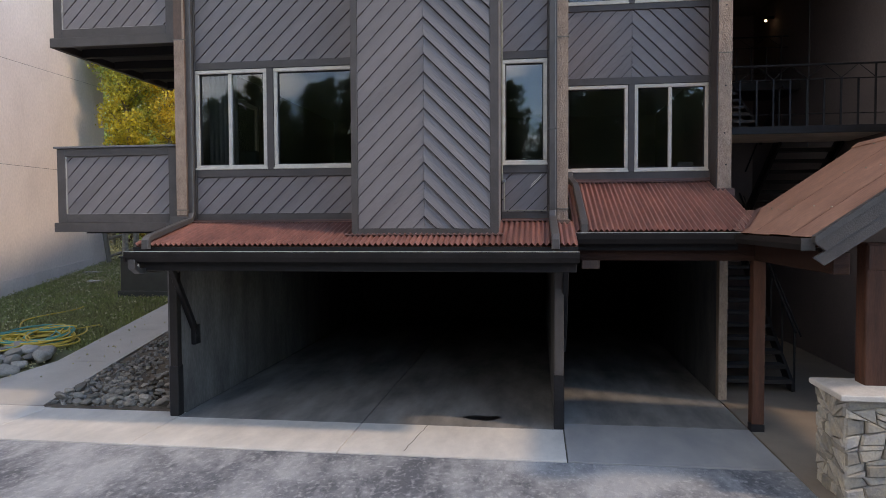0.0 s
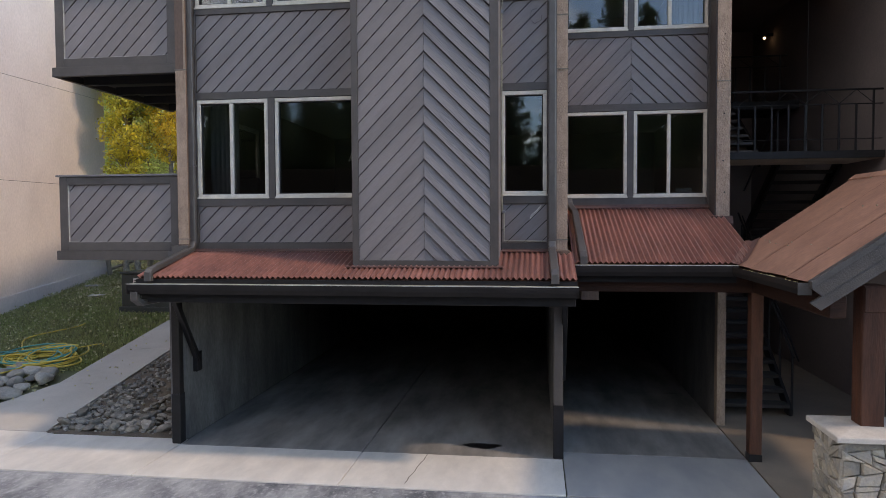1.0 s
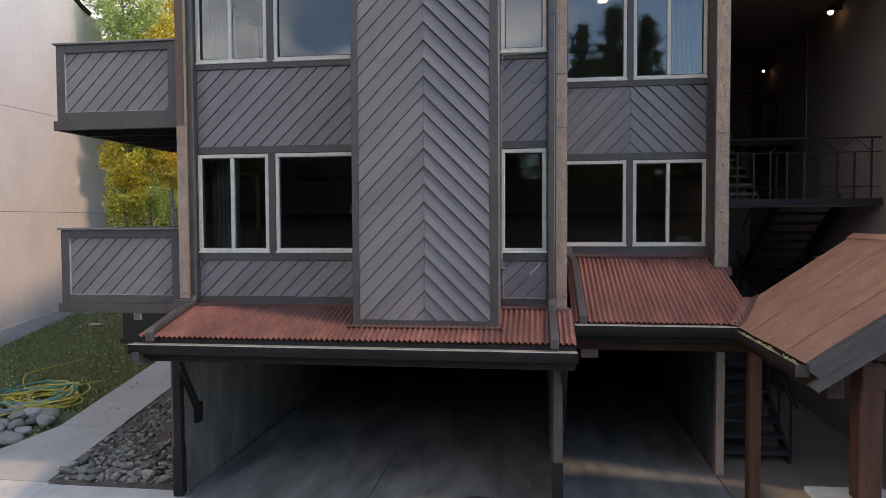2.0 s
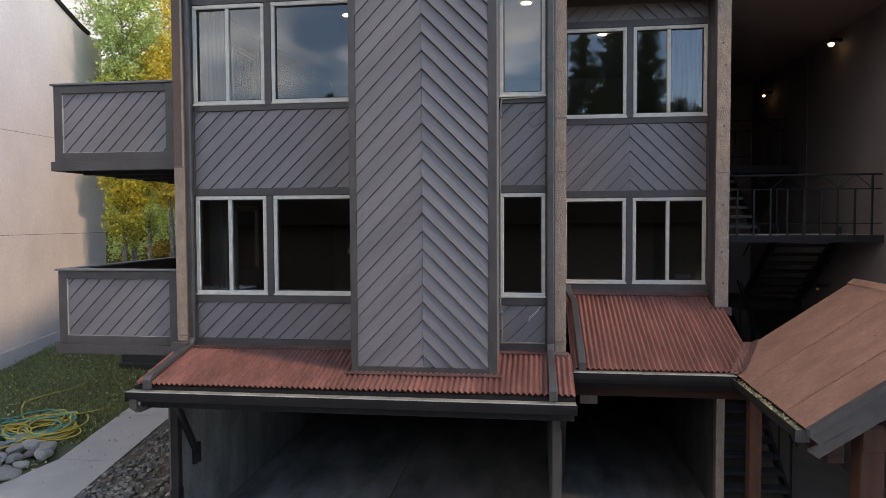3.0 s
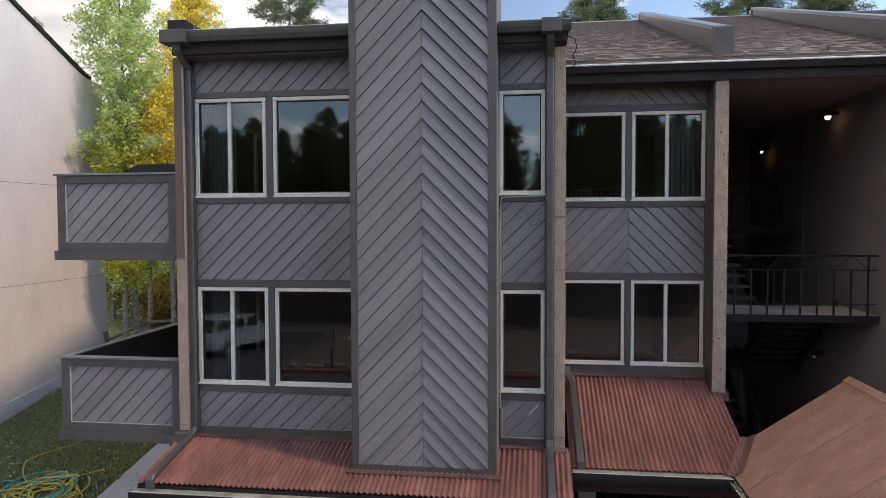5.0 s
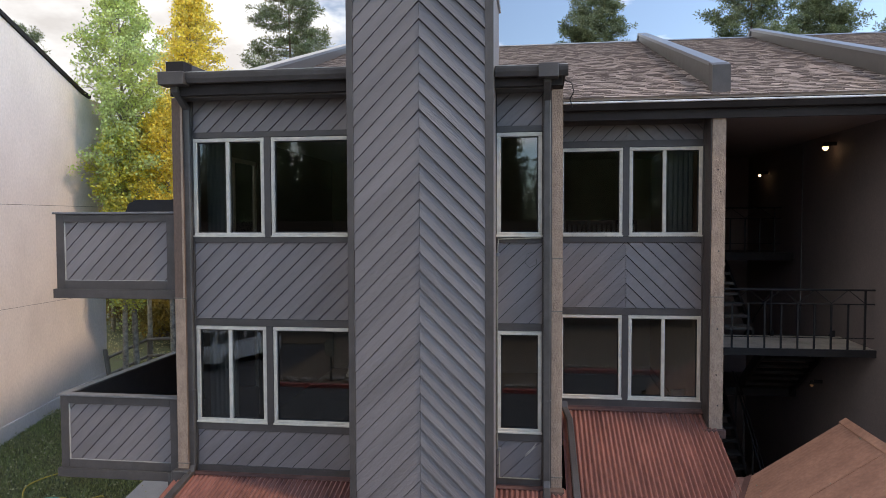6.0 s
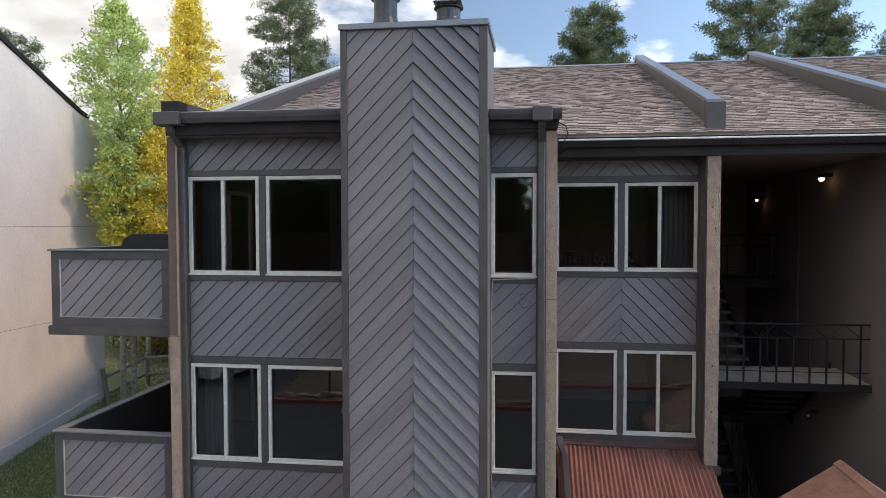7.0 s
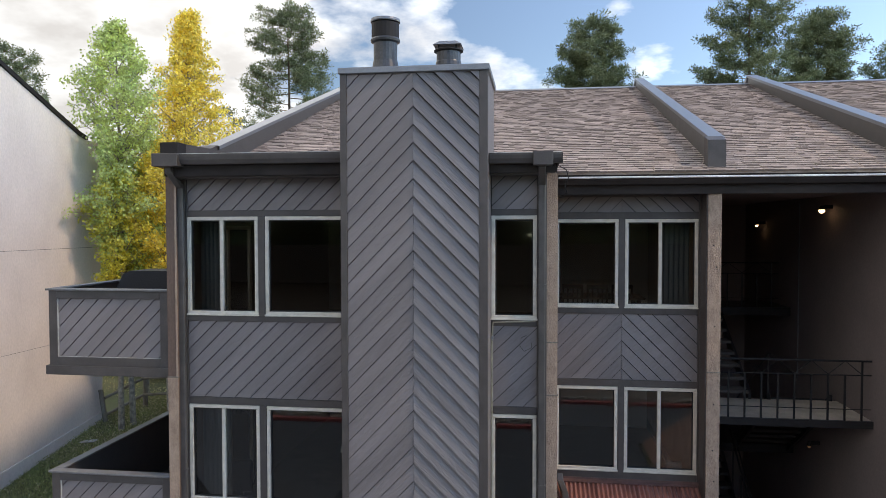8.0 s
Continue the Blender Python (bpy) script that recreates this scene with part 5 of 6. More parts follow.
def hose(colour_mat, cx, cy, seed, loops, label, tail):
    r = random.Random(seed)
    pts, a = [], r.uniform(0, 6)
    rx, ry = 0.62, 0.5
    for k in range(loops * 14):
        ang = a + k * 2 * math.pi / 14
        if k % 14 == 0:
            ox, oy, rx, ry = r.uniform(-0.22, 0.22), r.uniform(-0.2, 0.2), r.uniform(0.4, 0.75), r.uniform(0.32, 0.62)
        x, y = cx + ox + rx * math.cos(ang), cy + oy + ry * math.sin(ang)
        pts.append((x, y, slope_z(y) + 0.05 + 0.09 * k / (loops * 14) + 0.012 * r.random()))
    pts = [(x, y, slope_z(y) + 0.02) for x, y in tail] + pts
    cu = bpy.data.curves.new("hose", "CURVE")
    cu.dimensions, cu.bevel_depth, cu.bevel_resolution, cu.resolution_u = "3D", 0.016, 2, 4
    sp = cu.splines.new("NURBS")
    sp.points.add(len(pts) - 1)
    for q, p in zip(sp.points, pts):
        q.co = (*p, 1)
    sp.order_u = 3
    sp.use_endpoint_u = True
    cu.materials.append(colour_mat)
    return tagged(new("garden_hose", cu), label, "hose")


M_YELLOW = material("yellow_hose_rubber", (0.62, 0.43, 0.07), 0.45, vary=0.15, scale=4, grain=30, bump=0.03)
M_TEAL = material("teal_hose_rubber", (0.05, 0.33, 0.27), 0.45, vary=0.15, scale=4, grain=30, bump=0.03)
hose(M_TEAL, -9.5, 3.0, 3, 6, "coiled teal garden hose tangled on the grass", [(-10.9, 3.1), (-10.7, 3.5), (-10.3, 3.3)])
hose(M_YELLOW, -9.35, 2.95, 8, 9, "coiled yellow garden hose heaped on the grass", [(-10.2, 5.4), (-10.1, 5.2), (-10.9, 4.4), (-10.7, 3.9), (-10.0, 3.2)])
hose(M_YELLOW, -10.0, 2.45, 12, 2, "yellow garden hose trailing over the boulders", [(-8.75, 3.9), (-8.8, 4.1), (-9.1, 3.8)])

M_CABINET = material("dark_green_cabinet_paint", (0.022, 0.03, 0.026), 0.45, vary=0.2, scale=4, grain=60, bump=0.04)
cab = thing("utility_cabinet", "dark green electrical cabinet with a white notice label", "utility cabinet", (-9.2, 6.9, 1.0))
part("body", boxes((-9.95, -8.5, 6.5, 7.4, 1.12, 1.97), bevel=0.02), M_CABINET, cab)
part("plinth", boxes((-10.0, -8.45, 6.45, 7.45, 0.75, 1.14), bevel=0.015), M_CABINET, cab)
part("lid", boxes((-9.98, -8.47, 6.47, 7.43, 1.97, 2.02), bevel=0.015), M_CABINET, cab)
lab = part("notice", boxes((-9.62, -9.4, 6.488, 6.497, 1.62, 1.86)), M_VINYL, cab, "white notice label with dark bars")
for k in range(4):
    part("print_bar", boxes((-9.6, -9.44 - 0.02 * (k % 2), 6.483, 6.487, 1.65 + 0.05 * k, 1.67 + 0.05 * k)), M_STEEL, lab)

M_POLE = material("grey_weathered_pole", (0.2, 0.175, 0.14), 0.9, vary=0.25, scale=6, grain=40, bump=0.3, stretch=(1, 1, 0.3))
fence = thing("pole_fence", "rough grey two-rail pole fence behind the lawn", "fence", (-11, 12, 1.8))
for x, lean in ((-12.3, 0.03), (-11.3, 0.02), (-10.3, 0.0), (-8.2, 0.02)):
    part("post", tube(bmesh.new(), [(x, 11.8, 1.5), (x + lean, 11.8, 2.85)], 0.085, sides=8), M_POLE, fence)
part("post", tube(bmesh.new(), [(-12.78, 10.4, 1.45), (-12.95, 10.4, 2.6)], 0.075, sides=8), M_POLE, fence)
for z in (2.15, 2.7):
    part("rail", tube(bmesh.new(), [(-12.83, 10.4, z - 0.35), (-12.3, 11.72, z), (-10.3, 11.75, z + 0.16), (-8.1, 11.72, z + 0.22)], 0.05, sides=7), M_POLE, fence)
for x, y in ((-12.4, 9.0), (-11.6, 7.9)):
    st = part("flat_stone", rock_mesh(90 + int(y), 0.2), M_CAPSTONE)
    st.matrix_world = Matrix.LocRotScale((x, y, slope_z(y) + 0.0), Euler((0, 0, 0.4)), (0.32, 0.16, 0.22))
    tagged(st, "flat pale stone lying in the grass", "stone")

M_COVER = material("black_grill_cover", (0.012, 0.012, 0.014), 0.65, vary=0.2, scale=6, grain=30, bump=0.3)
g = thing("covered_grill", "barbecue grill under a black fabric cover on the upper balcony", "grill", (-5.8, 1.2, 5.68))
part("cover", prism(bmesh.new(), [(-6.3, 5.69), (-5.2, 5.69), (-5.2, 6.95), (-5.3, 7.0), (-6.0, 7.0), (-6.12, 6.94), (-6.28, 6.62)], "y", 0.9, 1.55), M_COVER, g)
part("tie_strap", boxes((-6.31, -5.19, 0.89, 1.56, 6.1, 6.13)), M_STEEL, g)

# oil stain on the carport slab
M_OIL = material("black_oil_stain", (0.012, 0.012, 0.012), 0.35, vary=0.3, scale=8, grain=60, bump=0)
verts = [(-0.3 + (0.26 + 0.05 * math.sin(3 * a) + rnd.uniform(-0.02, 0.03)) * math.cos(a), 0.14 + (0.13 + rnd.uniform(-0.03, 0.03)) * math.sin(a), 0.003) for a in [k * math.pi / 14 for k in range(28)]]
tagged(sheet("oil_stain", verts, [tuple(range(28))], M_OIL), "black oil stain on the carport concrete", "stain", kind="structure")


verts, faces = [], []
for k in range(11):
    x, y = -1.02 - 0.012 * k + 0.03 * noise.noise((k * 0.7, 2.0, 0)), -0.32 - 0.11 * k
    verts += [(x - 0.006, y, 0.003), (x + 0.006, y, 0.003)]
    if k:
        faces.append((2 * k - 2, 2 * k - 1, 2 * k + 1, 2 * k))
tagged(sheet("slab_crack", verts, faces, M_MORTAR), "thin dark crack across the driveway slab", "crack", kind="structure")


# ---------------------------------------------------------------- trees
def leaf_material(name, colour, second, rough=0.6):
    mat = material(name, colour, rough, vary=0.3, scale=0.7, grain=6, bump=0, second=second, amount=0.9, spread=1.6, island=0.35)
    b = mat.node_tree.nodes["Principled BSDF"]
    n, l = mat.node_tree.nodes, mat.node_tree.links
    tr, mx = n.new("ShaderNodeBsdfTranslucent"), n.new("ShaderNodeMixShader")
    l.new(b.inputs["Base Color"].links[0].from_socket, tr.inputs["Color"])
    mx.inputs["Fac"].default_value = 0.42
    l.new(b.outputs["BSDF"], mx.inputs[1])
    l.new(tr.outputs["BSDF"], mx.inputs[2])
    l.new(mx.outputs["Shader"], n["Material Output"].inputs["Surface"])
    return mat


M_LEAF_GREEN = leaf_material("aspen_leaf_green", (0.46, 0.6, 0.27), (0.62, 0.68, 0.22))
M_LEAF_YELLOW = leaf_material("aspen_leaf_yellow", (0.93, 0.74, 0.15), (0.8, 0.65, 0.14))
M_LEAF_MIXED = leaf_material("aspen_leaf_mixed", (0.46, 0.53, 0.14), (0.9, 0.7, 0.1))
M_NEEDLE = leaf_material("pine_needle", (0.12, 0.165, 0.085), (0.19, 0.225, 0.125), 0.5)
M_NEEDLE_DARK = leaf_material("spruce_needle", (0.085, 0.12, 0.055), (0.11, 0.14, 0.065))
M_BUSH = leaf_material("autumn_bush_leaf", (0.3, 0.2, 0.035), (0.14, 0.12, 0.04))
M_ASPEN = material("pale_aspen_bark", (0.4, 0.36, 0.28), 0.85, vary=0.3, scale=8, grain=30, bump=0.2, second=(0.1, 0.09, 0.08), amount=0.8, spread=1.2)
M_BARK = material("brown_pine_bark", (0.12, 0.085, 0.06), 0.95, vary=0.3, scale=5, grain=30, bump=0.5)


def leaves(points, size, r):
    """One small bent leaf at each point."""
    verts, faces = [], []
    for p in points:
        u = Vector((r.gauss(0, 1), r.gauss(0, 1), r.gauss(0, 1))).normalized()
        v = u.cross(Vector((r.gauss(0, 1), r.gauss(0, 1), r.gauss(0, 1)))).normalized()
        s = size * r.uniform(0.7, 1.25)
        b = len(verts)
        verts += [p - u * s * 0.5, p + v * s * 0.42, p + u * s * 0.5, p - v * s * 0.42]
        faces.append((b, b + 1, b + 2, b + 3))
    return verts, faces


def clear_of_wall(p):
    """Nothing grows through the neighbouring wall."""
    return p.z > 10.75 or p.y > 10.8 or p.x > (-12.9 if 7.7 < p.z < 9.0 else -12.45)


def aspen(x, y, z0, girth, mat, seed, label, lean=0.0, limbs_n=50, twigs=7, size=0.085, per=58, patch=0.155):
    """Trunk, limbs that climb steeply, and leaves in small clumps along the twigs. girth: (height, radius) of the crown, from the top down."""
    r = random.Random(seed)
    top, low = girth[0][0], girth[-1][0]
    t = thing("aspen_tree", label, "tree", (x, y, z0), group="aspens")

    def centre(z):
        f = (z - z0) / (top - z0)
        return Vector((x + lean * f + 0.22 * noise.noise((f * 3, seed, 0)) * f, y + 0.2 * noise.noise((f * 3, seed, 9)) * f, z))

    def radius(z):
        for (za, ra), (zb, rb) in zip(girth, girth[1:]):
            if za >= z >= zb:
                return ra + (rb - ra) * (za - z) / (za - zb)
        return 0.1

    spine = [centre(z0 - 0.2 + (top - 0.2 - z0) * k / 10) for k in range(11)]
    part("trunk", tube(bmesh.new(), spine, [0.085 * (1 - k / 11) + 0.012 for k in range(11)], sides=9), M_ASPEN, t)
    clumps, limbs = [], bmesh.new()
    for k in range(limbs_n):
        zt = low + (top - low) * ((k + r.random()) / limbs_n)
        a = k * 2.39996 + r.uniform(-0.5, 0.5)
        reach = radius(zt) * r.uniform(0.7, 1.12)
        foot = centre(max(z0 + 1.2, zt - reach * r.uniform(0.5, 0.9) - 0.1))
        tip = centre(zt) + Vector((math.cos(a) * reach, math.sin(a) * reach, 0))
        if not clear_of_wall(tip):
            tip.x = -12.85 if 7.7 < tip.z < 9.0 else -12.3
        mid = foot.lerp(tip, 0.5) + Vector((0, 0, -0.07 * reach))
        tube(limbs, [foot, mid, tip], [0.026, 0.016, 0.006], sides=5)
        clumps.append((tip, patch))
        for q in range(twigs):
            f = r.uniform(0.35, 0.95)
            c = foot.lerp(mid, f * 2) if f < 0.5 else mid.lerp(tip, f * 2 - 1)
            e = c + Vector((r.gauss(0, 0.2), r.gauss(0, 0.2), r.uniform(-0.02, 0.24))) * (0.35 + 0.65 * reach)
            tube(limbs, [c, e], [0.008, 0.004], sides=3)
            clumps.append((e, patch * r.uniform(0.6, 1.25)))
    part("branching", limbs, M_ASPEN, t)
    pts = []
    for c, sp in clumps:
        for _ in range(int(per * (sp / patch) ** 2)):
            d = Vector((r.gauss(0, 1), r.gauss(0, 1), r.gauss(0, 0.7)))
            p = c + d * sp
            if d.length < 2.0 and clear_of_wall(p):
                pts.append(p)
    v, f = leaves(pts, size, r)
    sheet("crown", v, f, mat, t)
    return t


def conifer(name, seed, height, half, bare, boughs_n, needle, label, at, keep=1.0, puffs=3, power=0.45, droop=0.0):
    """A pine with a bare lower stem, uneven boughs, and puffs of upturned needles towards their ends."""
    r = random.Random(seed)
    t = thing(name, label, "tree", (0, 0, 0), group="conifers")
    sway = lambda z: Vector((0.3 * noise.noise((z * 0.15, seed, 0)), 0.3 * noise.noise((z * 0.15, seed, 5)), z))
    part("trunk", tube(bmesh.new(), [sway(height * k / 9) for k in range(10)], [0.2 * (1 - k / 9.6) + 0.012 for k in range(10)], sides=8), M_BARK, t)
    wood, verts, faces = bmesh.new(), [], []

    def puff(c, s, n):
        for _ in range(n):
            d = Vector((r.gauss(0, 1), r.gauss(0, 1), r.gauss(0.45, 0.8))).normalized()
            o = d.cross(Vector((r.gauss(0, 1), r.gauss(0, 1), r.gauss(0, 1)))).normalized() * s * 0.075
            base = c + d * s * r.uniform(0.05, 0.72)
            b = len(verts)
            verts.extend((base - o, base + o, base + d * s * r.uniform(0.22, 0.36)))
            faces.append((b, b + 1, b + 2))

    for k in range(boughs_n):
        g = (k + r.random()) / boughs_n
        if r.random() > keep and g < 0.85:
            continue
        a = k * 2.39996 + r.uniform(-0.6, 0.6)
        reach = half * (0.12 + 0.95 * (1 - g) ** power * (0.55 + 0.45 * min(1, g * 4))) * r.uniform(0.5, 1.1)
        p = sway(height * (bare + (0.985 - bare) * g))
        way = Vector((math.cos(a), math.sin(a), 0))
        mid = p + way * reach * 0.55 - Vector((0, 0, 0.04 * reach))
        tip = p + way * reach + Vector((0, 0, reach * (r.uniform(0.05, 0.3) - droop)))
        tube(wood, [p, mid, tip], [0.045 * (1.15 - g), 0.025, 0.01], sides=4)
        n = max(2, round(puffs * reach))
        for q in range(n):
            f = 0.35 + 0.65 * (q + 0.6 * r.random()) / max(1, n - 1)
            f = min(f, 1.0)
            c = p.lerp(mid, f / 0.55) if f < 0.55 else mid.lerp(tip, (f - 0.55) / 0.45)
            side = way.cross(Vector((0, 0, 1))) * r.gauss(0, 0.2) * reach * f
            c = c + side + Vector((0, 0, r.uniform(0.0, 0.16)))
            for _ in range(3):
                puff(c + Vector((r.gauss(0, 0.2), r.gauss(0, 0.2), r.gauss(0, 0.1))), r.uniform(0.34, 0.58), 46)
    puff(sway(height), 0.4, 60)
    part("branching", wood, M_BARK, t)
    sheet("crown", verts, faces, needle, t)
    t.matrix_basis = at
    return t


aspen(-11.8, 10.3, 1.5, ((13.9, 0.08), (13.4, 0.5), (12.6, 1.05), (11.5, 1.45), (10.6, 1.4), (9.8, 1.0), (9.2, 1.05), (8.5, 1.3), (7.6, 1.0), (6.8, 0.5)),
      M_LEAF_GREEN, 11, "tall green aspen turning yellow beside the neighbouring wall", lean=-0.38, limbs_n=84)
aspen(-11.95, 9.9, 1.6, ((9.5, 0.15), (9.0, 0.6), (8.2, 0.95), (7.4, 0.9), (6.6, 0.7), (5.6, 0.6), (4.4, 0.4)), M_LEAF_MIXED, 14, "young aspen with green and yellow lower leaves", lean=0.1, limbs_n=42)
aspen(-11.15, 13.0, 1.75, ((15.0, 0.08), (14.2, 0.4), (13.2, 0.8), (12.2, 1.1), (11.0, 1.5), (10.0, 1.45), (9.0, 1.2), (8.0, 0.6)),
      M_LEAF_YELLOW, 21, "tall bright yellow autumn aspen behind the building", lean=-0.1, limbs_n=92)
aspen(-10.75, 10.6, 1.6, ((10.4, 0.1), (9.8, 0.5), (8.8, 0.75), (7.6, 0.95), (6.4, 0.7), (5.4, 0.4)), M_LEAF_YELLOW, 25, "smaller yellow aspen with pale trunk", lean=-0.1, limbs_n=40)
aspen(-13.3, 13.6, 1.8, ((9.6, 0.1), (8.5, 0.8), (7.0, 1.1), (5.6, 0.9), (4.4, 0.4)), M_LEAF_GREEN, 29, "green aspen behind the neighbouring wall", limbs_n=34)
aspen(-12.1, 15.2, 1.8, ((8.4, 0.1), (7.4, 0.7), (6.0, 1.0), (4.8, 0.8), (3.8, 0.4)), M_LEAF_MIXED, 33, "smaller aspen with mixed green and yellow leaves", limbs_n=30)

for x, y, top, wide, leaf, seed, words in ((-17.6, 18.0, 10.8, 1.3, M_LEAF_GREEN, 41, "green aspen in the thicket behind the fence"), (-15.8, 19.2, 11.2, 1.4, M_LEAF_MIXED, 43, "green and yellow aspen in the thicket behind the fence"),
                                           (-14.4, 17.6, 9.8, 1.3, M_LEAF_GREEN, 47, "green aspen in the thicket behind the fence"), (-19.4, 20.5, 11.6, 1.5, M_LEAF_GREEN, 49, "green aspen in the thicket behind the fence")):
    aspen(x, y, 1.9, ((top, 0.1), (top - 1.5, wide * 0.7), (top - 3.5, wide), (5.0, wide * 0.9), (3.4, wide * 0.5)), leaf, seed, words, limbs_n=44, size=0.11, per=34, patch=0.17)

p1 = conifer("pine_tree", 3, 20.9, 4.2, 0.48, 80, M_NEEDLE, "open-crowned lodgepole pine behind the roof", pose(-15.3, 34, 1.2), keep=0.72)
p2 = conifer("pine_tree", 7, 20.2, 3.8, 0.42, 105, M_NEEDLE, "dense green pine behind the roof ridge", pose(4.4, 38, 1.4), puffs=4)
p3 = conifer("pine_tree", 12, 20.6, 4.4, 0.4, 90, M_NEEDLE, "tall grey-green pine behind the roof ridge", pose(13.2, 34, 1.0), keep=0.92)
copy_thing(p2, pose(19.4, 40, 1.9, 0, 0, 75))
copy_thing(p3, pose(-32.6, 30, -1.3, 0, 0, 210))
copy_thing(p2, pose(-17.8, 36, -6.0, 0, 0, 300))
copy_thing(p1, pose(24.6, 40, -1.0, 0, 0, 200))
copy_thing(p3, pose(-13.4, 31, -8.0, 0, 0, 20))

# undergrowth between the aspens
rb = random.Random(77)
for x, y, z, s, mat, lab in ((-13.2, 15.5, 2.0, 1.1, M_BUSH, "brown-yellow autumn bush among the aspens"), (-11.8, 16.5, 2.0, 1.2, M_BUSH, "brown-yellow autumn bush among the aspens"),
                             (-15.4, 17.2, 2.0, 1.3, M_LEAF_GREEN, "low green bush behind the fence"), (-10.4, 17.0, 2.0, 1.2, M_LEAF_YELLOW, "low yellow bush behind the fence"), (-14.0, 19.5, 2.1, 1.6, M_NEEDLE_DARK, "dark green undergrowth bush"), (-12.6, 17.8, 2.1, 1.5, M_BUSH, "brown-yellow autumn bush among the aspens"),
                             (-9.6, 18.4, 2.1, 1.5, M_BUSH, "brown-yellow autumn bush among the aspens"), (-11.2, 19.6, 2.1, 1.7, M_LEAF_YELLOW, "tall yellow autumn shrub behind the fence"),
                             (-13.0, 21.5, 2.2, 2.0, M_BUSH, "large russet autumn shrub behind the fence"), (-16.6, 21.0, 2.2, 2.0, M_BUSH, "large russet autumn shrub behind the fence"),
                             (-9.0, 21.0, 2.2, 1.9, M_NEEDLE_DARK, "dark green undergrowth bush"), (-15.8, 24.0, 2.2, 2.3, M_LEAF_MIXED, "tall mixed-leaf autumn shrub behind the fence"),
                             (-14.6, 16.6, 2.0, 1.0, M_BUSH, "brown-yellow autumn bush among the aspens"), (-15.2, 19.0, 2.1, 1.4, M_BUSH, "brown-yellow autumn bush among the aspens"), (-17.4, 18.6, 2.1, 1.3, M_BUSH, "brown-yellow autumn bush among the aspens"),
                             (-18.2, 22.5, 2.2, 1.9, M_BUSH, "large russet autumn shrub behind the fence"), (-20.0, 25.0, 2.2, 2.2, M_BUSH, "large russet autumn shrub behind the fence"), (-17.0, 26.5, 2.2, 2.2, M_NEEDLE_DARK, "dark green undergrowth bush"),
                             (-13.8, 26.0, 2.2, 2.4, M_BUSH, "large russet autumn shrub behind the fence"), (-11.0, 24.5, 2.2, 2.2, M_BUSH, "large russet autumn shrub behind the fence"), (-22.5, 27.5, 2.2, 2.6, M_LEAF_MIXED, "tall mixed-leaf autumn shrub behind the fence")):
    b = thing("bush", lab, "bush", (x, y, z), group="undergrowth")
    stems = bmesh.new()
    pts = []
    for _ in range(26):
        tip = Vector((x + rb.gauss(0, 0.5) * s, y + rb.gauss(0, 0.4) * s, z + rb.uniform(0.4, 1.5) * s))
        tube(stems, [(x + rb.gauss(0, 0.15), y + rb.gauss(0, 0.15), z - 0.1), tip], [0.02, 0.006], sides=4)
        pts += [tip + Vector((rb.gauss(0, 0.2), rb.gauss(0, 0.2), rb.gauss(0, 0.2))) * s for _ in range(130)]
    part("stems", stems, M_BARK, b)
    v, f = leaves(pts, 0.12, rb)
    sheet("foliage", v, f, mat, b)

# ---------------------------------------------------------------- across the parking court, seen in the window glass
s1 = conifer("spruce_tree", 51, 13.4, 3.1, 0.06, 120, M_NEEDLE_DARK, "dark spruce across the parking court", pose(-27, -40, 0), power=0.8, droop=0.4)
s2 = conifer("spruce_tree", 57, 19.5, 3.4, 0.06, 150, M_NEEDLE_DARK, "tall dark spruce across the parking court", pose(6.0, -38, 0), power=0.8, droop=0.4)
for x, y, a in ((-23.5, -43, 40), (-20, -39, 80), (-16.5, -42, 120), (-13, -40, 200), (-9.2, -43, 260), (-5, -40, 300), (-1.5, -44, 30), (20, -40, 130), (24, -43, 10), (28, -40, 70), (-31, -42, 140), (-35, -39, 210), (-25.4, -46, 15), (-21.8, -47, 95), (-18.2, -46, 155), (-14.7, -47, 225), (-11.1, -47, 285), (-7.1, -46, 335), (-3.2, -47, 65), (3.2, -48, 5),
                (18, -46, 25), (22, -47, 125), (26, -46, 185), (-28.6, -46, 245)):
    copy_thing(s1, pose(x, y, 0, 0, 0, a))
for x, y, a in ((4.0, -43, 100), (8.8, -41, 210)):
    copy_thing(s2, pose(x, y, 0, 0, 0, a))

rt = random.Random(63)
for k in range(24):
    x = -58 + 4.6 * k + rt.uniform(-1, 1)
    copy_thing(s1, pose(x, -58 - rt.uniform(0, 5), 0, 0, 0, rt.uniform(0, 360)) @ Matrix.Scale(rt.uniform(1.05, 1.3), 4))

for x in (6.5, 9.6, 12.6, 15.6, 18.5):
    copy_thing(s1, pose(x, -47 - rt.uniform(0, 3), 0, 0, 0, rt.uniform(0, 360)) @ Matrix.Scale(rt.uniform(1.0, 1.15), 4))

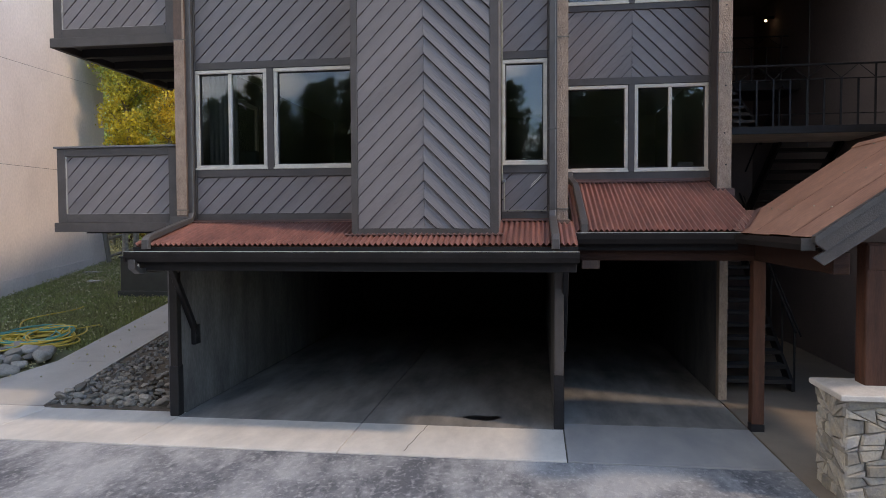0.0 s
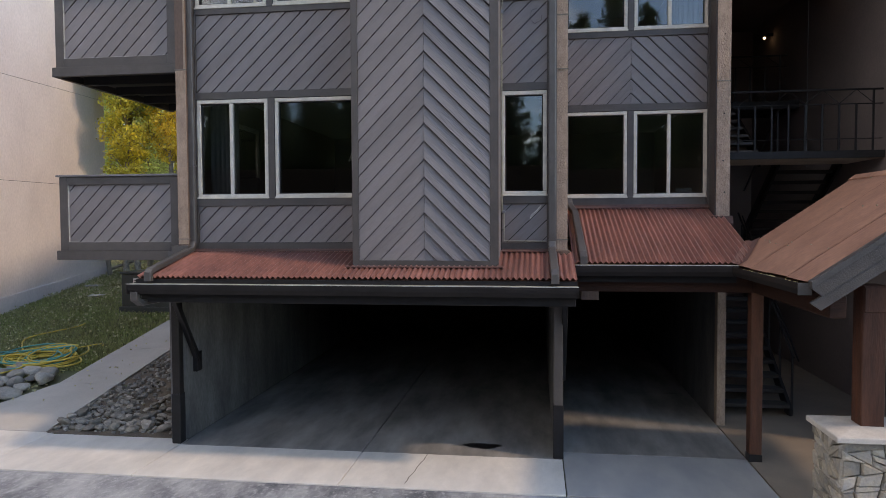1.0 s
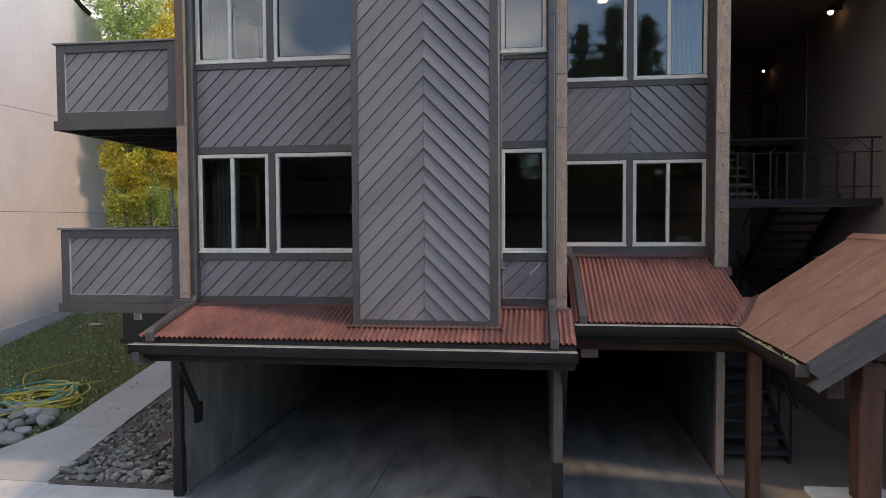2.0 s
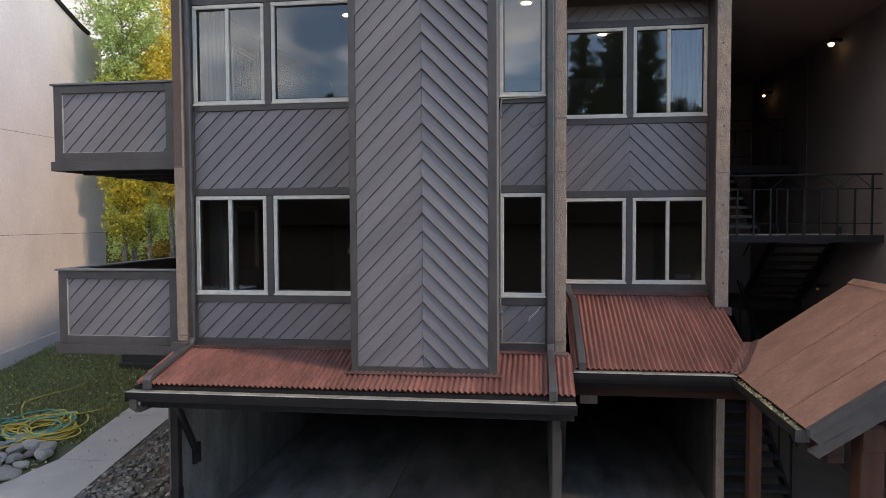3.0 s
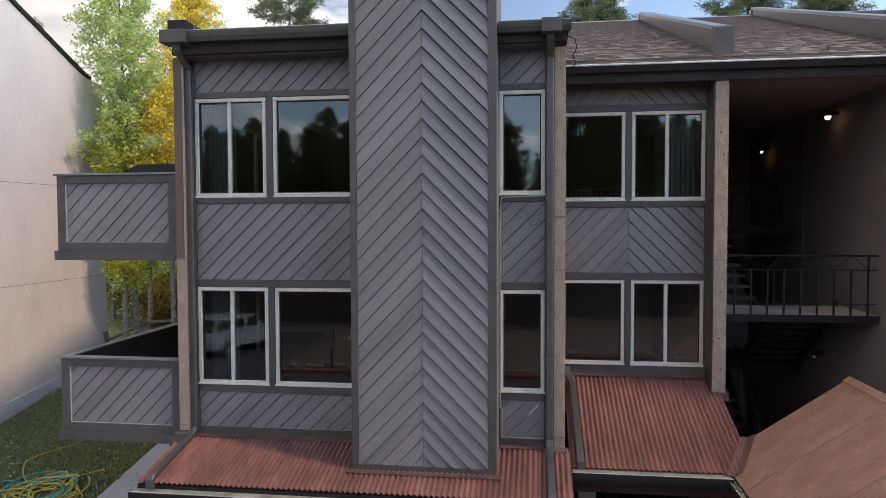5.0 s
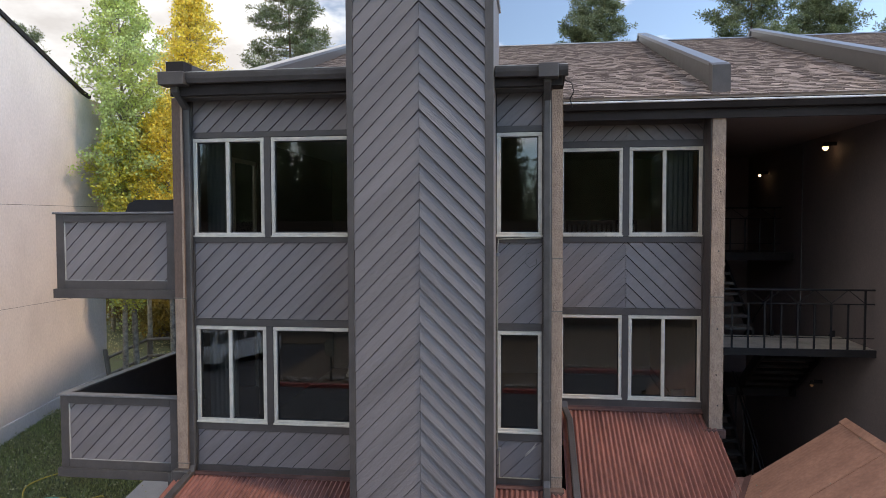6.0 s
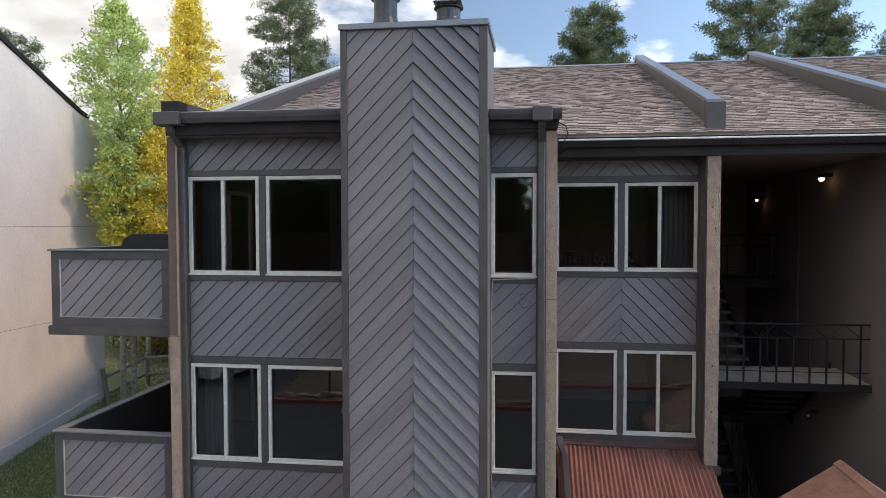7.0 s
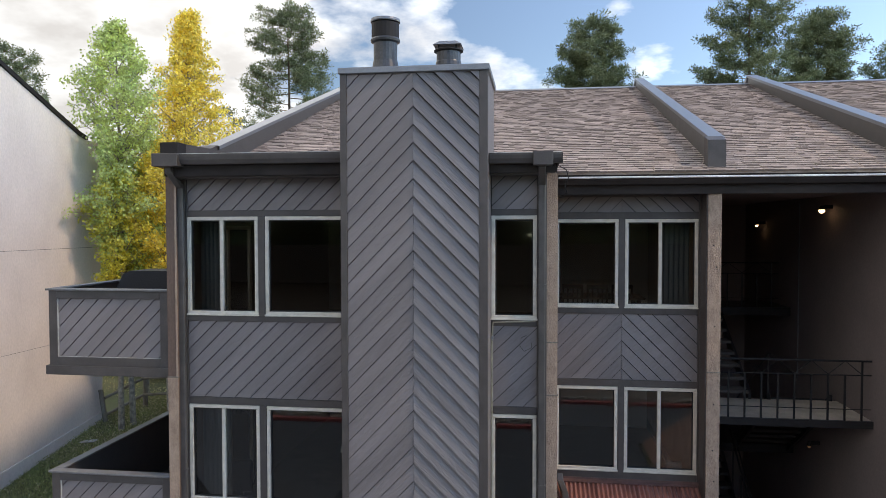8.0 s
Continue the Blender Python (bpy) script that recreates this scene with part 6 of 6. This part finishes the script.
sign = thing("notice_sign", "grey notice board on a post across the court", "sign", (-7.7, -17.3, 0.09))
part("post", boxes((-7.73, -7.67, -17.33, -17.27, 0.05, 1.9), bevel=0.005), M_STEEL, sign)
part("board", boxes((-7.95, -7.45, -17.27, -17.25, 1.15, 1.85), bevel=0.005), M_ZINC, sign)
rk = random.Random(17)
row = thing("rock_row", "row of pale rocks along the earth verge behind the kerb", "rocks", (-3, -17.4, 0.09))
for k in range(60):
    o = new("rock", BOULDERS[rk.randrange(6)])
    sz = rk.uniform(0.08, 0.2)
    o.matrix_world = Matrix.LocRotScale((-9.8 + 0.3 * k + rk.uniform(-0.1, 0.1), -17.3 + rk.uniform(-0.2, 0.25) - 0.35 * (abs(-9.8 + 0.3 * k + 7.7) < 0.4), 0.09 + sz * 0.4), Euler((0, 0, rk.uniform(0, 6))), (sz * 1.2, sz, sz * 0.9))
    join(o, row)

M_LODGE = material("brown_timber_cladding", (0.09, 0.058, 0.04), 0.8, vary=0.2, scale=2, grain=20, bump=0.2, stretch=(1, 1, 4))
M_LODGEROOF = material("dark_brown_lodge_shingle", (0.02, 0.016, 0.013), 1.0, vary=0.3, scale=2, grain=8, bump=0.3, spec=0.0)
lodge = thing("lodge_building", "long brown timber lodge across the parking court", "building", (-8, -33, 0))
part("wall", boxes((-26, 10, -36, -30, -0.1, 4.6)), M_LODGE, lodge)
part("roof", prism(bmesh.new(), [(-37, 4.5), (-29, 4.5), (-33, 6.6)], "x", -27, 11), M_LODGEROOF, lodge)
for k in (1, 4, 5, 8):
    w = part("window", boxes((-24.5 + k * 4, -22.9 + k * 4, -30.03, -29.97, 1.6, 3.1)), M_PIPE, lodge)
    part("pane", boxes((-24.4 + k * 4, -23.75 + k * 4, -29.965, -29.955, 1.7, 3.0)), M_DARK, w)
    part("pane", boxes((-23.65 + k * 4, -23.0 + k * 4, -29.965, -29.955, 1.7, 3.0)), M_DARK, w)

M_CARPAINT = material("white_car_paint", (0.42, 0.45, 0.47), 0.25, vary=0.05, scale=2, grain=40, bump=0, coat=0.6)
M_TYRE = material("tyre_rubber", (0.02, 0.02, 0.02), 0.8, vary=0.1, bump=0.05)
car = thing("parked_car", "white sport utility car parked across the court", "car", (-12, -18, 0))
part("body", prism(bmesh.new(), [(-14.3, 0.35), (-9.7, 0.35), (-9.65, 0.8), (-9.8, 1.0), (-10.9, 1.1), (-14.25, 1.1), (-14.35, 0.8)], "y", -18.9, -17.1), M_CARPAINT, car)
part("cabin", prism(bmesh.new(), [(-14.2, 1.1), (-10.9, 1.1), (-11.6, 1.7), (-13.9, 1.75)], "y", -18.8, -17.2), M_CARPAINT, car)
for a, c2 in ((-14.0, -13.1), (-13.0, -12.2), (-12.1, -11.3)):
    part("side_window", prism(bmesh.new(), [(a + 0.04, 1.16), (c2, 1.16), (c2 - 0.06, 1.6), (a + 0.12, 1.6)], "y", -17.2, -17.19), M_DARK, car)
part("windscreen", prism(bmesh.new(), [(-10.95, 1.12), (-10.87, 1.12), (-11.54, 1.68), (-11.62, 1.68)], "y", -18.65, -17.35), M_DARK, car)
part("rear_window", prism(bmesh.new(), [(-14.23, 1.13), (-14.16, 1.13), (-13.92, 1.66), (-13.99, 1.66)], "y", -18.65, -17.35), M_DARK, car)
for x in (-13.4, -10.6):
    for y in (-17.1, -18.75):
        bm = bmesh.new()
        bmesh.ops.create_cone(bm, cap_ends=True, segments=20, radius1=0.36, radius2=0.36, depth=0.22, matrix=pose(x, y, 0.36, 90, 0, 0))
        wheel = part("wheel", bm, M_TYRE, car)
        bm = bmesh.new()
        bmesh.ops.create_cone(bm, cap_ends=True, segments=16, radius1=0.22, radius2=0.2, depth=0.24, matrix=pose(x, y, 0.36, 90, 0, 0))
        part("rim", bm, M_CAP, wheel)

car.matrix_basis = pose(-13.6, -21.2, 0, 0, 0, -72)

# ---------------------------------------------------------------- grass and fallen leaves
rg = random.Random(31)
verts, faces = [], []
for _ in range(85000):
    x, y = rg.uniform(-13.0, -8.35), rg.uniform(0.3, 13.5)
    if y < 2.6 and x > -10.6 or (y < 2.2 and x > -9.2):
        continue
    if noise.noise((x * 0.8, y * 0.8, 4)) < -0.8:
        continue
    z = rise(x, y) + 0.03
    h, a, lean = rg.uniform(0.03, 0.075), rg.uniform(0, 6.28), rg.uniform(0, 0.06)
    w = 0.014
    b = len(verts)
    verts += [(x - w * math.cos(a), y - w * math.sin(a), z - 0.02), (x + w * math.cos(a), y + w * math.sin(a), z - 0.02), (x + lean * math.sin(a), y + lean * math.cos(a), z + h)]
    faces.append((b, b + 1, b + 2))
tagged(sheet("grass", verts, faces, M_GRASS), "short green lawn grass with dry patches", "grass", kind="stuff")
pts = []
for _ in range(3600):
    x, y = rg.uniform(-13.0, -7.3), rg.uniform(1.0, 13.0)
    if x > -8.4 and rg.random() < 0.85:
        continue
    pts.append(Vector((x, y, rise(x, y) + 0.09 + rg.uniform(0, 0.03))))
pts += [Vector((rg.uniform(3.02, 3.11), rg.uniform(-2.65, -0.4), 2.625 + rg.uniform(0, 0.012))) for _ in range(110)]
for _ in range(5000):
    x, y = rg.uniform(-13.0, -8.6), rg.uniform(7.5, 14.0)
    pts.append(Vector((x, y, rise(x, y) + 0.09 + rg.uniform(0, 0.03))))
for _ in range(9000):
    x, y = rg.uniform(-22.0, -9.0), rg.uniform(12.5, 27.0)
    pts.append(Vector((x, y, rise(x, y) + 0.08 + rg.uniform(0, 0.05))))
v, f = leaves(pts, 0.05, rg)
tagged(sheet("fallen_leaves", v, f, M_FALLEN), "small pale yellow fallen leaves on the lawn and under the aspens", "leaves", kind="stuff")

# ---------------------------------------------------------------- inside the rooms
M_CURTAIN = material("pale_grey_curtain", (0.22, 0.22, 0.21), 0.85, vary=0.12, scale=3, grain=60, bump=0.1)
M_LAMPDISC = glow("recessed_lamp_lens", (1.0, 0.9, 0.75), 6)


def curtain(x0, x1, y, z0, z1):
    n = 24
    verts, faces = [], []
    for i in range(n + 1):
        x = x0 + (x1 - x0) * i / n
        d = 0.035 * math.sin(i * 1.6)
        verts += [(x, y + d, z0), (x, y + d, z1), (x, y + d + 0.008, z0), (x, y + d + 0.008, z1)]
        if i:
            o = 4 * i
            faces += [(o - 4, o, o + 1, o - 3), (o - 2, o - 1, o + 3, o + 2)]
    return tagged(sheet("curtain", verts, faces, M_CURTAIN, smooth=True), "gathered pale grey curtain hanging behind the window", "curtain", group="curtains")


curtain(-4.5, -4.05, 0.4, 2.86, 5.3)
curtain(-4.5, -4.1, 0.4, 5.62, 8.05)
curtain(2.7, 3.2, 2.5, 5.6, 8.0)
for x, y, z in ((-2.6, 1.6, 8.12), (0.35, 1.4, 8.12), (1.7, 3.4, 8.1)):
    d = part("recessed_lamp", lathe(bmesh.new(), [(0.075, 0.0), (0.075, -0.012), (0.055, -0.014)], (x, y, z), 14), M_LAMPDISC)
    tagged(d, "small round recessed ceiling lamp, lit", "lamp", group="recessed lamps")
M_FURN = material("dark_chair_wood", (0.1, 0.05, 0.03), 0.5, vary=0.2, scale=3, grain=20, bump=0.1)
for x in (1.3, 1.75, 2.2):
    ch = thing("dining_chair", "dark wooden dining chair with a slatted back", "chair", (x, 3.6, 5.6), group="dining chairs")
    part("seat", boxes((x - 0.21, x + 0.21, 3.4, 3.82, 6.02, 6.06), bevel=0.01), M_FURN, ch)
    for dx in (-0.19, 0.16):
        part("back_post", boxes((x + dx, x + dx + 0.035, 3.4, 3.435, 5.6, 6.62)), M_FURN, ch)
        part("leg", boxes((x + dx, x + dx + 0.035, 3.78, 3.815, 5.6, 6.02)), M_FURN, ch)
    for dx in (-0.1, 0.0, 0.08):
        part("slat", boxes((x + dx, x + dx + 0.03, 3.405, 3.425, 6.06, 6.58)), M_FURN, ch)
    part("top_rail", boxes((x - 0.19, x + 0.195, 3.4, 3.435, 6.56, 6.64), bevel=0.008), M_FURN, ch)
tb = thing("dining_table", "dark wooden dining table in the upper room", "table", (1.8, 4.3, 5.6))
part("tabletop", boxes((1.0, 2.7, 3.9, 4.8, 6.31, 6.35), bevel=0.01), M_FURN, tb)
for x in (1.08, 2.55):
    for y in (3.98, 4.66):
        part("leg", boxes((x, x + 0.07, y, y + 0.07, 5.6, 6.31)), M_FURN, tb)

box_thing = thing("tissue_box", "small pale teal box standing on the window ledge", "box", (2.9, 2.155, 3.65))
part("carton", boxes((2.78, 3.03, 2.112, 2.198, 3.65, 3.8), bevel=0.008), M_CURTAIN, box_thing)
part("opening", boxes((2.85, 2.96, 2.13, 2.18, 3.8, 3.803)), M_DARK, box_thing)

M_SHADE = material("cream_lamp_shade", (0.6, 0.54, 0.44), 0.8, vary=0.08, scale=6, grain=60, bump=0.1)
stand = thing("side_table", "dark wooden side table behind the window", "table", (-2.2, 0.8, 2.86))
part("tabletop", boxes((-2.5, -1.95, 0.55, 1.05, 3.44, 3.48), bevel=0.008), M_FURN, stand)
for x in (-2.47, -2.03):
    for y in (0.58, 0.97):
        part("leg", boxes((x, x + 0.05, y, y + 0.05, 2.86, 3.44)), M_FURN, stand)
tl = thing("table_lamp", "table lamp with a cream cone shade on the side table", "lamp", (-2.25, 0.8, 3.48))
part("base", lathe(bmesh.new(), [(0.09, 0.0), (0.09, 0.02), (0.03, 0.05), (0.05, 0.25), (0.06, 0.4), (0.015, 0.55), (0.012, 0.75)], (-2.25, 0.8, 3.48), 14), M_FURN, tl)
part("shade", lathe(bmesh.new(), [(0.175, 0.72), (0.09, 0.98), (0.085, 0.98), (0.17, 0.72)], (-2.25, 0.8, 3.48), 20), M_SHADE, tl)
oc = thing("office_chair", "black swivel office chair behind the window", "chair", (-4.1, 1.1, 2.86))
part("seat", boxes((-4.36, -3.86, 0.85, 1.33, 3.3, 3.38), bevel=0.03), M_COVER, oc)
part("backrest", boxes((-4.33, -3.89, 0.8, 0.87, 3.45, 3.98), bevel=0.03), M_COVER, oc)
part("back_bracket", boxes((-4.15, -4.07, 0.8, 0.9, 3.3, 3.5)), M_STEEL, oc)
part("column", lathe(bmesh.new(), [(0.03, 0.06), (0.03, 0.44)], (-4.11, 1.09, 2.86), 10), M_STEEL, oc)
for k in range(5):
    a = k * 2 * math.pi / 5
    part("base_arm", tube(bmesh.new(), [(-4.11, 1.09, 2.94), (-4.11 + 0.3 * math.cos(a), 1.09 + 0.3 * math.sin(a), 2.9)], 0.022, sides=6), M_STEEL, oc)
    bm = bmesh.new()
    bmesh.ops.create_uvsphere(bm, u_segments=8, v_segments=6, radius=0.03, matrix=Matrix.Translation((-4.11 + 0.3 * math.cos(a), 1.09 + 0.3 * math.sin(a), 2.89)))
    part("caster", bm, M_STEEL, oc)

# ---------------------------------------------------------------- neighbouring building
nb = thing("neighbour_building", "pinkish tan stucco end wall of the neighbouring building", "building", (-13.5, 4, 0))
NX = -13.05
levels = [-0.2, 4.38, 7.1, 14.0]
outline = [(-6.0, -0.2), (10.65, -0.2), (10.65, 10.36), (10.0, 10.4), (9.7, 10.48), (2.2, 13.9), (-6.0, 10.4)]
for a, b in zip(levels, levels[1:]):
    poly = clip(outline, -7, 12, a + 0.006, b - 0.006)
    part("wall_panel", prism(bmesh.new(), poly, "x", NX - 0.3, NX), M_STUCCO, nb)
part("wall_core", prism(bmesh.new(), [(y - 0.02 * (y > 0), z - 0.05) for y, z in outline], "x", NX - 0.28, NX - 0.015), M_MORTAR, nb)
part("plinth", prism(bmesh.new(), [(-6.0, -0.2), (10.66, -0.2), (10.66, 1.87), (-6.0, 0.0)], "x", NX - 0.2, NX + 0.035), M_STUCCO, nb)
part("roof_edge", prism(bmesh.new(), [(10.05, 10.4), (9.7, 10.49), (2.2, 13.91), (2.2, 14.03), (9.7, 10.61), (10.06, 10.5)], "x", NX - 0.4, NX + 0.06), M_GUTTER, nb)
part("roof", prism(bmesh.new(), [(10.6, 10.3), (9.7, 10.5), (2.2, 13.92), (-6, 10.4), (-6, 10.3), (2.2, 13.8), (9.7, 10.4)], "x", NX - 9, NX - 0.35), M_SHINGLE, nb)

# ---------------------------------------------------------------- shingles, joined: far too many to count
verts, faces = [], []
rs = random.Random(9)
course, tab = 0.142, 0.21
cosr = math.cos(math.atan(PITCH))
rows = int((RIDGE_Y - EAVE_Y) / cosr / course)
for j in range(rows):
    y0 = EAVE_Y - 0.03 + (j * course + rs.uniform(-0.003, 0.003)) * cosr
    y1 = y0 + course * 1.35 * cosr
    x = -4.9 - rs.random() * tab
    while x < 15.9:
        w = tab * rs.uniform(0.5, 1.0)
        lift = rs.choice((0.012, 0.014, 0.02)) + rs.random() * 0.003
        za, zb = EAVE_Z + PITCH * (y0 - EAVE_Y), EAVE_Z + PITCH * (min(y1, RIDGE_Y) - EAVE_Y)
        yb = min(y1, RIDGE_Y)
        b = len(verts)
        dy = (-0.012 if lift > 0.0195 else 0.004) + rs.uniform(-0.003, 0.003)
        verts += [(x, y0 + dy, za + lift), (x + w - 0.006, y0 + dy, za + lift), (x + w - 0.006, yb, zb - 0.001), (x, yb, zb - 0.001), (x, y0 + dy, za - 0.006), (x + w - 0.006, y0 + dy, za - 0.006)]
        faces += [(b, b + 1, b + 2, b + 3), (b, b + 4, b + 5, b + 1)]
        x += w
shingles = sheet("shingles", verts, faces, M_SHINGLE, roof)
shingles.data.materials.append(M_BUTT)
shingles.data.polygons.foreach_set("material_index", [i % 2 for i in range(len(faces))])
tagged(shingles, "brown asphalt shingles in overlapping courses", kind="stuff")


# ---------------------------------------------------------------- ledge stones of the pier
def split(poly, limit, r, depth=0):
    area = abs(sum(p[0] * q[1] - q[0] * p[1] for p, q in zip(poly, poly[1:] + poly[:1]))) / 2
    if area < limit * r.uniform(0.55, 1.9) or depth > 7:
        return [poly]
    us, vs = [p[0] for p in poly], [p[1] for p in poly]
    c = Vector((sum(us) / len(us), sum(vs) / len(vs)))
    wide = (max(us) - min(us)) > 1.5 * (max(vs) - min(vs))
    a = (math.pi / 2 if wide else 0) + r.gauss(0, 0.3)
    d = Vector((math.cos(a), math.sin(a)))
    nrm = Vector((-d.y, d.x))
    c += nrm * r.uniform(-0.06, 0.06)
    out = ([], [])
    for i, p in enumerate(poly):
        q = poly[(i + 1) % len(poly)]
        sa, sb = (Vector(p) - c).dot(nrm), (Vector(q) - c).dot(nrm)
        out[0 if sa >= 0 else 1].append(p)
        if sa * sb < 0:
            k = sa / (sa - sb)
            m = (p[0] + (q[0] - p[0]) * k, p[1] + (q[1] - p[1]) * k)
            out[0].append(m)
            out[1].append(m)
    if min(len(out[0]), len(out[1])) < 3:
        return [poly]
    return split(out[0], limit, r, depth + 1) + split(out[1], limit, r, depth + 1)


def stone_face(width, origin, along, out, seed):
    r = random.Random(seed)
    for poly in split([(0, 0), (width, 0), (width, 1.05), (0, 1.05)], 0.026, r):
        c = Vector((sum(p[0] for p in poly) / len(poly), sum(p[1] for p in poly) / len(poly)))
        bm = bmesh.new()
        h = r.uniform(0.03, 0.065)
        rings = []
        for shrink, d in ((0.006, -0.03), (0.007, h * 0.6), (0.026, h)):
            ring = []
            for p in poly:
                q = Vector(p)
                e = (c - q)
                q = q + e.normalized() * min(shrink, e.length * 0.6)
                ring.append(bm.verts.new(Vector(origin) + Vector(along) * q.x + Vector((0, 0, q.y)) + Vector(out) * (d + (r.uniform(-0.008, 0.008) if d > 0 else 0))))
            rings.append(ring)
        for a, b in zip(rings, rings[1:]):
            for i in range(len(a)):
                bm.faces.new((a[i], a[(i + 1) % len(a)], b[(i + 1) % len(a)], b[i]))
        bm.faces.new(rings[-1])
        part("stone", bm, M_STONE, pillar)


stone_face(PX1 - PX0, (PX0, PY0 + 0.03, 0), (1, 0, 0), (0, -1, 0), 4)
stone_face(PY1 - PY0, (PX0 + 0.03, PY1, 0), (0, -1, 0), (-1, 0, 0), 5)

# ---------------------------------------------------------------- siding boards
APEX, RUN = 7.64, 0.2365
siding(chimney, -1.876, -0.985, 2.75, 9.733, 1.04, RUN, (0, CY + 0.028, 0), (1, 0, 0), (0, -1, 0), M_BOARD, 0.026, 0.012, start=APEX + 1.04 * 0.983, gap=0.006)
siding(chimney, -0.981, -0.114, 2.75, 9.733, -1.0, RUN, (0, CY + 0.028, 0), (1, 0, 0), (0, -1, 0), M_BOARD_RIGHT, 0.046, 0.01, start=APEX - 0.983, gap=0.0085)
for z0, z1, at in ((2.972, 3.508, 0.135), (5.192, 6.323, 9.595), (7.962, 8.42, 9.595)):
    siding(wall_bay, -4.508, -1.935, z0, z1, 0.975, 0.232, (0, 0.028, 0), (1, 0, 0), (0, -1, 0), M_BOARD, 0.026, 0.014, start=at, gap=0.0075)
for z0, z1 in ((2.972, 3.508), (5.192, 6.323), (7.962, 8.42)):
    siding(wall_bay, 0.005, 0.634, z0, z1, 0.975, 0.232, (0, 0.028, 0), (1, 0, 0), (0, -1, 0), M_BOARD, 0.026, 0.014, start=0.112, gap=0.0075)
for z0, z1 in ((5.182, 6.268), (7.952, 8.198)):
    siding(wall_rec, 0.922, 2.028, z0, z1, 1.05, 0.2335, (0, 2.028, 0), (1, 0, 0), (0, -1, 0), M_BOARD, 0.026, 0.014, start=5.826 - 1.05 * 2.03, gap=0.007)
    siding(wall_rec, 2.032, 3.234, z0, z1, -1.0, 0.2335, (0, 2.028, 0), (1, 0, 0), (0, -1, 0), M_BOARD, 0.03, 0.012, start=5.826 + 2.03, gap=0.0095)
